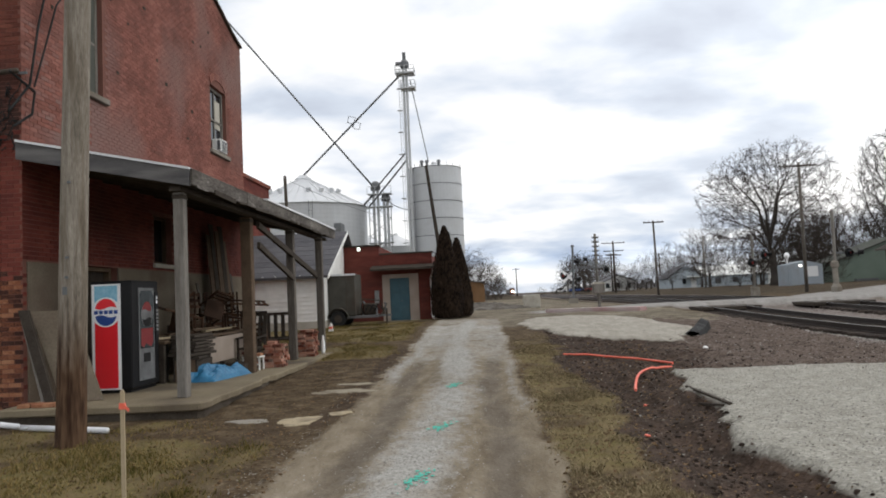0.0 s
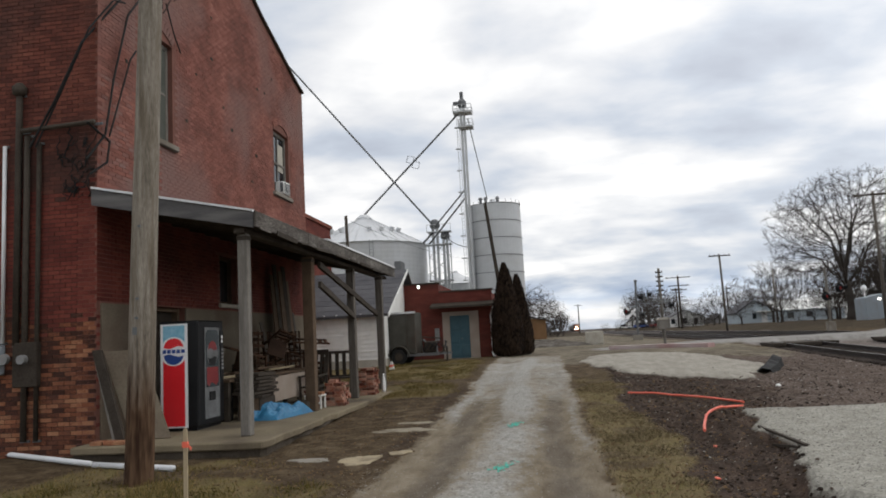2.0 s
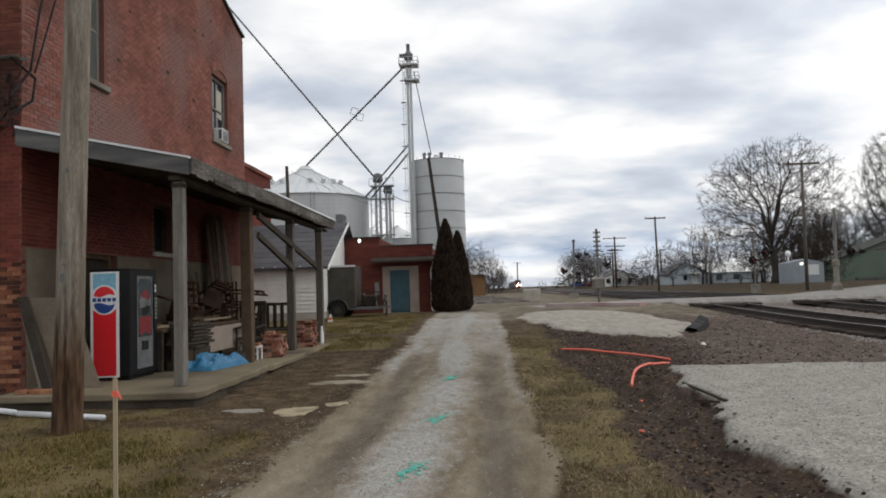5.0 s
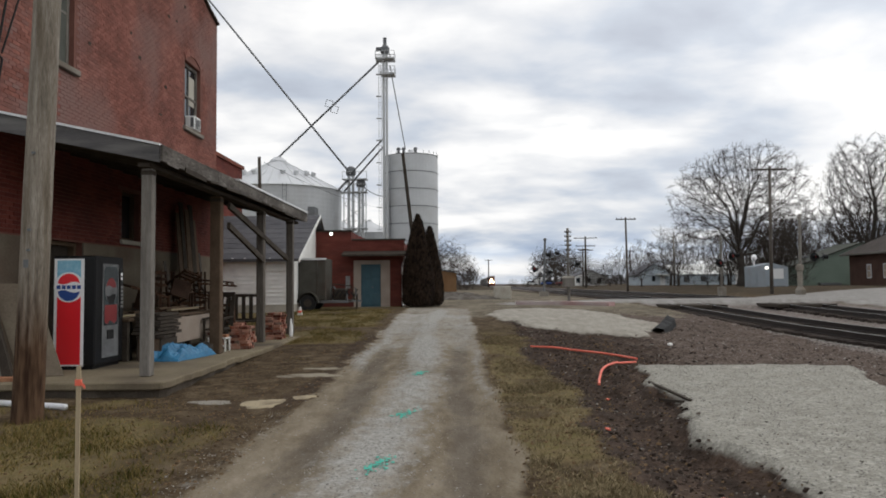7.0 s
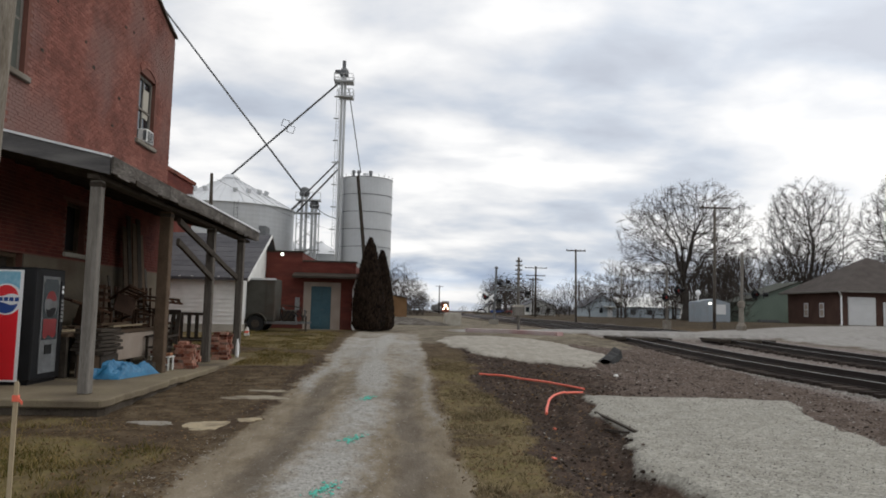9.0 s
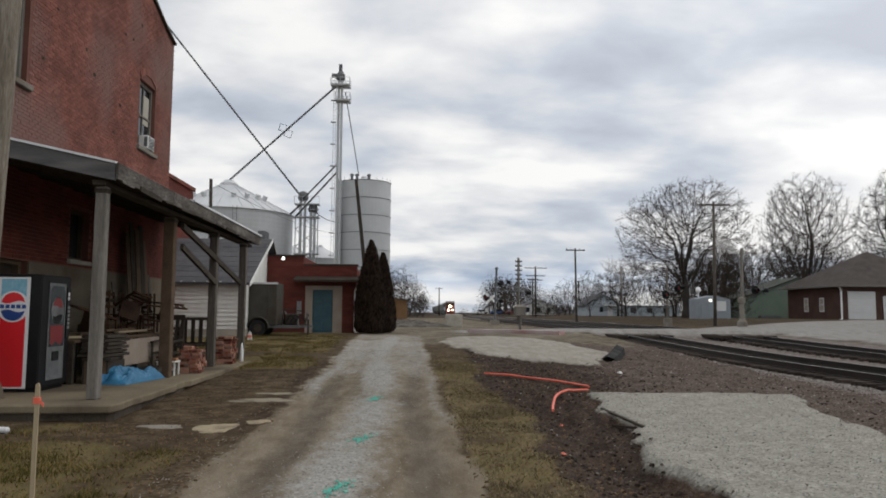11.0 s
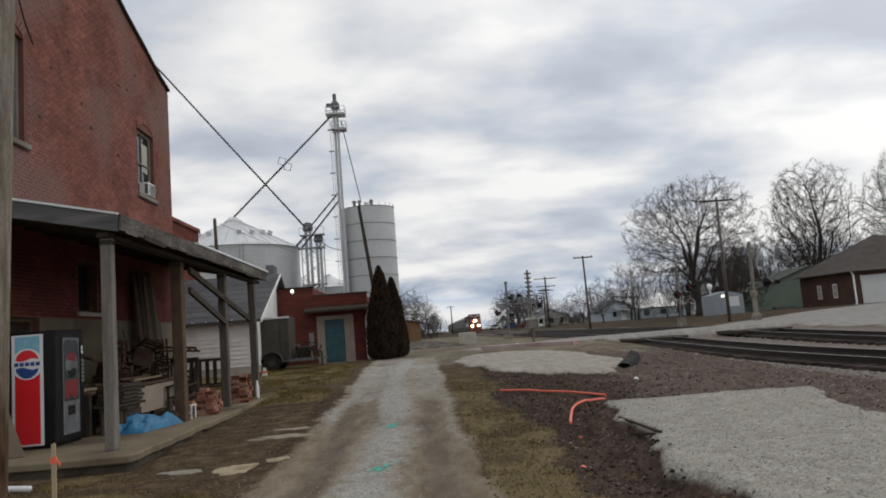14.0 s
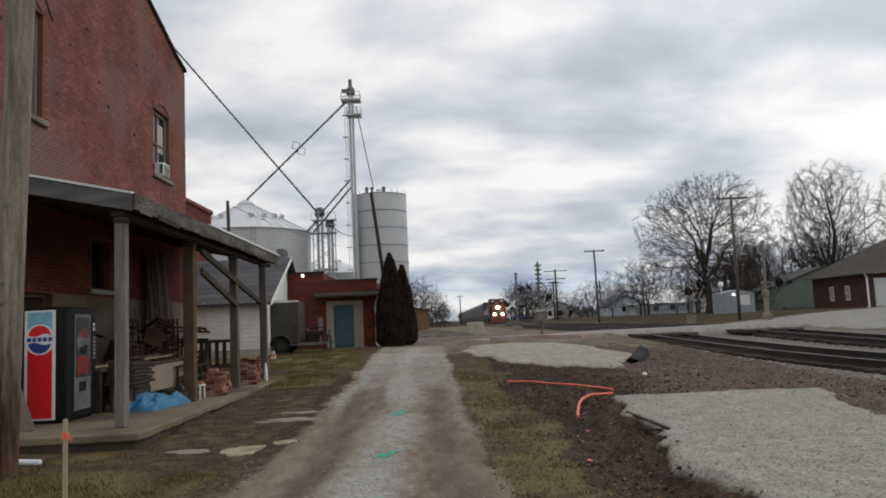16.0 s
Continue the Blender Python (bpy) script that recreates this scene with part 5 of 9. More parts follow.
def grain_elevator():
    # tall silo in smooth rings
    c, r, zt = (-5.95, 100.0), 3.65, 19.3
    ob = thing("grain_silo", (c[0], c[1], 0.5), "tall grey ringed steel grain silo", "silo")
    h = (zt - 0.5) / 8
    for i in range(8):
        part("ring_wall", Geo().lathe((c[0], c[1], 0.5 + i * h), [(r, 0), (r, h)], 48), M["galv"], ob, smooth=False)
        g = Geo()
        ring(g, c, r, 0.5 + (i + 1) * h - 0.04, 0.08, 0.05, 48)
        part("ring_flange", g, M["steel_dark"], ob)
    part("roof", Geo().lathe((c[0], c[1], zt), [(r, 0), (0.5, 0.75), (0.5, 1.0)], 48), M["galv_roof"], ob)
    g = Geo()
    for i in range(24):
        a = 2 * math.pi * i / 24
        p = (c[0] + r * math.cos(a), c[1] + r * math.sin(a))
        g.tube((*p, zt), (*p, zt + 0.5), 0.025, n=4)
    part("railing", g, M["steel_dark"], ob)
    for dx in (-1.6, -0.9, 0.7):
        part("vent", Geo().lathe((c[0] + dx, c[1] - 2.2, zt + 0.2), [(0.18, 0), (0.18, 0.5), (0.32, 0.55), (0.2, 0.8)], 10), M["steel_dark"], ob)
    # ladder
    g = Geo()
    for s in (-0.2, 0.2):
        g.tube((c[0] - r * 0.8 + s, c[1] - r * 0.66, 1), (c[0] - r * 0.8 + s, c[1] - r * 0.66, zt), 0.03, n=4)
    part("ladder", g, M["steel_dark"], ob)
    # big cone-roof bin
    c, r, ze, za = (-25.0, 102.0), 8.9, 15.0, 19.4
    ob = thing("grain_bin", (c[0], c[1], 0.5), "wide corrugated galvanised grain bin with cone roof", "grain bin")
    n, prof = 64, []
    z = 0.5
    while z < ze:
        prof += [(r, z), (r + 0.012, z + 0.28), (r, z + 0.56)]
        z += 0.58
    part("bin_wall", Geo().lathe((c[0], c[1], 0), prof, n), M["galv"], ob)
    part("cone_roof", Geo().lathe((c[0], c[1], 0), [(r + 0.25, ze - 0.1), (1.2, za - 0.25), (1.2, za), (0.6, za + 0.5)], n), M["galv_roof"], ob)
    for i in range(36):
        a = 2 * math.pi * (i + 0.5) / 36
        d = Vector((math.cos(a), math.sin(a), 0))
        part("roof_rib", Geo().beam(Vector((c[0], c[1], ze - 0.02)) + d * (r + 0.2), Vector((c[0], c[1], za - 0.2)) + d * 1.2, 0.05, 0.07), M["galv_roof"], ob)
    for a in (-70, -52, -35, -110, -128, -20):
        a = radians(a)
        d = Vector((math.cos(a), math.sin(a), 0))
        p = Vector((c[0], c[1], ze + (za - ze) * 0.38)) + d * (r * 0.62)
        part("roof_vent", Geo().tube(p, p + Vector((0, 0, 0.7)) + d * 0.35, 0.3, 0.36, 8), M["galv_roof"], ob)
    part("access_door", Geo().box(-18.9, -18.0, 92.6, 95.2, 9.3, 11.8), M["steel_dark"], ob)
    g = Geo()
    for s in (0, 0.5):
        g.tube((-22.2 + s, 92.9, 1), (-22.2 + s, 92.9, ze), 0.03, n=4)
    for i in range(30):
        g.tube((-22.2, 92.9, 1.5 + i * 0.45), (-21.7, 92.9, 1.5 + i * 0.45), 0.02, n=4)
    part("ladder", g, M["steel_dark"], ob)
    # low bins behind
    for x, y, r, ze in ((-13.2, 112.0, 3.8, 9.2), (-20.0, 125.0, 4.5, 10.5)):
        ob = thing("small_grain_bin", (x, y, 0.5), "small galvanised grain bin with a conical roof", "grain bin")
        part("bin_wall", Geo().lathe((x, y, 0.4), [(r, 0), (r, ze)], 40), M["galv"], ob)
        part("cone_roof", Geo().lathe((x, y, 0.4), [(r + 0.1, ze), (0.4, ze + 1.9), (0.3, ze + 2.2)], 40), M["galv_roof"], ob)
    # tall bucket elevator leg
    lx, ly, top = -9.25, 97.0, 32.9
    ob = thing("bucket_elevator", (lx, ly, 0.5), "tall slender grain elevator leg with platforms", "grain elevator")
    for s in (-0.21, 0.21):
        part("leg_casing", Geo().box(lx + s - 0.15, lx + s + 0.15, ly - 0.3, ly + 0.3, 0.5, top), M["galv"], ob)
    part("head_house", Geo().lathe((lx, ly, top), [(0.42, 0), (0.6, 0.3), (0.6, 0.9), (0.28, 1.35)], 12).box(lx - 0.25, lx + 0.2, ly - 0.2, ly + 0.2, top + 1.3, top + 2.3), M["steel_dark"], ob)
    part("motor", Geo().tube((lx - 1.2, ly, top + 0.75), (lx - 0.4, ly, top + 0.75), 0.3), M["steel_dark"], ob)
    for z, x0, x1 in ((top - 0.8, -1.25, 1.3), (top - 2.9, -0.6, 1.35)):
        pf = part("platform", Geo().box(lx + x0, lx + x1, ly - 0.9, ly + 0.9, z, z + 0.16), M["galv"], ob)
        for x in np.linspace(x0, x1, 5):
            for yy in (-0.9, 0.9):
                part("guard_post", Geo().tube((lx + x, ly + yy, z), (lx + x, ly + yy, z + 1.1), 0.035, n=4), M["galv"], pf)
        for zz in (0.55, 1.1):
            loop = [(lx + x0, ly - 0.9, z + zz), (lx + x1, ly - 0.9, z + zz), (lx + x1, ly + 0.9, z + zz), (lx + x0, ly + 0.9, z + zz), (lx + x0, ly - 0.9, z + zz)]
            part("guard_rail", Geo().path(loop, 0.035, 4), M["galv"], pf)
        part("toe_plate", Geo().box(lx + x0, lx + x1, ly - 0.93, ly - 0.9, z, z + 0.2), M["galv"], pf)
    g = Geo()
    for s in (-0.85, -0.5):
        g.tube((lx + s, ly - 0.3, 1), (lx + s, ly - 0.3, top), 0.03, n=4)
    for i in range(75):
        g.tube((lx - 0.85, ly - 0.3, 1.5 + i * 0.42), (lx - 0.5, ly - 0.3, 1.5 + i * 0.42), 0.02, n=4)
    part("ladder", g, M["galv"], ob)
    for i in range(9):
        z = 6 + i * 3.0
        part("cage_hoop", Geo().box(lx - 1.15, lx - 0.45, ly - 0.75, ly - 0.3, z, z + 0.1), M["galv"], ob)
    # spouts
    def spout(name, a, b, r, label, mat="steel_dark"):
        o = thing(name, a, label, "grain spout", "grain spouts")
        part("pipe", Geo().tube(a, b, r, n=10), M[mat], o, smooth=True)
        for k in range(1, 7):
            p = Vector(a).lerp(Vector(b), k / 7)
            d = (Vector(b) - Vector(a)).normalized() * 0.12
            part("flange", Geo().tube(p - d, p + d, r * 1.15, n=10), M[mat], o)
        return o
    s1 = spout("grain_spout", (-9.9, 97.2, 32.2), (-25.0, 101.8, 19.8), 0.13, "long inclined grey grain spout to the bin")
    for sgn in (-1, 1):
        g = Geo()
        c0 = Vector((-16.9, 99.2, 26.45)) + Vector((0.5, 0, -0.55)) * sgn * 0.75
        q = [c0 + Vector((dx, 0, dz)) for dx, dz in ((-0.55, -0.35), (0.35, -0.6), (0.6, 0.3), (-0.3, 0.55))]
        g.path(q + [q[0]], 0.05, 4)
        part("splice_frame", g, M["steel_dark"], s1, "square bracing frame on the spout")
    spout("grain_spout", (-38.6, 100, 47.3), (-14.8, 100.5, 17.6), 0.13, "long inclined grey grain spout from behind the store")
    spout("grain_spout", (-9.6, 97.2, 20.3), (-15.5, 100.5, 14.6), 0.12, "short inclined grey grain spout")
    spout("grain_spout", (-9.6, 97.2, 21.4), (-14.6, 100.5, 17.0), 0.11, "short inclined grey grain spout")
    spout("grain_spout", (-14.6, 100.6, 16.6), (-18.3, 101.0, 13.0), 0.15, "short inclined grey grain spout")
    # smaller double leg
    lx, ly, top = -14.1, 101.0, 17.0
    ob = thing("small_bucket_elevator", (lx, ly, 0.5), "smaller twin grain elevator leg with a caged head", "grain elevator")
    for s in (-0.7, -0.1, 0.75, 1.25):
        part("leg_casing", Geo().box(lx + s - 0.17, lx + s + 0.17, ly - 0.25, ly + 0.25, 0.5, top if s < 0.5 else top - 1.6), M["galv"], ob)
    part("head_house", Geo().lathe((lx - 0.4, ly, top), [(0.6, 0), (0.75, 0.4), (0.6, 1.1), (0.3, 1.3)], 12), M["steel_dark"], ob)
    part("head_house", Geo().lathe((lx + 1.0, ly, top - 1.6), [(0.55, 0), (0.7, 0.4), (0.5, 1.0), (0.3, 1.2)], 12), M["steel_dark"], ob)
    for z in (top - 0.6, top - 2.4, top - 7.5):
        part("platform", Geo().box(lx - 1.5, lx + 1.9, ly - 0.8, ly + 0.8, z, z + 0.12), M["galv"], ob)
        g = Geo()
        for x in (-1.5, -0.4, 0.8, 1.9):
            g.tube((lx + x, ly - 0.8, z), (lx + x, ly - 0.8, z + 1.1), 0.035, n=4)
        g.tube((lx - 1.5, ly - 0.8, z + 1.1), (lx + 1.9, ly - 0.8, z + 1.1), 0.035, n=4)
        part("guard_rail", g, M["galv"], ob)
    g = Geo()
    for k in range(6):
        z = 1 + k * 2.4
        g.tube((lx - 1.4, ly, z), (lx + 1.7, ly, z + 2.4), 0.05, n=4).tube((lx + 1.7, ly, z), (lx - 1.4, ly, z + 2.4), 0.05, n=4)
    for x in (-1.4, 1.7):
        g.tube((lx + x, ly, 0.5), (lx + x, ly, 15), 0.07, n=4)
    part("bracing", g, M["galv"], ob)
    # guy cables and leaning tube
    def cable(name, a, b, sag, r, label):
        pts = []
        for k in range(13):
            t = k / 12
            p = Vector(a).lerp(Vector(b), t)
            p.z -= sag * 4 * t * (1 - t)
            pts.append(p)
        o = solid(name, Geo().path(pts, r, 5), M["steel_dark"], label, "cable", at=a)
        return o
    cable("guy_cable", (-8.6, 97, 31.4), (-6.6, 97.5, 20.0), 0.0, 0.07, "steel guy cable from the elevator leg")
    cable("slack_cable", (-13.4, 100, 16.0), (-9.2, 97.5, 13.6), 0.5, 0.05, "slack cable between elevator legs")
    solid("leaning_pole", Geo().tube((-4.55, 92.0, 0.4), (-6.6, 92.5, 18.6), 0.28, 0.2, 10), M["wood_dark"], "dark leaning wooden utility pole before the silo", "utility pole", at=(-4.55, 92, 0.4))


grain_elevator()


# ---- near things ----
def utility_pole_near():
    ob = thing("utility_pole", (-5.26, 8.98, -0.1), "weathered wooden utility pole with a dark stained butt", "utility pole")
    g = Geo()
    n = 24
    prof = [(0.184, -0.15), (0.178, 0.5), (0.174, 1.0), (0.170, 1.5), (0.165, 3.0), (0.158, 5.0), (0.145, 8.0), (0.135, 10.0)]
    for r, z in prof:
        for i in range(n):
            a = 2 * math.pi * i / n
            rr = r * (1 + 0.012 * math.sin(3 * a + z) + 0.006 * math.sin(7 * a))
            g.v.append((-5.26 + 0.03 * z + rr * math.cos(a), 8.98 + rr * math.sin(a), z))
    for j in range(len(prof) - 1):
        for i in range(n):
            g.f.append((j * n + i, j * n + (i + 1) % n, (j + 1) * n + (i + 1) % n, (j + 1) * n + i))
    g.f.append(tuple((len(prof) - 1) * n + i for i in range(n)))
    part("shaft", g, M["pole"], ob, smooth=True)
    part("number_tag", Geo().box(-5.26 + 0.05 - 0.03, -5.26 + 0.05 + 0.03, 8.98 - 0.178, 8.98 - 0.17, 1.9, 2.0), M["steel_dark"], ob)
    for k, z in enumerate((2.1, 2.35, 3.3)):
        part("staple", Geo().box(-5.26 + 0.037 * z - 0.02, -5.26 + 0.037 * z + 0.02, 8.98 - 0.19, 8.98 - 0.17, z, z + 0.03), M["steel_dark"], ob)


utility_pole_near()


def disc(g, c, r, axis, a0=0.0, a1=2 * math.pi, n=28, wave=0.0):
    """A thin disc sector facing -y or +x."""
    pts = [(r * math.cos(a0 + (a1 - a0) * i / n), r * math.sin(a0 + (a1 - a0) * i / n)) for i in range(n + 1)]
    if abs(a1 - a0) < 6.2:
        s = pts[-1], pts[0]
        for i in range(1, 10):
            t = i / 10
            pts.append((s[0][0] + (s[1][0] - s[0][0]) * t, s[0][1] + (s[1][1] - s[0][1]) * t + wave * r * math.sin(2 * math.pi * t)))
    else:
        pts = pts[:-1]
    if axis == "y":
        g.prism([(c[0] + u, c[2] + v) for u, v in pts], "y", c[1], c[1] - 0.003)
    else:
        g.prism([(c[1] + u, c[2] + v) for u, v in pts], "x", c[0], c[0] + 0.003)
    return g


def vending_machine():
    x0, x1, y0, y1, z0, z1 = -6.88, -6.14, 12.39, 13.43, 0.25, 2.2
    ob = thing("vending_machine", (x0, y0, z0), "black soda vending machine with red white and blue side panel", "vending machine")
    part("cabinet", Geo().box(x0, x1, y0, y1, z0 + 0.06, z1), M["black"], ob, bevel=0.02)
    part("plinth", Geo().box(x0 + 0.05, x1 - 0.05, y0 + 0.04, y1 - 0.04, z0, z0 + 0.06), M["black"], ob)
    f = y0 - 0.002
    a, b = x0 + 0.03, x0 + 0.55
    p = part("side_panel", Geo().box(a, b, f - 0.008, f, 0.31, 2.15), M["white"], ob, "white-edged side panel", bevel=0.003)
    part("red_field", Geo().box(a + 0.055, b - 0.055, f - 0.012, f - 0.009, 0.34, 1.5), M["red"], p)
    part("blue_field", Geo().box(a + 0.055, b - 0.055, f - 0.012, f - 0.009, 1.72, 2.12), M["skyblue"], p, "ice blue field")
    c = ((a + b) / 2, f - 0.013, 1.66)
    part("emblem_ring", disc(Geo(), c, 0.26, "y"), M["white"], p)
    part("emblem_top", disc(Geo(), (c[0], c[1] - 0.004, c[2] + 0.045), 0.19, "y", 0.14, math.pi - 0.14, 24, -0.12), M["red"], p)
    part("emblem_bottom", disc(Geo(), (c[0], c[1] - 0.004, c[2] - 0.045), 0.19, "y", math.pi + 0.14, 2 * math.pi - 0.14, 24, -0.12), M["blue"], p)
    for i in range(5):
        u = c[0] - 0.176 + i * 0.088
        part("emblem_bar", Geo().box(u - 0.034, u + 0.034, c[1] - 0.007, c[1] - 0.004, c[2] - 0.032, c[2] + 0.032), M["blue"], p)
    # front, turned to the road
    f = x1 + 0.002
    q = part("front_panel", Geo().box(f, f + 0.012, y0 + 0.24, y1 - 0.2, 0.42, 2.07), M["front_grey"], ob, "scuffed grey front panel", bevel=0.004)
    c = (f + 0.0165, (y0 + y1) / 2 + 0.02, 1.62)
    part("glass_field", Geo().prism([(y0 + 0.27, 0.98), (y1 - 0.23, 0.98), (y1 - 0.23, 1.93), (y1 - 0.3, 2.02), (y0 + 0.34, 2.02), (y0 + 0.27, 1.93)], "x", f + 0.0125, f + 0.0145), M["front_dark"], q, "dark glossy display field")
    part("emblem_ring", disc(Geo(), (f + 0.0152, c[1], c[2] - 0.03), 0.225, "x"), M["front_grey"], q)
    part("emblem_top", disc(Geo(), (c[0], c[1], c[2] + 0.02), 0.18, "x", 0.14, math.pi - 0.14, 20, 0.12), M["dark_red"], q)
    part("emblem_bottom", disc(Geo(), (c[0], c[1], c[2] - 0.08), 0.18, "x", math.pi + 0.14, 2 * math.pi - 0.14, 20, 0.12), M["black"], q)
    part("red_field", Geo().prism([(y0 + 0.31, 1.34), (y1 - 0.27, 1.34), (y1 - 0.27, 1.06), (y1 - 0.36, 1.0), (y0 + 0.5, 1.07), (y0 + 0.4, 0.995), (y0 + 0.31, 1.04)], "x", f + 0.0148, f + 0.0158), M["dark_red"], q)
    part("dispensing_slot", Geo().box(f + 0.0125, f + 0.03, y0 + 0.4, y0 + 0.63, 0.74, 0.9), M["rubber"], q, bevel=0.004)
    part("coin_panel", Geo().box(f, f + 0.015, y1 - 0.16, y1 - 0.03, 1.1, 2.0), M["black"], ob, bevel=0.004)
    for z in (1.86, 1.78):
        part("price_card", Geo().box(f + 0.016, f + 0.02, y1 - 0.13, y1 - 0.07, z, z + 0.06), M["white"], ob)
    for i in range(6):
        part("select_button", Geo().box(f + 0.016, f + 0.028, y1 - 0.135, y1 - 0.06, 1.28 + i * 0.07, 1.325 + i * 0.07), M["grey_panel"], ob)


vending_machine()


def stake():
    x, y = -2.39, 4.69
    ob = thing("survey_stake", (x, y, 0), "pale wooden survey stake with an orange ribbon", "stake")
    part("lath", Geo().prism([(x - 0.013, -0.1), (x + 0.013, -0.1), (x + 0.014, 1.13), (x + 0.004, 1.15), (x - 0.013, 1.14)], "y", y - 0.006, y + 0.006), M["wood_pale"], ob)
    part("ribbon", Geo().box(x - 0.019, x + 0.019, y - 0.011, y + 0.011, 1.02, 1.06).prism([(x + 0.02, 1.05), (x + 0.05, 1.02), (x + 0.045, 1.0), (x + 0.018, 1.03)], "y", y - 0.012, y - 0.008), M["orange"], ob, "orange flagging ribbon")


stake()


def pvc_pipe():
    pts = [(-13.5, 12.9, 0.08), (-10.0, 11.9, 0.08), (-6.85, 10.35, 0.07)]
    z = [gz(p[0], p[1]) + 0.06 for p in pts]
    g = Geo().path([(p[0], p[1], max(q, 0.06)) for p, q in zip(pts, z)], 0.042, 12)
    solid("drain_pipe", g, M["pvc"], "long white plastic drain pipe lying on the grass", "pipe", at=(-10, 11.9, 0.03), smooth=True)
    a, b = (-6.75, 10.28), (-5.2, 9.75)
    g = Geo().tube((*a, gz(*a) + 0.055), (*b, gz(*b) + 0.045), 0.042, n=12)
    solid("drain_pipe", g, M["pvc"], "white plastic drain pipe lying on the grass", "pipe", at=(-6, 10, 0.03), smooth=True)


pvc_pipe()


def wall_services():
    """Conduits, pipe and electric meter on the end wall."""
    y = WY - 0.012
    def run(name, pts, r, mat, label, cat="conduit"):
        o = thing(name, pts[0], label, cat)
        part("pipe", Geo().path(pts, r, 10), M[mat], o, smooth=True)
        for p in pts[:1] + pts[-1:]:
            part("clamp", Geo().box(p[0] - r * 1.7, p[0] + r * 1.7, y - 0.03, y, p[2] - 0.02, p[2] + 0.02), M["steel_dark"], o)
        return o
    run("conduit_riser", [(-8.88, y - 0.07, 1.9), (-8.88, y - 0.07, 6.3)], 0.055, "wood_dark", "dark painted electrical conduit up the brick wall")
    run("conduit_riser", [(-8.72, y - 0.06, 0.3), (-8.72, y - 0.06, 5.55)], 0.05, "wood_dark", "dark painted electrical conduit up the brick wall")
    run("conduit_riser", [(-8.5, y - 0.05, 0.3), (-8.5, y - 0.05, 5.4)], 0.04, "wood_dark", "dark painted electrical conduit up the brick wall")
    run("conduit_riser", [(-8.78, y - 0.14, 5.62), (-7.4, y - 0.14, 5.66)], 0.045, "wood_dark", "dark horizontal electrical conduit on the brick wall")
    run("vent_pipe", [(-9.14, y - 0.05, 1.95), (-9.16, y - 0.05, 5.4)], 0.035, "flashing", "thin pale metal pipe up the brick wall", "pipe")
    cap = thing("weatherhead", (-8.88, y - 0.07, 6.3), "dark service entrance cap with drooping wires", "weatherhead")
    part("hood", Geo().lathe((-8.88, y - 0.07, 6.28), [(0.07, 0), (0.12, 0.05), (0.12, 0.16), (0.05, 0.24)], 12), M["wood_dark"], cap, smooth=True)
    m = thing("electric_meter", (-9.3, y, 1.6), "grey electric meter box with a round glass meter", "electric meter")
    part("box", Geo().box(-9.75, -9.12, y - 0.14, y, 1.42, 1.92), M["blue_siding"], m, bevel=0.01)
    part("dial", Geo().tube((-9.32, y - 0.14, 1.68), (-9.32, y - 0.24, 1.68), 0.09, 0.085, 18), M["glass"], m)
    part("socket_box", Geo().box(-8.9, -8.45, y - 0.12, y, 1.2, 1.95), M["wood_dark"], m, bevel=0.01)
    part("dial", Geo().tube((-8.68, y - 0.12, 1.66), (-8.68, y - 0.22, 1.66), 0.08, 0.075, 18), M["grey_panel"], m)
    part("coupling", Geo().tube((-9.02, y - 0.12, 1.68), (-9.02, y - 0.2, 1.68), 0.09, n=12), M["grey_panel"], m)
    # loose wires over the corner
    g1 = [(-8.6, y - 0.16, 5.3), (-8.1, y - 0.2, 6.1), (-7.6, y - 0.2, 7.1), (-7.38, 11.7, 7.9), (-7.36, 12.3, 8.6)]
    solid("service_wire", Geo().path(g1, 0.02, 6), M["cable"], "black service wire slung across the brick corner", "wire", at=g1[0])
    g2 = [(-7.5, y - 0.2, 5.0), (-7.36, 11.5, 5.5), (-7.36, 11.75, 6.6), (-7.36, 12.2, 8.0), (-7.36, 12.8, 8.75)]
    solid("service_wire", Geo().path(g2, 0.02, 6), M["cable"], "black service wire slung across the brick corner", "wire", at=g2[0])
    g3 = [(-7.5, y - 0.2, 5.65), (-7.34, 11.6, 5.4), (-7.34, 11.52, 5.0), (-7.5, y - 0.12, 4.75)]
    solid("service_wire", Geo().path(g3, 0.022, 6), M["cable"], "black looped service wire at the brick corner", "wire", at=g3[0])
    for pts in ([(-7.36, 11.62, 5.5), (-7.35, 11.95, 6.35), (-7.34, 12.25, 7.15), (-7.34, 12.45, 7.4)], [(-8.5, y - 0.15, 5.3), (-8.0, y - 0.18, 6.25), (-7.5, y - 0.16, 7.35), (-7.36, 11.75, 8.1), (-7.35, 12.1, 8.2)], [(-7.35, 13.6, 8.9), (-7.34, 13.9, 8.35), (-7.35, 14.2, 8.05)]):
        solid("service_wire", Geo().path(pts, 0.016, 6), M["cable"], "black service wire sagging along the brick wall", "wire", at=pts[0])
    vine = thing("dead_vine", (-7.7, y, 4.4), "dark dead vine clump clinging to the brick corner", "vine")
    vr = random.Random(23)
    for k in range(34):
        p = Vector((vr.gauss(-7.78, 0.15), y - 0.02, vr.uniform(4.35, 5.3)))
        pts = [p]
        for _ in range(5):
            pts.append(pts[-1] + Vector((vr.uniform(-0.09, 0.09), vr.uniform(-0.02, 0.008), vr.uniform(-0.04, 0.12))))
        part("stem", Geo().path(pts, vr.uniform(0.006, 0.013), 4), M["cable"], vine)
    rack = thing("wire_rack", (-7.4, 12.9, 9.2), "dark insulator rack with short bare vines on brick", "insulator rack")
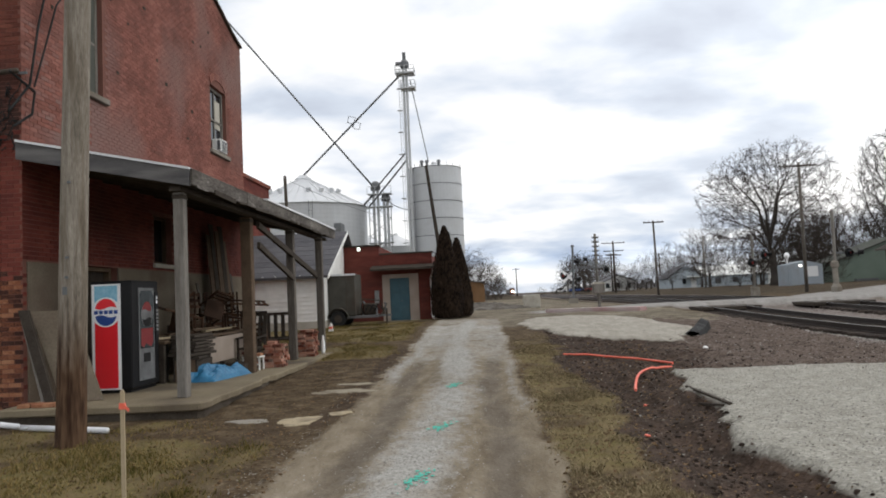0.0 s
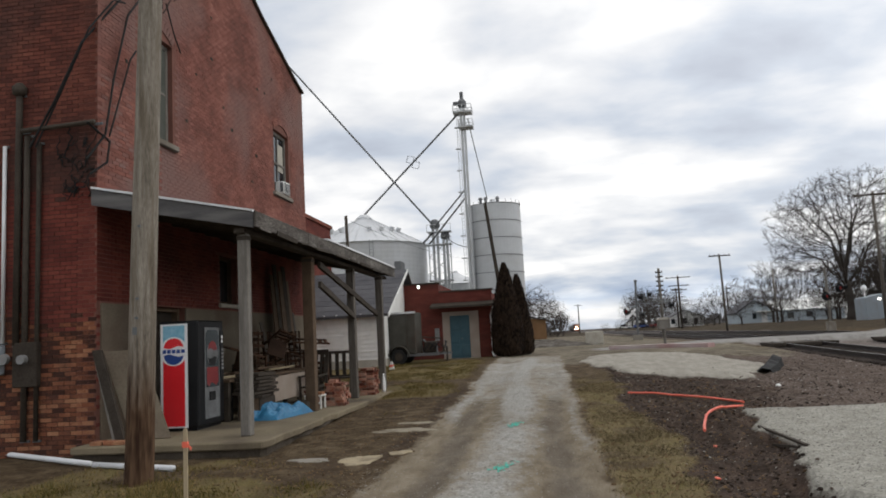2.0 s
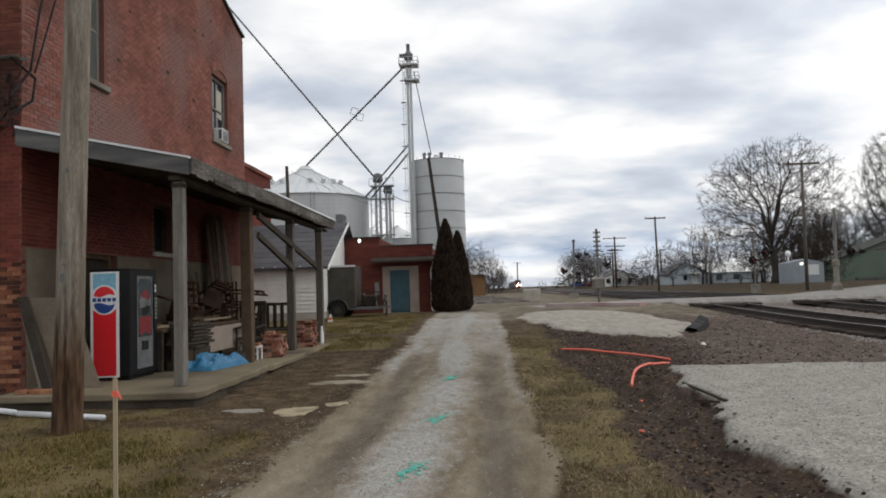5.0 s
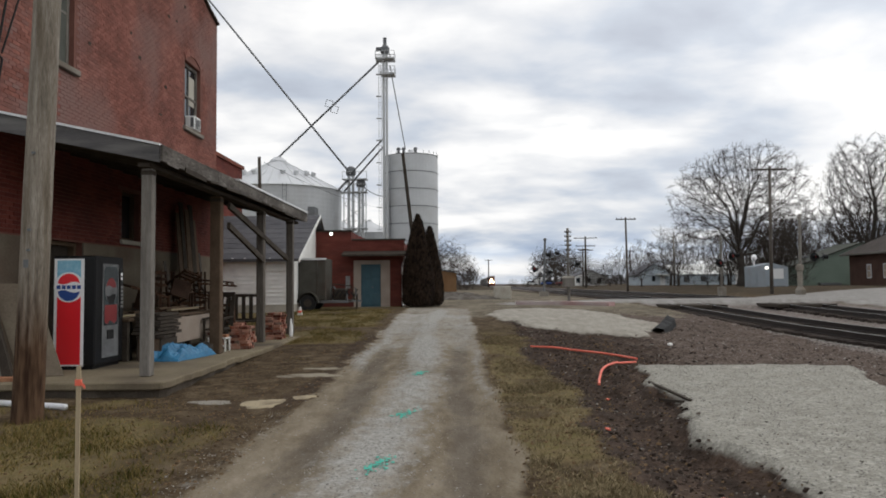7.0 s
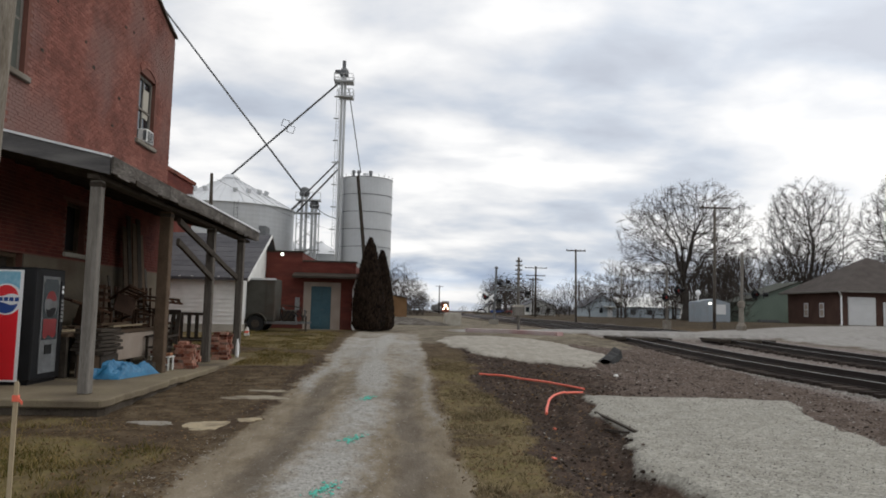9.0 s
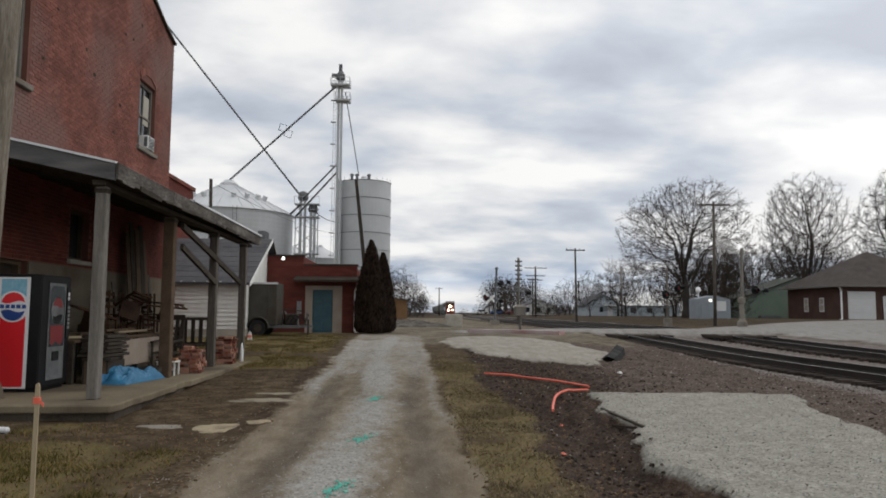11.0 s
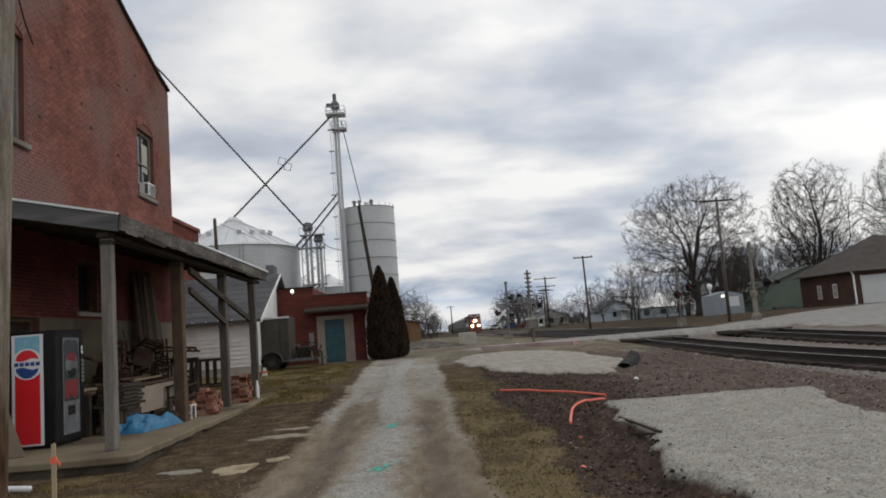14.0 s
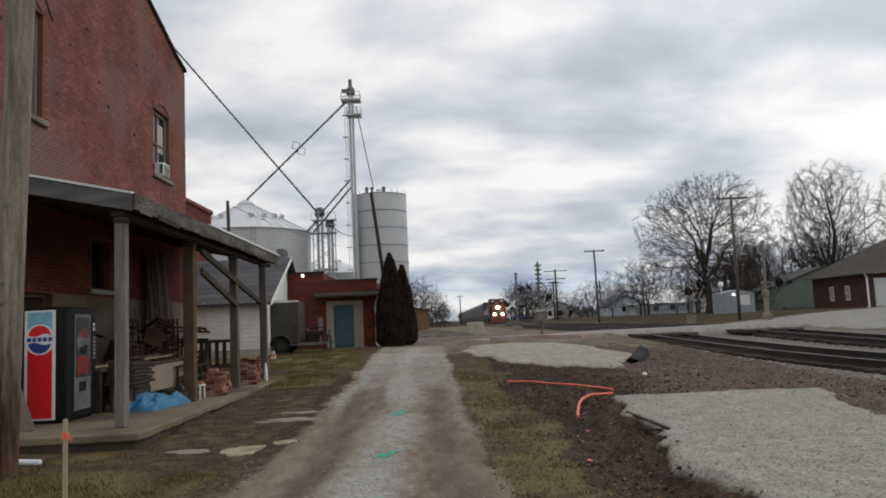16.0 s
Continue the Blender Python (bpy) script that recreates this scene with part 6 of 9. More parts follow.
    rnd = random.Random(3)
    for k in range(4):
        yy = 12.7 + k * 0.32
        part("insulator", Geo().lathe((-7.34, yy, 9.0 + 0.12 * k), [(0.05, 0), (0.07, 0.06), (0.05, 0.14)], 10), M["cable"], rack)
    part("bracket", Geo().beam((-7.42, 12.5, 8.98), (-7.42, 14.0, 9.5), 0.05, 0.05), M["steel_dark"], rack)
    for k in range(9):
        p = Vector((-7.42, rnd.uniform(12.2, 14.4), rnd.uniform(8.6, 9.2)))
        pts = [p]
        for j in range(4):
            pts.append(pts[-1] + Vector((rnd.uniform(-0.005, 0.01), rnd.uniform(-0.12, 0.14), rnd.uniform(0.05, 0.22))))
        part("vine", Geo().path(pts, 0.012, 4), M["bark"], rack)


wall_services()


def board_panel(name, corners, thick, mat, label, cat):
    """A leaning board given by its lower edge, upper edge and thickness."""
    a, b, c = (Vector(p) for p in corners)
    n = (b - a).cross(c - a).normalized() * thick
    d = c + (b - a)
    o = thing(name, a, label, cat)
    g = Geo().add([a, b, d, c, a + n, b + n, d + n, c + n], [(3, 2, 1, 0), (4, 5, 6, 7), (0, 1, 5, 4), (1, 2, 6, 5), (2, 3, 7, 6), (3, 0, 4, 7)])
    part("sheet", g, M[mat], o, bevel=0.004)
    return o


def porch_clutter():
    rnd = random.Random(11)
    S = 0.252
    board_panel("wallboard_sheet", [(-6.78, 11.35, S), (-6.2, 11.55, S), (-7.38, 11.5, 1.72)], 0.03, "plaster", "tan wallboard sheet leaning on the brick wall", "board")
    board_panel("leaning_timber", [(-6.85, 11.08, S), (-6.68, 11.06, S), (-7.36, 11.2, 1.75)], 0.06, "wood_dark", "dark rough timber leaning on the brick wall", "timber")
    board_panel("leaning_timber", [(-6.98, 11.2, S), (-6.86, 11.18, S), (-7.4, 11.32, 1.62)], 0.06, "wood_grey", "grey rough timber leaning on the brick wall", "timber")
    for k in range(6):
        x, y = -7.2 + 0.2 * (k % 3) + rnd.uniform(-0.03, 0.03), 10.85 + 0.14 * (k // 3)
        o = Geo().box(x, x + 0.19, y, y + 0.09, S, S + 0.06, (0, 0, rnd.uniform(-25, 25)))
        solid("loose_brick", o, M["brick_old"], "loose old brick lying on the porch slab", "brick", at=(x, y, S), group="loose bricks", bevel=0.006)
    # work bench behind the posts
    b = thing("work_bench", (-6.6, 16.2, S), "rough wooden workbench piled with lumber on the porch", "workbench")
    part("bench_top", Geo().box(-7.1, -6.1, 13.6, 18.6, 1.0, 1.06), M["wood_brown"], b, bevel=0.01)
    part("front_board", Geo().box(-6.12, -6.08, 15.3, 18.6, 0.42, 0.98), M["tan"], b, "tan board bench front", bevel=0.006)
    for x in (-7.0, -6.2):
        for y in (13.7, 15.2, 16.9, 18.5):
            part("leg", Geo().box(x - 0.05, x + 0.05, y - 0.05, y + 0.05, S, 1.0), M["wood_dark"], b)
    for k in range(10):
        y = rnd.uniform(13.7, 16.0)
        l = rnd.uniform(1.0, 2.2)
        x = rnd.uniform(-6.95, -6.2)
        z = 1.065 + 0.05 * (k // 4)
        o = Geo().box(x - 0.05, x + 0.05, y, y + l, z, z + 0.045, (0, 0, rnd.uniform(-4, 4)))
        solid("plank", o, M["wood_brown"] if k % 3 else M["wood_pale"], "short scrap plank stacked on the porch bench", "plank", at=(x, y, z), group="scrap planks", bevel=0.004)
    # upturned chairs and frames on the bench
    def chair(x, y, z, turn, label):
        o = thing("wooden_chair", (0, 0, 0), label, "chair", "old chairs")
        part("seat", Geo().box(-0.21, 0.21, -0.2, 0.2, 0.43, 0.46), M["chair_brown"], o, bevel=0.01)
        for sx in (-0.18, 0.18):
            part("leg", Geo().box(sx - 0.02, sx + 0.02, -0.19, -0.15, 0, 0.43), M["chair_brown"], o)
            part("back_leg", Geo().beam((sx, 0.17, 0), (sx, 0.25, 0.95), 0.04, 0.04), M["chair_brown"], o)
        for zz in (0.62, 0.76, 0.9):
            part("slat", Geo().box(-0.18, 0.18, 0.19 + (zz - 0.6) * 0.1, 0.215 + (zz - 0.6) * 0.1, zz - 0.035, zz + 0.035), M["chair_brown"], o)
        part("stretcher", Geo().box(-0.18, 0.18, -0.01, 0.01, 0.2, 0.23), M["chair_brown"], o)
        o.matrix_basis = pose(x, y, z, *turn)
    chair(-6.55, 16.6, 1.07, (0, 0, 70), "old brown wooden chair standing on the porch bench")
    chair(-6.5, 17.4, 1.07, (0, 0, 100), "old brown wooden chair standing on the porch bench")
    chair(-6.6, 15.8, 1.08, (0, 0, 20), "old brown wooden chair standing on the porch bench")
    chair(-6.45, 18.05, 2.02, (180, 0, 35), "dark old wooden chair upturned on the porch bench")
    chair(-6.4, 17.0, 2.02, (180, 0, 200), "dark old wooden chair upturned on the porch bench")
    chair(-6.35, 18.45, 1.07, (0, 0, 130), "old brown wooden chair standing on the porch bench")
    chair(-6.3, 16.2, 1.5, (75, 20, 40), "old brown wooden chair lying across others on the bench")
    chair(-6.35, 17.7, 1.62, (100, -15, 120), "old brown wooden chair lying across others on the bench")
    chair(-6.3, 15.5, 1.3, (80, 10, -30), "old brown wooden chair lying on the porch bench")
    chair(-5.9, 19.4, S, (0, 0, 160), "dark old wooden chair on the porch slab")
    for y, w, h, m in ((18.75, 0.3, 3.6, "wood_brown"), (19.08, 0.25, 3.9, "wood_dark"), (19.36, 0.36, 3.75, "wood_brown"), (19.75, 0.28, 3.9, "wood_dark"), (20.06, 0.3, 3.5, "wood_brown"), (20.5, 0.16, 2.6, "wood_mid"), (15.2, 0.14, 1.9, "wood_brown"), (17.5, 0.2, 2.0, "wood_brown"), (18.2, 0.14, 2.3, "wood_mid")):
        board_panel("leaning_board", [(-7.0, y, S), (-7.0, y + w, S), (-7.3, y + rnd.uniform(-0.12, 0.12), h)], 0.03, m, "old brown board leaning on the porch wall", "board")
    for k in range(5):
        x, y, s = -6.9 + 0.12 * (k % 2), 16.0 + k * 0.55, rnd.uniform(0.2, 0.34)
        bx = thing("cardboard_box", (x, y, 1.06), "dusty brown carton on the porch bench", "box", "bench cartons")
        part("carton", Geo().box(x - 0.18, x + 0.14, y - 0.16, y + 0.2, 1.062, 1.062 + s, (0, 0, rnd.uniform(-15, 15))), M["wood_brown"] if k % 2 else M["wood_dark"], bx, bevel=0.006)
    rk = thing("rocking_frame", (-5.75, 17.6, S), "broken dark wooden rocking chair on the porch slab", "chair")
    for sx in (-6.0, -5.55):
        part("rocker", Geo().path([(sx, 17.2, S + 0.14), (sx, 17.45, S + 0.05), (sx, 17.8, S + 0.03), (sx, 18.1, S + 0.1)], 0.03, 6), M["wood_dark"], rk)
        part("back_post", Geo().beam((sx, 18.0, S + 0.05), (sx, 18.3, 1.45), 0.05, 0.05), M["wood_dark"], rk)
        part("front_post", Geo().beam((sx, 17.4, S + 0.05), (sx, 17.4, 0.85), 0.05, 0.05), M["wood_dark"], rk)
        part("arm", Geo().beam((sx, 17.35, 0.87), (sx, 18.15, 0.9), 0.08, 0.04), M["wood_dark"], rk)
    part("seat", Geo().box(-6.0, -5.55, 17.38, 18.0, 0.6, 0.64), M["wood_dark"], rk)
    for k in range(4):
        part("slat", Geo().beam((-5.95 + k * 0.12, 18.05, 0.7), (-5.95 + k * 0.12, 18.28, 1.4), 0.06, 0.02), M["wood_dark"], rk)
    part("top_rail", Geo().beam((-6.02, 18.29, 1.45), (-5.53, 18.29, 1.45), 0.04, 0.12), M["wood_dark"], rk)
    # dark stack of boards and a carton under the bench end
    for k in range(7):
        z = S + 0.07 * k
        o = Geo().box(-6.05, -5.55, 13.75 + rnd.uniform(-0.06, 0.06), 14.6 + rnd.uniform(-0.06, 0.1), z + 0.42, z + 0.475, (0, 0, rnd.uniform(-12, 12)))
        solid("short_board", o, M["wood_dark"], "short dark board in an untidy porch stack", "board", at=(-5.8, 14.2, z + 0.42), group="dark board stack", bevel=0.004)
    cr = thing("crate", (-5.8, 14.2, S), "dark wooden crate under a board stack", "crate")
    for x in (-6.03, -5.6):
        part("side", Geo().box(x, x + 0.03, 13.8, 14.6, S, 0.665), M["wood_dark"], cr)
    for y in (13.8, 14.57):
        part("end", Geo().box(-6.0, -5.6, y, y + 0.03, S, 0.665), M["wood_brown"], cr)
    # dark picnic-style bench frame against the white shed
    f = thing("slatted_bench", (-6.0, 20.4, S), "dark slatted bench back seen against the shed", "bench")
    for i in range(5):
        x = -6.4 + i * 0.21
        part("slat", Geo().box(x, x + 0.1, 20.38, 20.42, 0.75, 1.35), M["wood_dark"], f)
    part("rail", Geo().box(-6.45, -5.4, 20.36, 20.44, 1.351, 1.43), M["wood_dark"], f)
    part("rail", Geo().box(-6.45, -5.4, 20.36, 20.44, 0.66, 0.749), M["wood_dark"], f)
    part("seat", Geo().box(-6.45, -5.4, 19.95, 20.36, 0.66, 0.71), M["wood_dark"], f)
    for x in (-6.42, -5.45):
        part("leg", Geo().box(x, x + 0.07, 19.98, 20.42, S, 0.66), M["wood_dark"], f)
    # brick stacks
    def brick_stack(x0, y0, nx, ny, nz, label):
        """Bricks piled loosely: the courses turn and shrink towards the top, a few lie askew."""
        o = thing("brick_stack", (x0, y0, S), label, "brick stack", "brick stacks")
        me = Geo().box(-0.1, 0.1, -0.046, 0.046, 0, 0.062).mesh("brick", M["brick_pile"], bevel=0.006)
        cx, cy = nx * 0.104, ny * 0.049
        for k in range(nz):
            swing = rnd.uniform(-9, 9) + (90 if k % 2 and nx * 0.208 < ny * 0.11 else 0)
            for i in range(nx):
                for j in range(ny):
                    if k > nz * 0.5 and rnd.random() < 0.22 + 0.5 * (k - nz * 0.5) / nz:
                        continue
                    dx, dy = 0.104 + i * 0.208 - cx + rnd.uniform(-0.03, 0.03), 0.049 + j * 0.098 - cy + rnd.uniform(-0.012, 0.012)
                    a = radians(swing if swing < 45 else swing - 90)
                    q = new("brick", me)
                    q.parent = o
                    askew = 14 if k == nz - 1 else 3
                    q.matrix_basis = pose(cx + dx * math.cos(a) - dy * math.sin(a), cy + dx * math.sin(a) + dy * math.cos(a), k * 0.064, rnd.uniform(-2, 2), rnd.uniform(-2, 2), math.degrees(a) + rnd.uniform(-askew, askew))
    brick_stack(-4.98, 16.15, 2, 5, 9, "chest-low untidy stack of old red bricks on the porch")
    brick_stack(-5.42, 15.98, 1, 5, 6, "low stack of old red bricks on the porch")
    brick_stack(-4.95, 18.95, 2, 7, 11, "tall untidy stack of old red bricks by the last post")
    # white plastic stool, white can
    st = thing("step_stool", (-5.1, 15.75, S), "small white step stool holding bricks", "stool")
    part("top", Geo().box(-5.3, -4.9, 15.6, 15.95, 0.52, 0.55), M["white_paint"], st, bevel=0.006)
    for x in (-5.29, -4.94):
        for y in (15.61, 15.91):
            part("leg", Geo().box(x, x + 0.03, y, y + 0.03, S, 0.52), M["white_paint"], st)
    part("stretcher", Geo().box(-5.26, -4.94, 15.61, 15.63, 0.36, 0.39), M["white_paint"], st)
    for k in range(3):
        o = Geo().box(-5.25 + k * 0.12, -5.15 + k * 0.12, 15.66, 15.87, 0.552, 0.612)
        solid("loose_brick", o, M["brick_old"], "loose old brick lying on a white stool", "brick", at=(-5.2 + k * 0.12, 15.7, 0.552), group="loose bricks", bevel=0.005)
    solid("white_jug", Geo().lathe((-4.5, 20.0, S), [(0.045, 0), (0.055, 0.05), (0.05, 0.3), (0.03, 0.42), (0.02, 0.5)], 14), M["white"], "tall white plastic container by the porch post", "container", at=(-4.5, 20.0, S), smooth=True)
    o = Geo().prism([(14.85, S), (15.15, S), (15.2, 0.5), (14.9, 0.42)], "x", -5.35, -5.0)
    solid("concrete_block", o, M["wood_dark"], "dark chunk of timber at a porch post", "block", at=(-5.2, 15.0, S), bevel=0.02)
    # tarp: crumpled rigid heap
    bm = bmesh.new()
    bmesh.ops.create_grid(bm, x_segments=46, y_segments=30, size=0.5)
    for v in bm.verts:
        u, w = v.co.x * 2, v.co.y * 2
        lump = max(0.0, 1 - (abs(u) ** 2.6)) * max(0.0, 1 - abs(w) ** 2.6)
        h = 0.30 * lump ** 0.5 * (0.72 + 0.6 * noise.noise(Vector((u * 2.3, w * 2.0, 1)))) + lump * 0.12 * abs(noise.noise(Vector((u * 6, w * 6, 4)))) + 0.05 * lump * noise.noise(Vector((u * 15, w * 15, 7)))
        v.co = Vector((-5.38 + w * 0.36 + 0.12 * u, 14.3 + u * 0.72, S + 0.004 + max(h, 0)))
    me = bpy.data.meshes.new("blue_tarp")
    bm.to_mesh(me)
    bm.free()
    me.materials.append(M["tarp"])
    tagged(new("blue_tarp", me), "crumpled bright blue tarp heaped on the porch slab", "tarp")
    # chest by the machine
    ch = thing("low_cabinet", (-6.9, 13.5, S), "pale grey low cabinet beside the vending machine", "cabinet")
    part("carcass", Geo().box(-7.4, -6.92, 13.0, 13.62, S, 0.72), M["grey_panel"], ch, bevel=0.01)
    part("top", Geo().box(-7.41, -6.91, 12.98, 13.64, 0.721, 0.75), M["wood_dark"], ch)
    solid("dark_barrel", Geo().lathe((-6.4, 13.9, S), [(0.19, 0), (0.21, 0.02), (0.22, 0.45), (0.21, 0.8), (0.0, 0.8)], 18), M["black"], "black drum behind the vending machine", "drum", at=(-6.4, 13.9, S), smooth=False)


porch_clutter()


# ---- ground details ----
def flat_patch(name, cx, cy, rx, ry, mat, label, cat, seed, h=0.03, n=36, group=""):
    rnd = random.Random(seed)
    ph = [rnd.uniform(0, 6.28) for _ in range(4)]
    g = Geo()
    outer = []
    for i in range(n):
        a = 2 * math.pi * i / n
        k = 1 + 0.14 * math.sin(2 * a + ph[0]) + 0.12 * math.sin(3 * a + ph[1]) + 0.08 * math.sin(5 * a + ph[2]) + 0.06 * math.sin(9 * a + ph[3])
        outer.append((cx + rx * k * math.cos(a), cy + ry * k * math.sin(a)))
    for s, top in ((1.0, -0.05), (0.97, h * 0.6), (0.85, h), (0.45, h)):
        for x, y in outer:
            x, y = cx + (x - cx) * s, cy + (y - cy) * s
            g.v.append((x, y, gz(x, y) + top))
    for j in range(3):
        for i in range(n):
            g.f.append((j * n + i, j * n + (i + 1) % n, (j + 1) * n + (i + 1) % n, (j + 1) * n + i))
    g.f.append(tuple(3 * n + i for i in range(n)))
    return solid(name, g, M[mat], label, cat, at=(cx, cy, gz(cx, cy)), group=group)


for k, (px, py, rx, ry, mat, tone) in enumerate(((-2.66, 10.18, 0.25, 0.4, "slab_cream", "cream"), (-2.2, 10.74, 0.17, 0.17, "slab_cream", "cream"), (-2.55, 12.95, 0.5, 0.27, "concrete_tan", "tan"), (-2.5, 13.75, 0.34, 0.16, "concrete_tan", "tan"), (-3.42, 10.3, 0.32, 0.16, "concrete", "grey"))):
    flat_patch("concrete_patch", px, py, rx, ry, mat, tone + " broken concrete slab flush in the dirt", "concrete slab", k + 1, 0.012, group="broken slabs")


def paint_marks():
    rnd = random.Random(8)
    for cx, cy, s in ((-0.62, 9.38, 0.15), (-0.69, 6.75, 0.15), (-0.6, 13.2, 0.14), (-0.62, 5.1, 0.13)):
        g = Geo()
        for k in range(60):
            x, y = cx + rnd.gauss(0, s * 0.36), cy + rnd.gauss(0, s * 1.25)
            x += 0.25 * (y - cy)
            r = rnd.uniform(0.008, 0.026)
            z = gz(x, y) + 0.008
            a0 = rnd.uniform(0, 6)
            p = [(x + r * rnd.uniform(0.6, 1.3) * math.cos(a0 + i * 1.047), y + 1.4 * r * rnd.uniform(0.6, 1.3) * math.sin(a0 + i * 1.047), z) for i in range(6)]
            k0 = len(g.v)
            g.v += p + [(x, y, z + 0.006)]
            g.f += [(k0 + i, k0 + (i + 1) % 6, k0 + 6) for i in range(6)]
        solid("paint_mark", g, M["marker"], "green utility marking paint sprayed on the gravel", "paint mark", at=(cx, cy, gz(cx, cy)), group="utility paint marks", kind="stuff")


paint_marks()


def conduit_pipes():
    def bowed(pts, lift):
        """A smooth arc that rests on the high spots of the rough soil."""
        flat = []
        a, b, c = (Vector((*p, 0)) for p in pts)
        for k in range(25):
            t = k / 24
            flat.append(a * (1 - t) ** 2 + b * 2 * t * (1 - t) + c * t * t)
        high = [gz(p.x, p.y) for p in flat]
        out = []
        for k, p in enumerate(flat):
            near = high[max(0, k - 5):k + 6]
            out.append((p.x, p.y, 0.5 * (max(near) + sum(near) / len(near)) + 0.03 + lift * 4 * (k / 24) * (1 - k / 24)))
        return out
    for pts, lift in ((((1.78, 17.1), (2.995, 16.35), (3.63, 14.6)), 0.02), (((2.37, 12.0), (2.78, 14.25), (3.6, 14.55)), 0.03)):
        solid("orange_conduit", Geo().path(bowed(pts, lift), 0.023, 8), M["orange"], "orange plastic conduit lying curved on dark soil", "conduit", at=(*pts[0], gz(*pts[0])), group="orange conduits")
    o = Geo()
    row = []
    for k in range(9):
        t = 0.45 + 0.55 * k / 8
        x, y = 4.85 + 1.7 * t, 18.5 + 3.9 * t
        z = gz(x, y)
        row.append([(x + 0.2, y - 0.1, z - 0.05), (x + 0.16, y - 0.05, z + 0.05 + 0.16 * t), (x - 0.05, y, z + 0.07 + 0.24 * t), (x - 0.25, y + 0.1, z + 0.03)])
    for k, r4 in enumerate(row):
        o.v += r4
        if k:
            o.f += [(4 * k - 4 + i, 4 * k - 3 + i, 4 * k + 1 + i, 4 * k + i) for i in range(3)]
    solid("drain_mat", o, M["rubber"], "black rubber mat edge folded at the gravel pad", "mat", at=(5.6, 20.5, gz(5.6, 20.5)))
    for a, b in (((3.05, 11.5), (3.08, 9.6)), ((3.0, 10.7), (3.02, 9.7))):
        g = Geo().beam((*a, gz(*a) + 0.012), (*b, gz(*b) + 0.012), 0.045, 0.03)
        solid("rotten_timber", g, M["wood_dark"], "dark thin rotten timber half sunk in the gravel pad", "timber", at=(*a, gz(*a)), group="rotten timbers")
    solid("white_stone", Geo().lathe((5.25, 17.9, gz(5.25, 17.9)), [(0.03, -0.02), (0.065, 0.02), (0.04, 0.06), (0.01, 0.07)], 7), M["white_paint"], "single whitish stone on dark soil", "stone", at=(5.25, 17.9, gz(5.25, 17.9)))
    for x, y in ((1.75, 8.35), (2.2, 6.0), (2.35, 11.2)):
        z = gz(x, y)
        solid("orange_scrap", Geo().box(x - 0.03, x + 0.03, y - 0.02, y + 0.03, z, z + 0.02, (10, 12, 30)), M["orange"], "small scrap of orange plastic on the soil", "scrap", at=(x, y, z), group="orange scraps", bevel=0.008)


conduit_pipes()


# ---- cedars and trailer ----
def cedar(x, y, h, r, seed, label):
    rnd = random.Random(seed)
    z0 = gz(x, y)
    ob = thing("cedar_tree", (x, y, z0), label, "tree", "clipped cedars")
    part("trunk", Geo().tube((x, y, z0 - 0.1), (x, y, z0 + h * 0.7), 0.09, 0.03, 7), M["bark"], ob)
    core = Geo()
    n = 18
    prof = [(0.86, 0.01), (0.98, 0.08), (0.93, 0.3), (0.76, 0.54), (0.47, 0.77), (0.20, 0.93), (0.02, 1.0)]
    core.lathe((x, y, z0), [(r * a * 0.86, h * b) for a, b in prof], n)
    part("foliage_core", core, M["cedar"], ob, smooth=True)
    g = Geo()
    for k in range(7500):
        b = rnd.random() ** 1.15 * 0.97 + 0.02
        a = rnd.uniform(0, 2 * math.pi)
        rr = r * float(np.interp(b, [p[1] for p in prof], [p[0] for p in prof])) * rnd.uniform(0.85, 1.04) * (1 + 0.06 * math.sin(5 * a + b * 9))
        p = Vector((x + rr * math.cos(a), y + rr * math.sin(a), z0 + h * b))
        s = rnd.uniform(0.05, 0.11)
        up = Vector((math.cos(a) * 0.45 + rnd.uniform(-0.3, 0.3), math.sin(a) * 0.45 + rnd.uniform(-0.3, 0.3), 1)).normalized()
        t = up.cross(Vector((math.cos(a + rnd.uniform(-0.9, 0.9)), math.sin(a), 0.1))).normalized()
        w = up.cross(t) * 0.3
        k0 = len(g.v)
        g.v += [tuple(p - t * s * 0.5), tuple(p + t * s * 0.5), tuple(p + up * s * 1.8 + w * s), tuple(p + w * s * 1.2)]
        g.f += [(k0, k0 + 1, k0 + 2), (k0, k0 + 3, k0 + 2), (k0 + 1, k0 + 3, k0 + 2)]
    part("foliage", g, M["cedar"], ob, kind="stuff")


cedar(-1.72, 34.2, 4.3, 0.76, 1, "tall dark columnar cedar beside the brick outbuilding")
cedar(-1.18, 34.9, 3.75, 0.62, 2, "slightly shorter dark columnar cedar beside another")


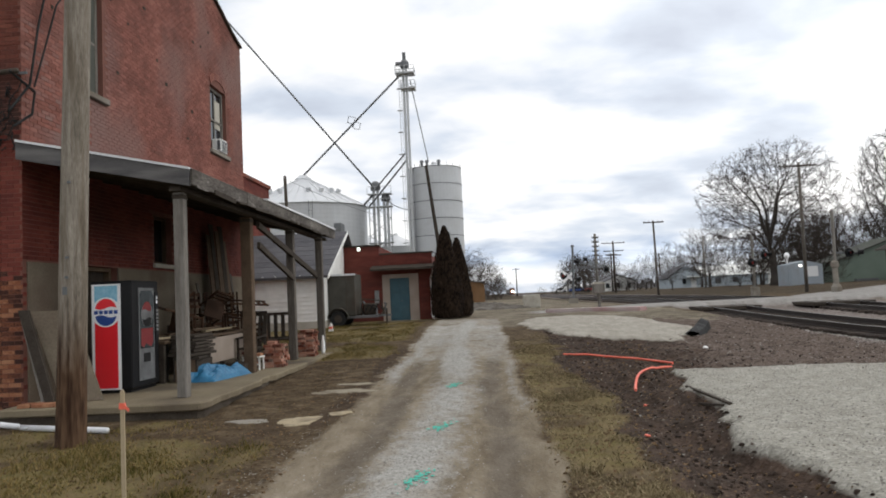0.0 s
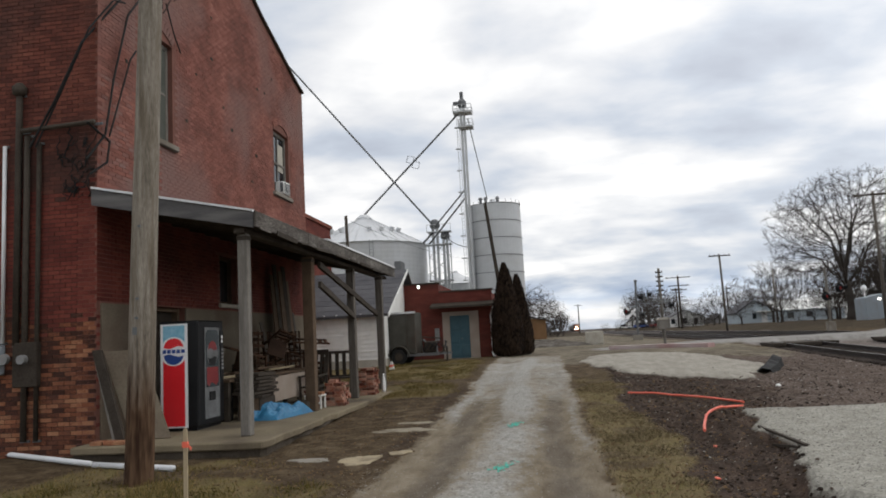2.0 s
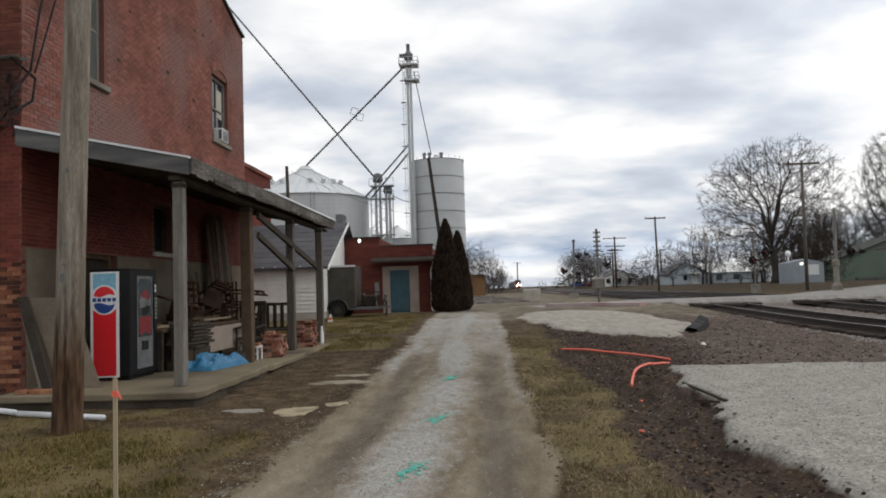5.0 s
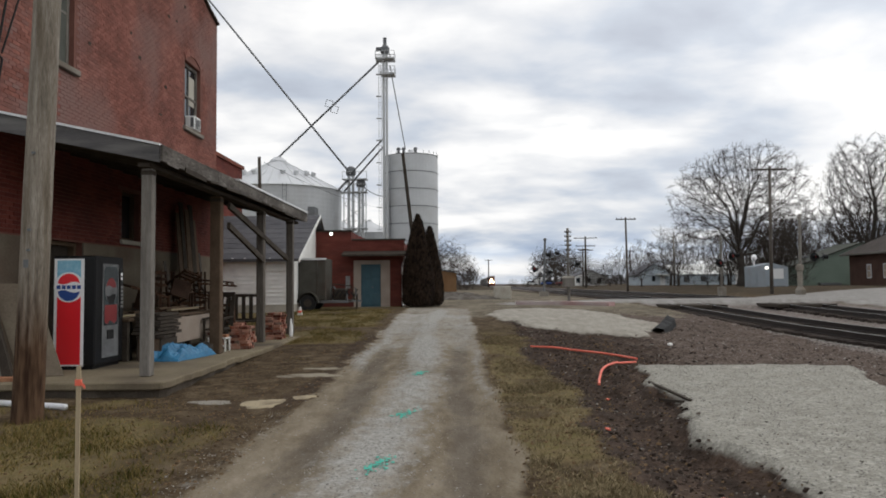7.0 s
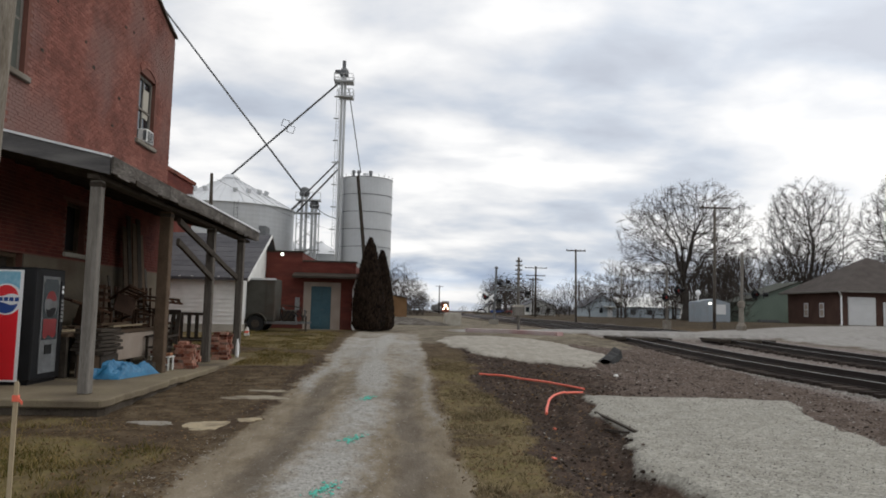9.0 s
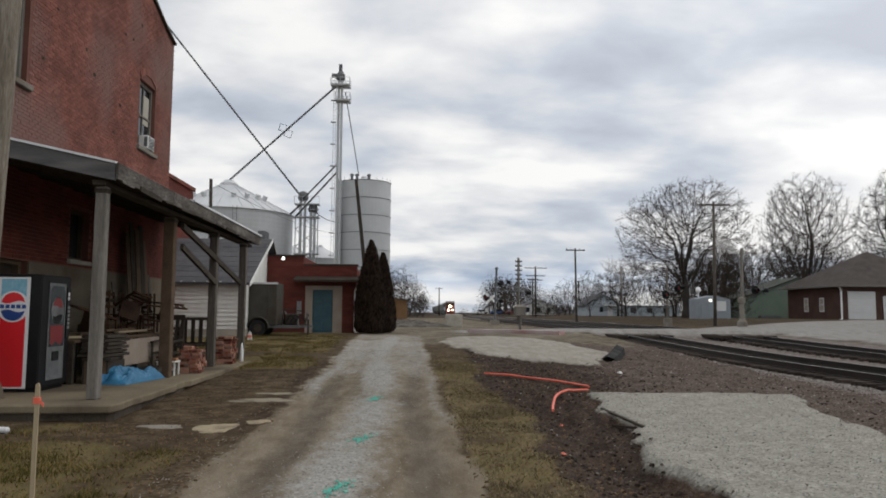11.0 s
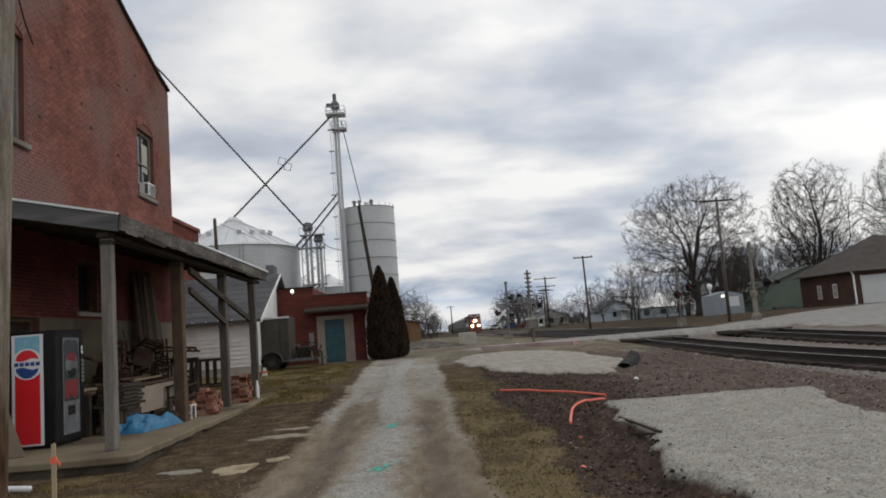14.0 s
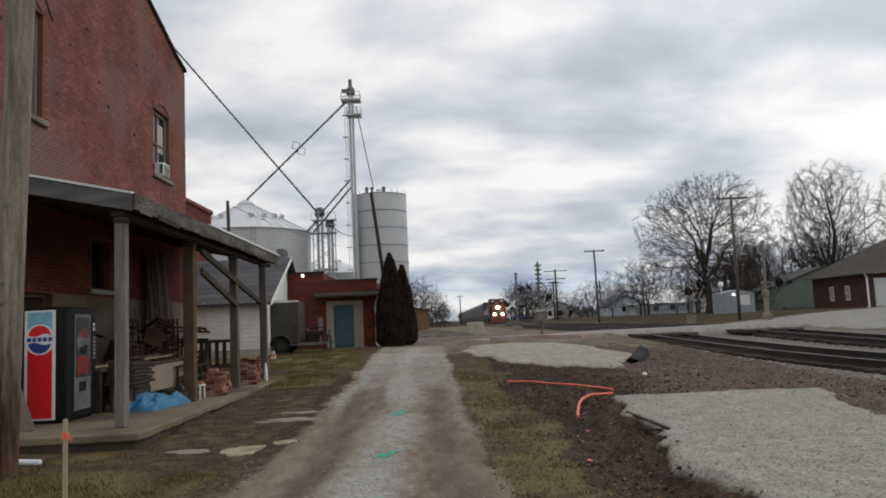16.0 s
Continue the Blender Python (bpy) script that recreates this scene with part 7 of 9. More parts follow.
def trailer():
    x0, x1, y = -7.2, -5.55, 32.0
    zb = gz(-6, 31.5)
    ob = thing("box_trailer", (-6.3, y, zb), "dark grey-green box trailer with a loaded front frame", "trailer")
    part("box_body", Geo().box(x0 - 1.2, x1, y - 0.8, y + 0.85, zb + 0.45, 2.82), M["trailer_dark"], ob, bevel=0.03)
    for k in range(4):
        xx = x0 - 1.0 + k * 0.75
        part("rib", Geo().box(xx, xx + 0.05, y - 0.825, y - 0.8, zb + 0.5, 2.76), M["trailer_dark"], ob)
    part("top_rail", Geo().box(x0 - 1.22, x1 + 0.03, y - 0.83, y - 0.801, 2.76, 2.84), M["flashing"], ob)
    part("chassis", Geo().box(x0 - 1.2, -4.6, y - 0.7, y - 0.6, zb + 0.33, zb + 0.45).box(x0 - 1.2, -4.6, y + 0.5, y + 0.6, zb + 0.33, zb + 0.45), M["steel_dark"], ob)
    for x, yy in ((-6.28, y - 0.92), (-6.28, y + 0.92)):
        w = part("wheel", Geo().tube((x, yy - 0.1, zb + 0.34), (x, yy + 0.1, zb + 0.34), 0.34, n=24), M["rubber"], ob, bevel=0.02)
        part("rim", Geo().tube((x, yy - 0.115, zb + 0.34), (x, yy + 0.115, zb + 0.34), 0.17, n=16), M["wood_dark"], w)
    arc = [(-6.28 + q * math.cos(math.pi * k / 10), zb + 0.36 + q * math.sin(math.pi * k / 10)) for q, ks in ((0.452, range(11)), (0.428, range(10, -1, -1))) for k in ks]
    g = Geo().prism(arc, "y", y - 1.08, y - 0.82)
    part("fender", g, M["trailer_dark"], ob)
    part("tongue", Geo().beam((-5.5, y - 0.6, zb + 0.4), (-4.1, y, zb + 0.4), 0.08, 0.1).beam((-5.5, y + 0.55, zb + 0.4), (-4.1, y, zb + 0.4), 0.08, 0.1), M["steel_dark"], ob)
    part("jack", Geo().tube((-4.3, y - 0.1, zb), (-4.3, y - 0.1, zb + 0.7), 0.04), M["wood_dark"], ob)
    part("engine_block", Geo().box(-5.3, -4.75, y - 0.35, y + 0.3, zb + 0.45, zb + 0.95), M["wood_dark"], ob, bevel=0.05)
    part("deck", Geo().box(-5.54, -4.45, y - 0.6, y + 0.6, zb + 0.43, zb + 0.449), M["wood_dark"], ob)
    part("roll_bar", Geo().path([(-5.4, y - 0.4, zb + 0.45), (-5.3, y - 0.4, zb + 1.15), (-4.5, y - 0.4, zb + 1.05), (-4.35, y - 0.4, zb + 0.45)], 0.03, 6), M["wood_dark"], ob)
    for k in range(7):
        q = random.Random(k)
        a, h = -5.35 + k * 0.17, q.uniform(0.25, 0.6)
        part("scrap_bar", Geo().beam((a, y - 0.5 + q.uniform(0, 0.6), zb + 0.45), (a + q.uniform(-0.3, 0.3), y - 0.4 + q.uniform(0, 0.5), zb + 0.45 + h), 0.05, 0.07), M["wood_dark" if k % 2 else "steel_dark"], ob)
    for k in range(3):
        part("hose", Geo().path([(-5.2 + k * 0.2, y - 0.5, zb + 0.6), (-5.0 + k * 0.2, y - 0.55, zb + 0.9), (-4.7 + k * 0.15, y - 0.5, zb + 0.65)], 0.03, 6), M["rubber"], ob)
    c = thing("marker_flag", (-6.1, 28.6, gz(-6.1, 28.6)), "small white and orange marker on the grass", "marker")
    z = gz(-6.1, 28.6)
    part("wedge", Geo().prism([(-6.2, z), (-6.0, z), (-6.07, z + 0.32), (-6.13, z + 0.32)], "y", 28.55, 28.65), M["white_paint"], c)
    part("band", Geo().box(-6.17, -6.03, 28.54, 28.66, z + 0.1, z + 0.18), M["orange"], c)


trailer()


# ---- trees ----
def tree_skeleton(height, wide, low, fork, limbs, seed, count, step, kill):
    """Nodes and parents of a bare tree whose shoots grow towards free room in a domed crown."""
    r = np.random.RandomState(seed)
    pos, par, chains = [np.zeros(3)], [-1], []
    k = max(2, int(fork * height / step))
    for i in range(1, k + 1):
        pos.append(np.array([0.03 * height * math.sin(i * 0.5) * 0.3, 0.0, fork * height * i / k]))
        par.append(i - 1)
    top = k
    for i in range(limbs):
        a = 2.39996 * i + r.uniform(-0.3, 0.3)
        lean = 0.08 + 1.05 * ((i + 0.5) / limbs) ** 0.95
        d = np.array([math.cos(a) * lean, math.sin(a) * lean, 1.0])
        at = max(1, top - int(0.35 * top * i / limbs))
        m = int((0.24 + 0.16 * r.uniform()) * height / step)
        for _ in range(m):
            d = d / np.linalg.norm(d)
            pos.append(pos[at] + d * step)
            par.append(at)
            at = len(pos) - 1
            d = d + r.normal(0, 0.05, 3) + np.array([0, 0, 0.035])
        chains.append(at)
    # free room: an uneven ellipsoid with a flattened crest
    pts = []
    while len(pts) < count:
        u, a, q = r.uniform(), r.uniform(0, 2 * math.pi), math.sqrt(r.uniform())
        span = 1 - ((u - 0.42) / 0.6) ** 2
        if span <= 0:
            continue
        rim = wide * math.sqrt(span) * (1 + 0.10 * math.sin(3 * a + seed) + 0.07 * math.sin(5 * a + 2 * seed + 6 * u))
        z = height * (low + (1 - low) * u * (1 + 0.05 * math.sin(2 * a + seed)))
        if r.uniform() < (rim / wide) ** 2:
            pts.append((rim * q * math.cos(a), rim * q * math.sin(a), z))
    A = np.array(pts)
    P = np.array(pos)
    D = np.linalg.norm(A[:, None] - P[None], axis=2)
    near, dist = D.argmin(1), D.min(1)
    grown = np.zeros(len(P), int)
    for _ in range(170):
        live = dist > kill
        if live.sum() < 5:
            break
        A, near, dist = A[live], near[live], dist[live]
        pull = np.zeros((len(pos), 3))
        np.add.at(pull, near, (A - np.array(pos)[near]) / dist[:, None])
        who = np.unique(near)
        who = who[grown[who] < 3]
        if not len(who):
            break
        fresh = []
        for w in who:
            d = pull[w] / (np.linalg.norm(pull[w]) + 1e-9)
            if par[w] >= 0:
                b = pos[w] - pos[par[w]]
                d = d + 0.9 * b / (np.linalg.norm(b) + 1e-9)
            d = d + r.normal(0, 0.08, 3)
            fresh.append(pos[w] + d / np.linalg.norm(d) * step)
            par.append(int(w))
        grown[who] += 1
        first = len(pos)
        pos += fresh
        grown = np.concatenate([grown, np.zeros(len(fresh), int)])
        D = np.linalg.norm(A[:, None] - np.array(fresh)[None], axis=2)
        m = D.min(1)
        better = m < dist
        near[better] = first + D.argmin(1)[better]
        dist = np.minimum(dist, m)
    return np.array(pos), par, top, r


def tree(name, x, y, height, wide, seed, label, low=0.3, fork=0.3, limbs=9, count=2600, step=0.42, kill=0.44, tip=0.0112, twigs=4, group="bare trees"):
    pos, par, top, r = tree_skeleton(height, wide, low, fork, limbs, seed, count, step, kill)
    n = len(pos)
    power = 1.95
    load, kids = np.zeros(n), [[] for _ in range(n)]
    for i in range(n - 1, -1, -1):
        if load[i] == 0:
            load[i] = tip ** power
        if par[i] >= 0:
            load[par[i]] += load[i]
            kids[par[i]].append(i)
    rad = load ** (1 / power)
    ob = thing(name, (0, 0, 0), label, "tree", group)
    chain = list(range(top + 1))
    foot = [rad[c] * (1 + 0.55 * math.exp(-pos[c][2] / 0.5)) for c in chain]
    part("trunk", Geo().taper([pos[c] - (0, 0, 0.3 if c == 0 else 0) for c in chain], foot, 12), M["bark"], ob, smooth=True)
    done = set(chain)
    heads = sorted((k for c in chain for k in kids[c] if k not in done), key=lambda k: -rad[k])
    for k in heads[:limbs]:
        run = [par[k], k]
        while kids[run[-1]]:
            nxt = max(kids[run[-1]], key=lambda q: rad[q])
            if rad[nxt] < 0.05:
                break
            run.append(nxt)
        done.update(run[1:])
        part("limb", Geo().taper([pos[c] for c in run], [min(rad[c], rad[k]) for c in run], 7), M["bark"], ob, smooth=True)
    g = Geo()
    for i in range(1, n):
        p, q = Vector(pos[par[i]]), Vector(pos[i])
        if i not in done:
            g.tube(p, q, min(rad[par[i]], rad[i] * 1.25), rad[i], 5 if rad[i] > 0.06 else 3, caps=False)
        if rad[i] < tip * 2.6:
            d = (q - p).normalized()
            for _ in range(twigs):
                e = (d + Vector(r.normal(0, 0.4, 3)) + Vector((0, 0, 0.1))).normalized()
                m = q + e * r.uniform(0.4, 0.8) * step * 1.6
                g.tube(q, m, tip * 0.75, tip * 0.55, 3, caps=False)
                for _ in range(2):
                    f = (e + Vector(r.normal(0, 0.32, 3))).normalized()
                    g.tube(m, m + f * r.uniform(0.3, 0.6) * step * 1.3, tip * 0.55, tip * 0.3, 3, caps=False)
    part("crown", g, M["twig"], ob, kind="stuff")
    ob.location = (x, y, gz(x, y) - 0.05)
    return ob


tree("bare_maple", 28.5, 73.0, 13.9, 6.4, 4, "broad bare maple with a fan of dense branches", 0.30, 0.27, 13)
tree("bare_maple", 47.5, 84.0, 16.7, 5.2, 9, "tall bare maple rising behind the brown house", 0.24, 0.18, 11, 3000, tip=0.0125)
tree("bare_maple", 61.6, 85.0, 18.2, 6.4, 15, "tall bare maple rising behind the brown house", 0.26, 0.22, 12, 3000, tip=0.0125)
tree("bare_maple", 74.0, 90.0, 18.0, 6.6, 18, "tall bare maple beyond the brown house", 0.26, 0.22, 12, 3000, tip=0.0125)
B1 = tree("bare_small_tree", 40.5, 92.0, 10.0, 3.7, 21, "small bare tree behind low buildings", 0.22, 0.2, 7, 420, 0.42, 0.5, 0.012, 3)
B2 = tree("bare_small_tree", 33.0, 112.0, 9.0, 3.6, 22, "small bare tree behind low buildings", 0.2, 0.16, 7, 420, 0.42, 0.5, 0.012, 3)
rnd = random.Random(77)
SPOTS = [(33.5, 89, 0.75), (36.5, 91, 0.8), (39.0, 90, 0.9), (42.5, 92, 0.95), (46, 95, 1.0), (50, 93, 1.0), (54, 96, 1.1), (58, 99, 1.1), (31.5, 86, 0.6), (24.5, 96, 0.6), (66, 100, 1.1), (35.5, 95, 1.0), (38, 105, 0.8), (44, 100, 1.0), (30, 98, 0.75), (29, 190, 1.0), (33, 195, 0.9), (27, 210, 1.0), (34, 150, 0.8), (41, 140, 0.9),
         (52, 120, 1.0), (30, 230, 1.2), (33, 240, 1.2), (31, 270, 1.4), (36, 260, 1.3), (60, 130, 1.1), (70, 120, 1.0), (80, 110, 1.2), (38, 300, 1.6), (42, 280, 1.5), (35, 200, 1.0), (46, 180, 1.1), (55, 170, 1.2),
         (-4.0, 135, 1.0), (-1.5, 150, 1.1), (1.0, 165, 1.0), (-6.5, 140, 1.2), (-3, 190, 1.2), (2.5, 210, 1.0), (4.5, 240, 1.0), (-10, 170, 1.3), (6.5, 330, 1.1), (-1, 240, 1.5), (10, 420, 1.5), (40, 330, 1.8), (48, 300, 1.8)]
for k, (x, y, s) in enumerate(SPOTS):
    o = copy_thing((B1, B2)[k % 2], pose(x, y, gz(x, y) - 0.05, 0, 0, rnd.uniform(0, 360)))
    s *= rnd.uniform(0.85, 1.1)
    o.scale = tuple(v * s for v in o.scale)

# brown thickets between and behind the low buildings
B3 = tree("brush_thicket", 30.6, 75.5, 4.6, 2.6, 41, "dense brown leafless thicket behind low buildings", 0.06, 0.06, 9, 420, 0.3, 0.36, 0.008, 3, "brown thickets")
THICKETS = [(33.4, 74.5, 1.15), (31.9, 77.0, 1.25), (35.0, 78.5, 1.3), (36.6, 84.0, 1.5), (39.5, 84.5, 1.7), (42.5, 85.0, 1.8), (45.6, 85.0, 1.7), (48.5, 86.0, 1.8), (29.0, 84.0, 0.95), (26.8, 88.0, 0.8),
            (21.2, 118.0, 0.5), (23.4, 121.0, 0.95), (25.2, 119.0, 0.8), (29.5, 150.0, 1.2), (33.5, 152.0, 1.3), (19.5, 150.0, 0.6), (22.0, 155.0, 0.7), (36.5, 142.0, 1.2), (15.0, 190.0, 0.6), (20.0, 200.0, 0.8), (24.0, 205.0, 0.9), (2.0, 130.0, 0.8), (0.0, 118.0, 0.7), (3.5, 150.0, 0.9), (28.0, 175.0, 1.4), (40.0, 145.0, 1.3), (44.0, 150.0, 1.4)]
for k, (x, y, s) in enumerate(THICKETS):
    o = copy_thing(B3, pose(x, y, gz(x, y) - 0.05, 0, 0, rnd.uniform(0, 360)))
    s *= rnd.uniform(0.85, 1.1)
    o.scale = tuple(v * s for v in o.scale)


def far_woods():
    """Far woods along the horizon: one mass of thin upright twigs."""
    r = random.Random(31)
    g = Geo()
    for k in range(5200):
        side = r.random()
        x, y = (r.uniform(-700, 30), r.uniform(520, 760)) if side < 0.45 else (r.uniform(75, 900), r.uniform(420, 700))
        if abs(x - (16 + y * LEAN)) < 22:
            continue
        h = r.uniform(3, 8) * (0.7 + 0.6 * math.sin(x * 0.03) ** 2)
        w = r.uniform(0.5, 1.6)
        z = 0.9
        k0 = len(g.v)
        g.v += [(x - w, y, z), (x + w, y + 0.5, z), (x + w * 0.5, y, z + h * 0.8), (x, y + 0.4, z + h), (x - w * 0.7, y, z + h * 0.75)]
        g.f += [(k0, k0 + 1, k0 + 2, k0 + 3, k0 + 4)]
    solid("far_woods", g, M["far_woods"], "far line of bare winter woods", "woods", kind="stuff")


far_woods()


# ---- poles along the line ----
def line_pole(x, y, top, arms, label, r=0.15, mat="wood_dark", lean=0.0):
    z = gz(x, y)
    ob = thing("line_pole", (x, y, z), label, "utility pole", "line poles")
    part("shaft", Geo().tube((x, y, z - 0.2), (x + lean, y, top), r, r * 0.75, 10), M[mat], ob, smooth=True)
    for dz, half in arms:
        a = part("crossarm", Geo().beam((x + lean - half, y - 0.1, top - dz), (x + lean + half, y - 0.1, top - dz), 0.1, 0.12), M["wood_dark"], ob)
        for s in (-0.9, -0.45, 0.45, 0.9):
            part("insulator", Geo().lathe((x + lean + s * half, y - 0.1, top - dz + 0.06), [(0.03, 0), (0.05, 0.06), (0.03, 0.14)], 8), M["grey_panel"], a)
    return ob


line_pole(21.6, 50.0, 9.6, [(0.25, 1.15)], "tall weathered wooden utility pole with one crossarm", 0.12, "wood_mid", 0.1)
line_pole(18.9, 80.0, 8.85, [(0.2, 1.1)], "wooden utility pole with one crossarm by the tracks", 0.13, "wood_mid", -0.1)
line_pole(13.97, 90.0, 8.5, [(0.5 + 0.55 * k, 0.42) for k in range(8)], "old telegraph pole with many short crossarms", 0.2, "wood_grey")
line_pole(21.5, 120.0, 9.4, [(0.3, 1.9), (1.6, 1.6), (2.3, 1.2)], "wooden utility pole with several crossarms", 0.18, "wood_dark")
line_pole(27.0, 90.0, 7.6, [], "plain wooden utility pole beyond the street", 0.13, "wood_grey")
line_pole(36.0, 150.0, 8.5, [(0.3, 1.0)], "far wooden utility pole with one crossarm", 0.15)
line_pole(26.0, 190.0, 8.5, [(0.3, 1.2), (1.0, 1.2)], "far wooden utility pole with crossarms", 0.17)
line_pole(10.5, 230.0, 9.5, [(0.3, 1.2)], "far wooden utility pole beside the railway", 0.2)
line_pole(-12.0, 45.0, 9.75, [], "plain wooden pole behind the store", 0.13, "wood_dark", -0.2)
line_pole(22.8, 130.0, 8.0, [(0.3, 1.0), (0.9, 1.0)], "far wooden utility pole with crossarms", 0.15)
pts = []
for k in range(9):
    p = Vector((-11.9, 45, 9.4)).lerp(Vector((-9.6, 97, 12.0)), k / 8)
    p.z -= 2.0 * (k / 8) * (1 - k / 8)
    pts.append(p)
solid("overhead_wire", Geo().path(pts, 0.012, 4), M["cable"], "thin overhead wire from the pole behind the store", "wire", at=(-11.9, 45, 9.4))


# ---- crossing signals ----
def flasher(ob, x, y, z, face, lit):
    """A round black target with a hood and a red lens; face is its direction in degrees."""
    d = Vector((math.sin(radians(face)), -math.cos(radians(face)), 0))
    c = Vector((x, y, z))
    t = part("target", Geo().tube(c - d * 0.02, c + d * 0.02, 0.30, n=20), M["black"], ob, "round black signal target")
    part("hood", Geo().tube(c + d * 0.02, c + d * 0.28, 0.15, 0.14, 14, caps=False), M["black"], t)
    part("lens", Geo().tube(c + d * 0.021, c + d * 0.05, 0.12, n=14), M["red_lens"] if lit else M["dark_red"], t)


def crossbuck(ob, x, y, z, face):
    e = Vector((math.cos(radians(face)), math.sin(radians(face)), 0))
    for s in (1, -1):
        a = Vector((x, y, z)) - e * 0.5 - Vector((0, 0, 0.4 * s))
        b = Vector((x, y, z)) + e * 0.5 + Vector((0, 0, 0.4 * s))
        part("crossbuck_blade", Geo().beam(a, b, 0.03, 0.2), M["white"], ob)


def signals():
    x, y = 7.3, 60.0
    z = gz(x, y)
    ob = thing("crossing_signal", (x, y, z), "railway crossing signal mast with black flasher targets", "crossing signal", "crossing signals")
    part("mast", Geo().tube((x, y, z), (x + 0.15, y, 5.25), 0.09, n=10), M["steel_dark"], ob)
    part("bell", Geo().lathe((x + 0.15, y, 5.2), [(0.05, 0), (0.16, 0.05), (0.14, 0.15), (0.03, 0.22)], 12), M["steel_dark"], ob)
    part("cantilever", Geo().beam((x + 0.1, y, 4.0), (x + 2.8, y, 3.55), 0.08, 0.1).beam((x + 0.1, y, 3.5), (x + 2.8, y, 3.45), 0.08, 0.1), M["steel_dark"], ob)
    crossbuck(ob, x - 0.3, y - 0.12, 2.8, 20)
    flasher(ob, x + 0.5, y - 0.2, 4.0, -75, False)
    flasher(ob, x + 1.0, y - 0.15, 4.15, 75, False)
    flasher(ob, x + 2.7, y - 0.15, 3.25, 55, False)
    flasher(ob, x - 0.7, y - 0.1, 2.9, -30, True)
    flasher(ob, x + 0.35, y - 0.1, 2.6, 70, False)
    part("base", Geo().box(x - 0.35, x + 0.35, y - 0.35, y + 0.35, z - 0.1, z + 0.4), M["concrete"], ob)
    x, y = 18.95, 52.0
    z = gz(x, y)
    ob = thing("crossing_signal", (x, y, z), "railway crossing signal with red flashers beyond the tracks", "crossing signal", "crossing signals")
    part("mast", Geo().tube((x, y, z), (x, y, 4.9), 0.09, n=10), M["wood_grey"], ob)
    part("base", Geo().box(x - 0.24, x + 0.24, y - 0.24, y + 0.24, z - 0.1, z + 0.6), M["concrete"], ob, bevel=0.03)
    part("crossarm", Geo().beam((x - 0.2, y - 0.1, 3.0), (x + 1.0, y - 0.1, 3.5), 0.06, 0.06), M["steel_dark"], ob)
    flasher(ob, x - 0.15, y - 0.12, 3.0, 10, True)
    flasher(ob, x + 0.75, y - 0.12, 3.5, 10, True)
    flasher(ob, x + 1.05, y + 0.1, 3.55, 60, True)
    x, y = 22.6, 48.0
    z = gz(x, y)
    ob = thing("crossing_signal", (x, y, z), "grey railway signal mast with a pale base", "crossing signal", "crossing signals")
    part("mast", Geo().tube((x, y, z), (x + 0.1, y, 6.1), 0.1, n=10), M["wood_grey"], ob)
    part("base", Geo().lathe((x, y, z - 0.1), [(0.32, 0), (0.32, 0.4), (0.17, 0.6), (0.16, 1.6), (0.24, 1.7), (0.24, 2.0), (0.1, 2.1)], 12), M["concrete"], ob)
    part("arm", Geo().beam((x, y, 3.3), (x + 1.5, y, 3.2), 0.08, 0.1), M["steel_dark"], ob)
    flasher(ob, x + 0.9, y - 0.12, 3.25, 15, True)
    flasher(ob, x + 1.5, y - 0.12, 3.25, 60, True)
    # line-side box on a post
    x, y = 6.12, 39.2
    z = gz(x, y)
    ob = thing("control_box", (x, y, z), "weathered grey control box on a short post", "control box")
    part("post", Geo().tube((x, y, z - 0.1), (x, y, z + 0.8), 0.08, n=10), M["wood_grey"], ob)
    part("box", Geo().box(x - 0.31, x + 0.31, y - 0.2, y + 0.2, z + 0.8, z + 1.28), M["wood_grey"], ob, bevel=0.02)
    part("lid", Geo().prism([(x - 0.36, z + 1.281), (x + 0.36, z + 1.281), (x + 0.2, z + 1.4), (x - 0.2, z + 1.4)], "y", y - 0.24, y + 0.24), M["concrete_pale"], ob)
    # concrete block
    x, y = 3.3, 50.5
    z = gz(x, y)
    ob = thing("utility_cabinet", (x, y, z), "pale grey weathered metal utility cabinet by the tracks", "cabinet")
    part("case", Geo().box(x - 0.6, x + 0.55, y - 0.4, y + 0.4, z - 0.05, z + 0.88), M["concrete_pale"], ob, bevel=0.03)
    part("door", Geo().box(x - 0.55, x - 0.04, y - 0.425, y - 0.4, z + 0.06, z + 0.8), M["concrete_pale"], ob)
    part("door", Geo().box(x - 0.01, x + 0.5, y - 0.425, y - 0.4, z + 0.06, z + 0.8), M["concrete_pale"], ob)
    # rubble and kerbs at the crossing
    r = random.Random(9)
    for k in range(12):
        a, b, q = 4.7 + r.uniform(-0.5, 0.6), 37.9 + r.uniform(-0.5, 0.8), r.uniform(0.12, 0.26)
        z = gz(a, b)
        g = Geo()
        ring0 = [(a + q * r.uniform(0.7, 1.3) * math.cos(i * 1.047), b + q * r.uniform(0.7, 1.3) * math.sin(i * 1.047)) for i in range(6)]
        g.v += [(u, v, z - 0.05) for u, v in ring0] + [(a + (u - a) * 0.6, b + (v - b) * 0.6, z + q * r.uniform(0.3, 0.7)) for u, v in ring0]
        g.f += [(i, (i + 1) % 6, 6 + (i + 1) % 6, 6 + i) for i in range(6)] + [tuple(range(6, 12))]
        solid("rubble_lump", g, M["concrete_pale" if k % 3 else "white_paint"], "whitish broken rubble lump beside the road", "rubble", at=(a, b, z), group="rubble lumps")
    g = Geo()
    run = [(3.2, 36.85), (4.2, 36.15), (5.2, 35.4), (6.2, 34.5), (7.2, 33.55)]
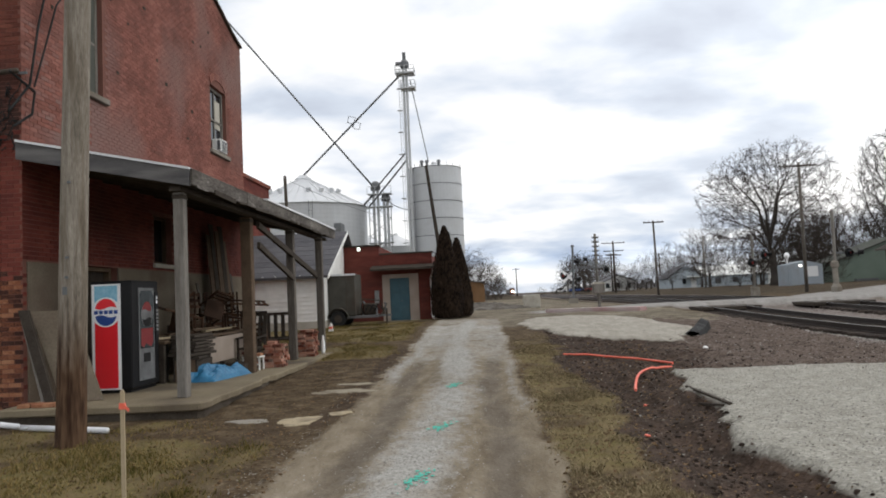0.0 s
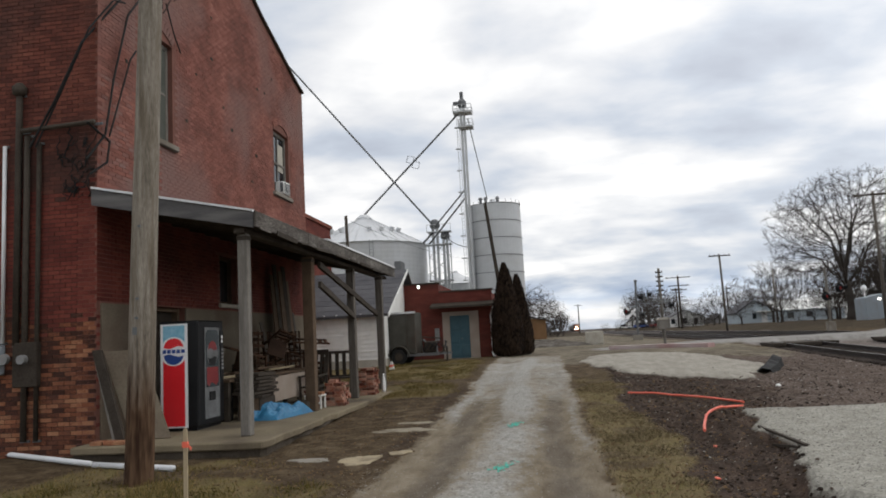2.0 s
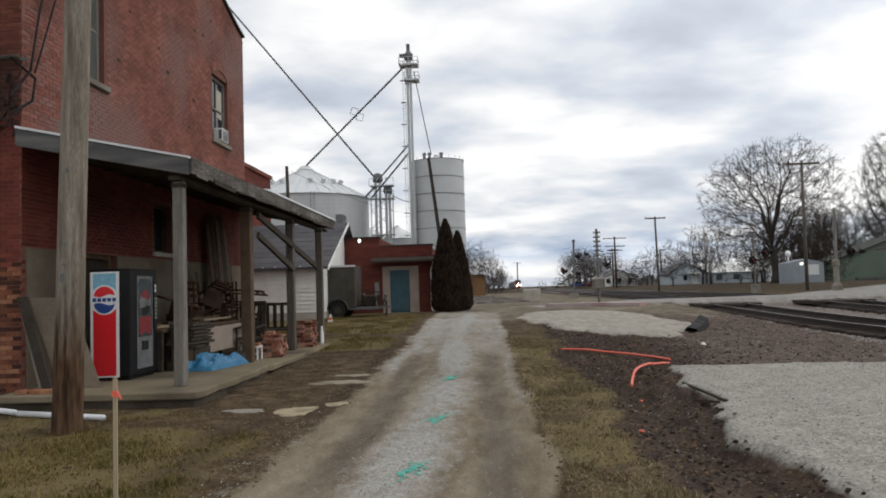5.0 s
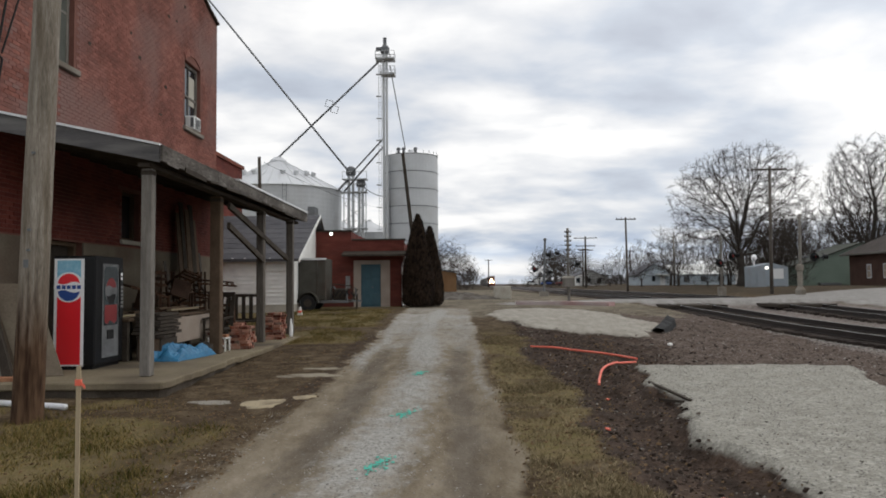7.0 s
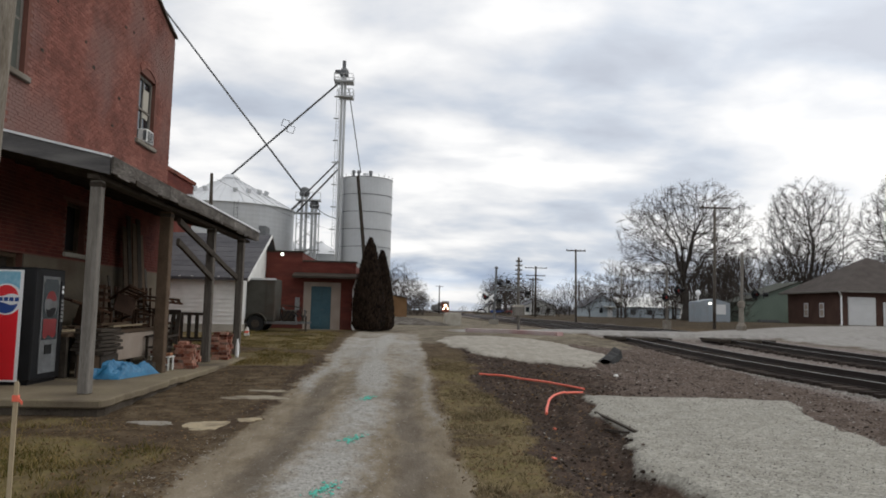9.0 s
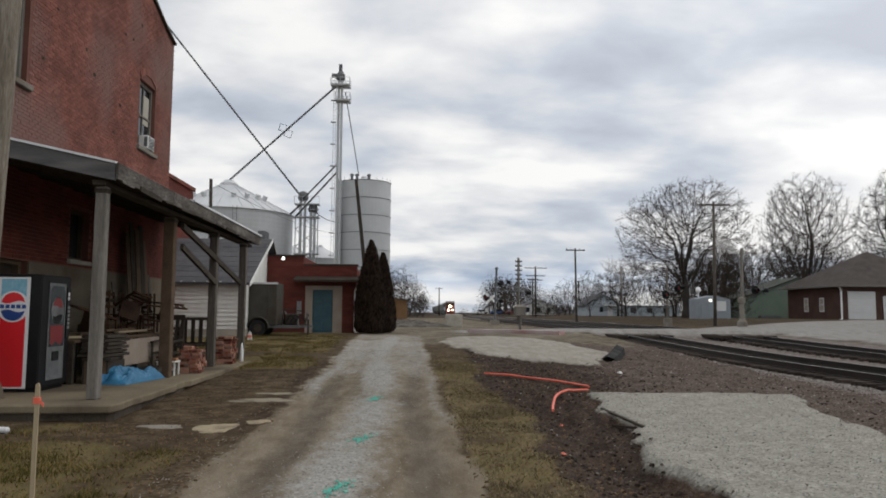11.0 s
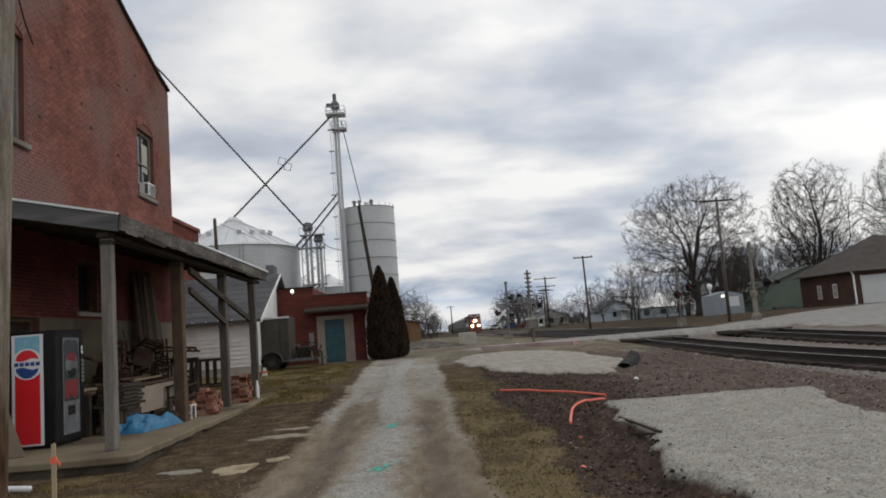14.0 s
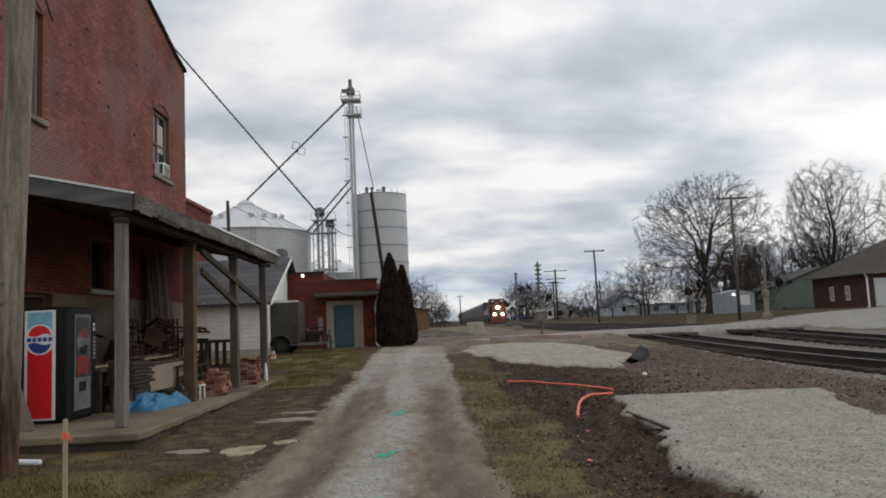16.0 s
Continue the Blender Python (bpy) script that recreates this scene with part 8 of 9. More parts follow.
    for (a, b), (c, d) in zip(run, run[1:]):
        g.beam((a, b, gz(a, b) + 0.08), (c, d, gz(c, d) + 0.08), 0.55, 0.2)
    solid("road_kerb", g, M["kerb_pink"], "faded pinkish painted concrete kerb at the crossing", "kerb", at=(5.2, 35.4, gz(5.2, 35.4)), kind="structure")


def rubble_heap():
    """A long low heap of spoil and broken stone between the lot and the track."""
    xs, ys = np.linspace(-3.0, 3.2, 90), np.linspace(49.5, 54.5, 60)
    X, Y = np.meshgrid(xs, ys)
    dome = np.clip(1 - ((X - 0.1) / 3.1) ** 2, 0, 1) * np.clip(1 - ((Y - 52) / 2.5) ** 2, 0, 1)
    Z = ground_z(X, Y) - 0.06 + np.sqrt(dome) * (0.25 + 0.55 * fbm(X, Y, 0.9, 5)) * 0.85 + 0.2 * dome * (fbm(X, Y, 4.0, 15) - 0.5)
    idx = np.arange(X.size).reshape(X.shape)
    g = Geo()
    g.v = [tuple(p) for p in np.stack([X, Y, Z], -1).reshape(-1, 3).tolist()]
    g.f = [tuple(q) for q in np.stack([idx[:-1, :-1], idx[:-1, 1:], idx[1:, 1:], idx[1:, :-1]], -1).reshape(-1, 4).tolist()]
    solid("spoil_mound", g, M["spoil"], "long low heap of grey spoil and broken stone", "heap", at=(0.1, 52, gz(0.1, 52)))


signals()
rubble_heap()


# ---- buildings beyond the tracks ----
def brown_house():
    x0, x1, y0, y1, zb, ze, zr = 38.2, 49.0, 62.0, 71.0, 0.95, 4.25, 7.6
    ob = thing("brick_house", (x0, y0, zb), "low brown brick house with hip roof and garage doors", "house")
    part("wall", Geo().box(x0, x1, y0, y1, zb - 0.3, ze), M["dark_brick"], ob)
    ym = (y0 + y1) / 2
    e = 0.6
    a = [(x0 - e, y0 - e, ze), (x1 + e, y0 - e, ze), (x1 + e, y1 + e, ze), (x0 - e, y1 + e, ze)]
    rr = [(x0 + 5.2, ym, zr), (x1 - 5.2, ym, zr)]
    roof = part("roof", Geo().add(a + rr, [(0, 1, 5, 4), (1, 2, 5), (2, 3, 4, 5), (3, 0, 4), (3, 2, 1, 0)]), M["shingle_brown"], ob, "brown shingle hip roof")
    g = Geo()
    for p, q in zip(a, a[1:] + a[:1]):
        g.beam((p[0], p[1], ze - 0.08), (q[0], q[1], ze - 0.08), 0.12, 0.16)
    part("gutter", g, M["wood_grey"], roof)
    for a0, b0 in ((38.75, 41.25), (43.5, 46.0)):
        d = part("garage_door", Geo().box(a0, b0, y0 - 0.05, y0 - 0.003, zb + 0.25, zb + 2.75), M["garage"], ob, "white sectional garage door")
        for k in range(4):
            part("door_section", Geo().box(a0 + 0.04, b0 - 0.04, y0 - 0.075, y0 - 0.051, zb + 0.29 + k * 0.61, zb + 0.85 + k * 0.61), M["garage"], d, bevel=0.01)
    d = part("door", Geo().box(41.95, 42.95, y0 - 0.05, y0 - 0.003, zb + 0.25, zb + 2.35), M["garage"], ob, "white entry door with a dark pane")
    part("pane", Geo().box(42.2, 42.7, y0 - 0.06, y0 - 0.051, zb + 1.35, zb + 2.15), M["glass"], d)
    for yy in (64.7, 67.3):
        w = part("window", Geo().box(x0 - 0.03, x0 - 0.003, yy, yy + 0.72, zb + 0.95, zb + 2.25), M["garage"], ob, "white-framed window")
        part("pane", Geo().box(x0 - 0.045, x0 - 0.031, yy + 0.1, yy + 0.62, zb + 1.05, zb + 1.6), M["tan"], w)
        part("pane", Geo().box(x0 - 0.045, x0 - 0.031, yy + 0.1, yy + 0.62, zb + 1.66, zb + 2.15), M["tan"], w)
    part("downspout", Geo().path([(x0 - 0.5, y0 - 0.5, ze - 0.15), (x0 - 0.1, y0 - 0.12, ze - 0.5), (x0 - 0.1, y0 - 0.12, zb + 0.3), (x0 - 1.2, y0 - 0.4, zb + 0.12)], 0.08, 6), M["white"], ob, "white downspout at the corner")


brown_house()


def gable_building(name, x0, x1, y0, y1, zb, ze, xr, zr, wall, roof, label, cat, along="y"):
    ob = thing(name, (x0, y0, zb), label, cat)
    part("wall", Geo().prism([(x0, zb - 0.4), (x1, zb - 0.4), (x1, ze), (xr, zr), (x0, ze)], "y", y0, y1), M[wall], ob)
    part("roof", Geo().prism([(x0 - 0.3, ze - 0.08), (xr, zr + 0.02), (xr, zr + 0.16), (x0 - 0.3, ze + 0.06)], "y", y0 - 0.3, y1 + 0.3), M[roof], ob)
    part("roof", Geo().prism([(x1 + 0.3, ze - 0.08), (xr, zr + 0.02), (xr, zr + 0.16), (x1 + 0.3, ze + 0.06)], "y", y0 - 0.3, y1 + 0.3), M[roof], ob)
    return ob


g = gable_building("green_shed", 35.8, 48.0, 76.0, 80.5, 1.2, 3.3, 42.0, 5.5, "green_siding", "greygreen", "pale green metal-sided building behind the house", "building")
part("vent_pipe", Geo().box(37.5, 39.6, 75.2, 75.9, 1.2, 1.5), M["steel_dark"], g)
b = thing("equipment_hut", (25.0, 62.0, 1.1), "pale blue-grey equipment hut with a lit wall lamp", "hut")
part("body", Geo().prism([(25.4, 0.6), (28.2, 0.6), (28.2, 2.9), (26.8, 3.25), (25.4, 2.95)], "y", 62.0, 64.2), M["hut_siding"], b)
part("window", Geo().box(26.9, 27.8, 61.96, 61.998, 1.9, 2.75), M["garage"], b)
part("door", Geo().box(25.6, 26.25, 61.96, 61.998, 0.9, 2.6), M["hut_siding"], b)
for k in range(4):
    part("vent", Geo().box(26.4 + k * 0.4, 26.65 + k * 0.4, 61.95, 61.998, 1.15, 1.3), M["steel_dark"], b)
part("wall_lamp", Geo().box(26.3, 26.5, 61.9, 61.998, 2.75, 2.9), M["dim_lamp"], b, "lit white wall lamp")
solid("satellite_dish", Geo().lathe((27.2, 66.5, 3.6), [(0.05, 0), (0.2, 0.1), (0.24, 0.3), (0.15, 0.5), (0.03, 0.55)], 14).tube((27.2, 66.5, 1.0), (27.2, 66.5, 3.7), 0.06), M["white"], "white dome on a post behind the hut", "dome", at=(27.2, 66.5, 1.0))
g = gable_building("blue_house", 31.4, 38.2, 126.0, 133.0, 1.0, 2.9, 34.3, 4.9, "blue_siding", "shingle", "pale blue-grey small house with gable front", "house")
part("window", Geo().box(33.9, 34.5, 125.95, 125.998, 1.9, 2.8), M["glass"], g)
part("porch_roof", Geo().prism([(34.6, 3.0), (36.8, 2.9), (36.8, 3.05), (34.6, 3.15)], "y", 124.6, 125.997), M["white_paint"], g)
part("door", Geo().box(35.3, 36.2, 125.95, 125.998, 1.0, 2.85), M["garage"], g)
ob = thing("white_roof_building", (38.3, 128.0, 1.0), "long low grey building with white metal roof", "building")
part("wall", Geo().box(38.3, 49.0, 128.0, 136.0, 0.6, 3.2), M["blue_siding"], ob)
part("roof", Geo().prism([(127.6, 3.1), (132.0, 4.9), (136.4, 3.1)], "x", 38.1, 49.3), M["white_paint"], ob)
for k in range(3):
    part("window", Geo().box(40 + k * 3.0, 41 + k * 3.0, 127.95, 127.998, 1.8, 2.7), M["glass"], ob)
g = gable_building("tan_shed", -5.6, 0.15, 105.0, 115.0, 0.75, 3.3, -2.8, 3.75, "yellow_wood", "shingle_brown", "low tan plywood shed beyond the cedars", "shed")
g = gable_building("white_house", 24.5, 31.5, 152.0, 160.0, 0.9, 2.9, 28.0, 4.4, "white_paint", "shingle", "far white house with a grey roof", "house")
for k in range(3):
    part("window", Geo().box(25.2 + k * 2.2, 26.0 + k * 2.2, 151.95, 151.998, 1.8, 2.8), M["glass"], g)
g = gable_building("white_house", 36.0, 43.0, 330.0, 340.0, 0.9, 3.4, 39.5, 5.6, "white_paint", "shingle", "very far white house by the line", "house")
g = gable_building("grey_house", 44.0, 51.0, 176.0, 186.0, 0.9, 3.2, 47.5, 5.2, "blue_siding", "shingle_brown", "far pale house with a brown roof", "house")
g = gable_building("grey_house", 52.0, 62.0, 150.0, 160.0, 1.0, 3.4, 57.0, 5.8, "white_paint", "shingle", "far pale house with a grey roof", "house")


def far_vehicle(x, y, mat, label):
    z = gz(x, y)
    ob = thing("parked_car", (x, y, z), label, "car", "parked cars")
    part("body", Geo().box(x - 2.1, x + 2.1, y - 0.85, y + 0.85, z + 0.3, z + 0.85), M[mat], ob, bevel=0.12)
    part("cabin", Geo().prism([(x - 1.3, z + 0.851), (x + 1.2, z + 0.851), (x + 0.7, z + 1.42), (x - 0.9, z + 1.42)], "y", y - 0.75, y + 0.75), M["glass"], ob, bevel=0.08)
    for sx in (-1.3, 1.3):
        for sy in (-0.8, 0.8):
            part("wheel", Geo().tube((x + sx, y + sy - 0.1, z + 0.32), (x + sx, y + sy + 0.1, z + 0.32), 0.32, n=14), M["rubber"], ob)


far_vehicle(24.2, 232.0, "white", "far white parked car beside the railway")
far_vehicle(24.6, 164.0, "dark_red", "far dull red parked car by a house")
far_vehicle(28.6, 230.0, "blue_siding", "far pale blue parked car by a house")
far_vehicle(25.5, 200.0, "blue", "far blue parked car by the line")


# ---- the train ----
def bogie(ob, y, n, gauge=0.75):
    t = part("truck_frame", Geo().box(-1.15, -0.95, y - n * 0.95, y + n * 0.95, 0.35, 0.8).box(0.95, 1.15, y - n * 0.95, y + n * 0.95, 0.35, 0.8), M["train_dark"], ob)
    for k in range(n):
        yy = y + (k - (n - 1) / 2) * 1.75
        for s in (-gauge, gauge):
            part("wheel", Geo().tube((s - 0.07, yy, 0.5), (s + 0.07, yy, 0.5), 0.5, n=18), M["rail"], t)


def locomotive():
    ob = thing("locomotive", (0, 0, 0), "orange and dark diesel locomotive with lit headlights", "locomotive")
    part("frame", Geo().box(-1.5, 1.5, 0.6, 22.0, 1.15, 1.65), M["train_dark"], ob)
    part("fuel_tank", Geo().box(-1.35, 1.35, 8.5, 14.0, 0.45, 1.15), M["train_dark"], ob, bevel=0.1)
    part("pilot", Geo().prism([(0.2, 0.2), (0.75, 0.2), (0.75, 1.64), (0.35, 1.64)], "x", -1.45, 1.45), M["orange_paint"], ob)
    part("nose", Geo().prism([(0.9, 1.66), (3.2, 1.66), (3.2, 3.35), (1.35, 3.0), (0.95, 2.6)], "x", -1.05, 1.05), M["orange_paint"], ob, bevel=0.08)
    part("cab", Geo().prism([(2.6, 1.66), (5.4, 1.66), (5.4, 4.35), (3.0, 4.35), (2.62, 4.1)], "x", -1.5, 1.5), M["orange_paint"], ob, bevel=0.08)
    part("cab_roof", Geo().prism([(2.5, 4.36), (5.5, 4.36), (5.3, 4.62), (2.9, 4.62)], "x", -1.45, 1.45), M["train_dark"], ob)
    for s in (-0.75, 0.75):
        part("windscreen", Geo().box(s - 0.5, s + 0.5, 2.56, 2.6, 3.45, 4.05), M["glass"], ob)
    part("side_stripe", Geo().box(-1.52, 1.52, 2.7, 5.39, 2.0, 2.7), M["train_dark"], ob)
    part("long_hood", Geo().box(-1.0, 1.0, 5.41, 21.2, 1.66, 4.15), M["orange_paint"], ob, bevel=0.1)
    part("radiator", Geo().prism([(-1.0, 3.2), (1.0, 3.2), (1.5, 4.35), (-1.5, 4.35)], "y", 16.0, 21.0), M["train_dark"], ob)
    part("hood_top", Geo().box(-0.8, 0.8, 5.6, 15.8, 4.151, 4.4), M["train_dark"], ob)
    part("nose_panel", Geo().box(-0.7, 0.7, 0.88, 0.898, 1.8, 2.5), M["train_dark"], ob)
    for s in (-1, 1):
        g = Geo()
        for k in range(9):
            y = 6 + k * 1.8
            g.tube((s * 1.45, y, 1.65), (s * 1.45, y, 2.65), 0.03, n=4)
        g.tube((s * 1.45, 6, 2.65), (s * 1.45, 20.4, 2.65), 0.03, n=4)
        part("handrail", g, M["white"], ob)
        part("ditch_light", Geo().tube((s * 0.74, 0.40, 1.72), (s * 0.74, 0.2, 1.72), 0.23, n=16), M["headlight"], ob, "lit ditch light")
        part("number_bars", Geo().box(s * 0.8 - 0.25, s * 0.8 + 0.25, 2.53, 2.559, 4.1, 4.25), M["white"], ob)
    for s in (-0.14, 0.14):
        part("headlight", Geo().tube((s, 1.3, 2.95), (s, 0.92, 2.95), 0.21, n=16), M["headlight"], ob, "lit headlight")
    part("coupler", Geo().box(-0.15, 0.15, -0.3, 0.2, 0.75, 1.05), M["train_dark"], ob)
    bogie(ob, 3.9, 3)
    bogie(ob, 18.2, 3)
    return ob


def hopper_car():
    ob = thing("hopper_car", (0, 0, 0), "grey covered hopper rail car in the train", "rail car", "train cars")
    prof = [(-1.55, 1.6), (-1.6, 2.4), (-1.6, 3.9), (-1.2, 4.4), (1.2, 4.4), (1.6, 3.9), (1.6, 2.4), (1.55, 1.6)]
    part("body", Geo().prism(prof, "y", 1.2, 16.4), M["hopper"], ob)
    for k in range(11):
        y = 1.6 + k * 1.44
        part("rib", Geo().box(-1.66, 1.66, y, y + 0.1, 1.6, 3.85), M["hopper"], ob)
    for k in range(3):
        y = 3.2 + k * 4.4
        part("hopper_chute", Geo().prism([(y - 0.2, 1.6), (y + 3.6, 1.6), (y + 2.2, 0.6), (y + 1.2, 0.6)], "x", -1.2, 1.2), M["hopper"], ob)
    part("sill", Geo().box(-1.3, 1.3, 0.3, 17.3, 1.1, 1.35), M["train_dark"], ob)
    part("end_bulkhead", Geo().prism([(0.4, 1.36), (1.2, 1.36), (1.2, 4.2)], "x", -1.4, 1.4), M["train_dark"], ob)
    part("running_board", Geo().box(-0.35, 0.35, 1.0, 16.6, 4.42, 4.52), M["train_dark"], ob)
    bogie(ob, 2.4, 2)
    bogie(ob, 15.2, 2)
    return ob


LOCO = locomotive()
CAR = hopper_car()
CARS = [CAR] + [copy_thing(CAR, Matrix.Identity(4)) for _ in range(11)]
TRAIN = [(LOCO, 0.0)] + [(c, 23.2 + k * 17.9) for k, c in enumerate(CARS[:12])]


# ---- bricks of the store ----
def brick_coat(parent, place, normal, u0, u1, z0, z1, ok, near, seed, old):
    """Face bricks in running bond, a little proud of the mortar; those that near() picks are single parts, the rest is joined."""
    rnd = random.Random(seed)
    L, H, J = 0.205, 0.064, 0.011
    rest, rest_old, painted = Geo(), Geo(), Geo()
    single = {}
    course = 0
    z = z0
    count = 0
    base = base_of(parent)
    while z < z1:
        u = u0 - (L / 2 if course % 2 else 0) + rnd.uniform(-0.01, 0.01)
        while u < u1:
            a, b = max(u, u0), min(u + L, u1)
            if b - a > 0.04 and ok(a, z) and ok(b, z) and ok(a, z + H) and ok(b, z + H):
                d = 0.007 + rnd.uniform(-0.003, 0.004)
                if near(a, z) and b - a > 0.19 and count < 300:
                    key = rnd.randrange(4)
                    if key not in single:
                        dd = 0.005 + 0.002 * key
                        p = [Vector(place(0, 0, 0)), Vector(place(L, 0, 0)), Vector(place(L, 0, H)), Vector(place(0, 0, H))]
                        o = p[0].copy()
                        nn = Vector(normal) * dd
                        g = Geo().add([q - o for q in p] + [q - o + nn for q in p], [(4, 5, 6, 7), (0, 1, 5, 4), (1, 2, 6, 5), (2, 3, 7, 6), (3, 0, 4, 7)])
                        single[key] = g.mesh("brick", M["brick_old"] if old else M["brick"])
                    q = new("brick", single[key])
                    q.parent = parent
                    q.location = Vector(place(a, 0, z)) - base
                    count += 1
                else:
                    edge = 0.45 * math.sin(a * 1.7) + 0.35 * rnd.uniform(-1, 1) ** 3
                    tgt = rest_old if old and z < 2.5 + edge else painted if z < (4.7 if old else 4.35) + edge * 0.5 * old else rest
                    p = [Vector(place(a, 0, z)), Vector(place(b, 0, z)), Vector(place(b, 0, z + H)), Vector(place(a, 0, z + H))]
                    nn = Vector(normal) * d
                    tgt.add(p + [q + nn for q in p], [(4, 5, 6, 7), (0, 1, 5, 4), (1, 2, 6, 5), (2, 3, 7, 6), (3, 0, 4, 7)])
            u += L + J
        z += H + J
        course += 1
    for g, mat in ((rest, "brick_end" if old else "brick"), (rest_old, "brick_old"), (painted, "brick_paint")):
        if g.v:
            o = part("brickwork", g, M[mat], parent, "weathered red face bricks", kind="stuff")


def side_ok(u, z):
    if z > gable_top(u) - 0.06 or z < 2.56 and u > WY + 0.1:
        return False
    for a, b, c, d in WINDOWS:
        um = (a + b) / 2
        top = d + 0.30 - 0.45 * ((u - um) / (b - a) * 2) ** 2 * 0.5
        if a - 0.02 < u < b + 0.02 and c - 0.13 < z < top:
            return False
    return not any(a < u < b and c < z < d + 0.02 for a, b, c, d in BAYS)


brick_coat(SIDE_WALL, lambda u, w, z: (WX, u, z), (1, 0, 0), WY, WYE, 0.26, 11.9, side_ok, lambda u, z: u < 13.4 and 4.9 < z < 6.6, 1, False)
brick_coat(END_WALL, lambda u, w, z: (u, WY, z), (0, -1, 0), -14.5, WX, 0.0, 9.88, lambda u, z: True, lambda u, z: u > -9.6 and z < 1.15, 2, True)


rnd = random.Random(19)
for k in range(16):
    u, z = rnd.uniform(12.0, 21.8), rnd.uniform(5.6, 9.6)
    if side_ok(u, z) and side_ok(u + 0.14, z + 0.08):
        # no hole here: a proud dark chip paints the shade of a gap
        part("missing_brick", Geo().box(WX + 0.005, WX + 0.019, u, u + rnd.uniform(0.06, 0.14), z, z + rnd.uniform(0.05, 0.085)), M["wood_dark"], SIDE_WALL, "raised dark chip coloured like the shade in a brick gap")


# ---- loose stones, clods and grass ----
def pebbles(name, n, region, sizes, mat, label, cat, seed, keep):
    r = np.random.RandomState(seed)
    xs = r.uniform(region[0], region[1], n * 3)
    ys = region[2] + (region[3] - region[2]) * r.uniform(0, 1, n * 3) ** 1.5
    ok = r.uniform(0, 1, n * 3) < keep(xs, ys)
    xs, ys = xs[ok][:n], ys[ok][:n]
    zs = ground_z(xs, ys)
    verts, faces = [], []
    for k, (x, y, z) in enumerate(zip(xs, ys, zs)):
        s = sizes[0] + (sizes[1] - sizes[0]) * r.uniform() ** 3
        a = r.uniform(0, 6.28)
        q = r.uniform(0.6, 1.2, 5)
        pts = [(math.cos(a + i * 1.571) * s * q[i], math.sin(a + i * 1.571) * s * q[i] * 0.8) for i in range(4)]
        k0 = len(verts)
        verts += [(x + px, y + py, z - s * 0.15) for px, py in pts]
        verts += [(x + px * 0.55 + s * 0.1, y + py * 0.55, z + s * 0.55 * q[4]) for px, py in pts]
        faces += [(k0, k0 + 1, k0 + 5, k0 + 4), (k0 + 1, k0 + 2, k0 + 6, k0 + 5), (k0 + 2, k0 + 3, k0 + 7, k0 + 6), (k0 + 3, k0, k0 + 4, k0 + 7), (k0 + 4, k0 + 5, k0 + 6, k0 + 7)]
    me = bpy.data.meshes.new(name)
    me.from_pydata(verts, [], faces)
    me.materials.append(M[mat])
    return tagged(new(name, me), label, cat, kind="stuff")


pebbles("drive_gravel", 20000, (-2.6, 0.8, 4, 24), (0.004, 0.014), "stone", "loose crushed limestone on the drive", "gravel", 1, lambda x, y: zones(x, y)["stone"] ** 1.4 * 0.9 + 0.05)
pebbles("pad_gravel", 22000, (2.3, 7.2, 4, 14), (0.004, 0.016), "stone", "fine loose limestone on the gravel pad", "gravel", 2, lambda x, y: zones(x, y)["pad"] * 0.8)
pebbles("pad_specks", 420, (2.3, 7.2, 4, 14), (0.005, 0.016), "clod", "dark crumbs scattered on the gravel pad", "soil", 8, lambda x, y: zones(x, y)["pad"] * 0.9)
pebbles("soil_clods", 13000, (1.4, 9.2, 4, 24), (0.006, 0.042), "clod", "dark clods of turned soil", "soil", 3, lambda x, y: zones(x, y)["mud"] * (1 - zones(x, y)["pad"]) * (1 - zones(x, y)["pad2"]) * (1 - 0.7 * zones(x, y)["scree"]))
pebbles("soil_stones", 2200, (1.5, 9.0, 4, 24), (0.006, 0.026), "stone", "scattered pale stones in the dark soil", "stones", 4, lambda x, y: zones(x, y)["mud"] * (1 - zones(x, y)["pad"]) * 0.8)
pebbles("track_ballast", 30000, (4.2, 18.0, 5, 34), (0.012, 0.032), "ballast", "coarse brown-grey railway ballast", "ballast", 5, lambda x, y: zones(x, y)["ballast"] + 0.22 * zones(x, y)["scree"])
pebbles("shoulder_stones", 6000, (8.8, 10.6, 5, 36), (0.018, 0.05), "stone", "pale coarse stones along the ballast shoulder", "stones", 12, lambda x, y: np.exp(-((x - track_x(0, y) + 1.46) / 0.13) ** 2))
pebbles("verge_litter", 5000, (-7, -2.0, 5, 24), (0.01, 0.03), "leaf", "dead leaves and crumbs on the verge", "leaf litter", 6, lambda x, y: 0.5 + 0 * x)
pebbles("soil_litter", 3200, (0.6, 4.0, 4, 20), (0.012, 0.035), "leaf", "dead leaves and wood chips on soil", "leaf litter", 7, lambda x, y: (1 - zones(x, y)["pad"]) * 0.7)


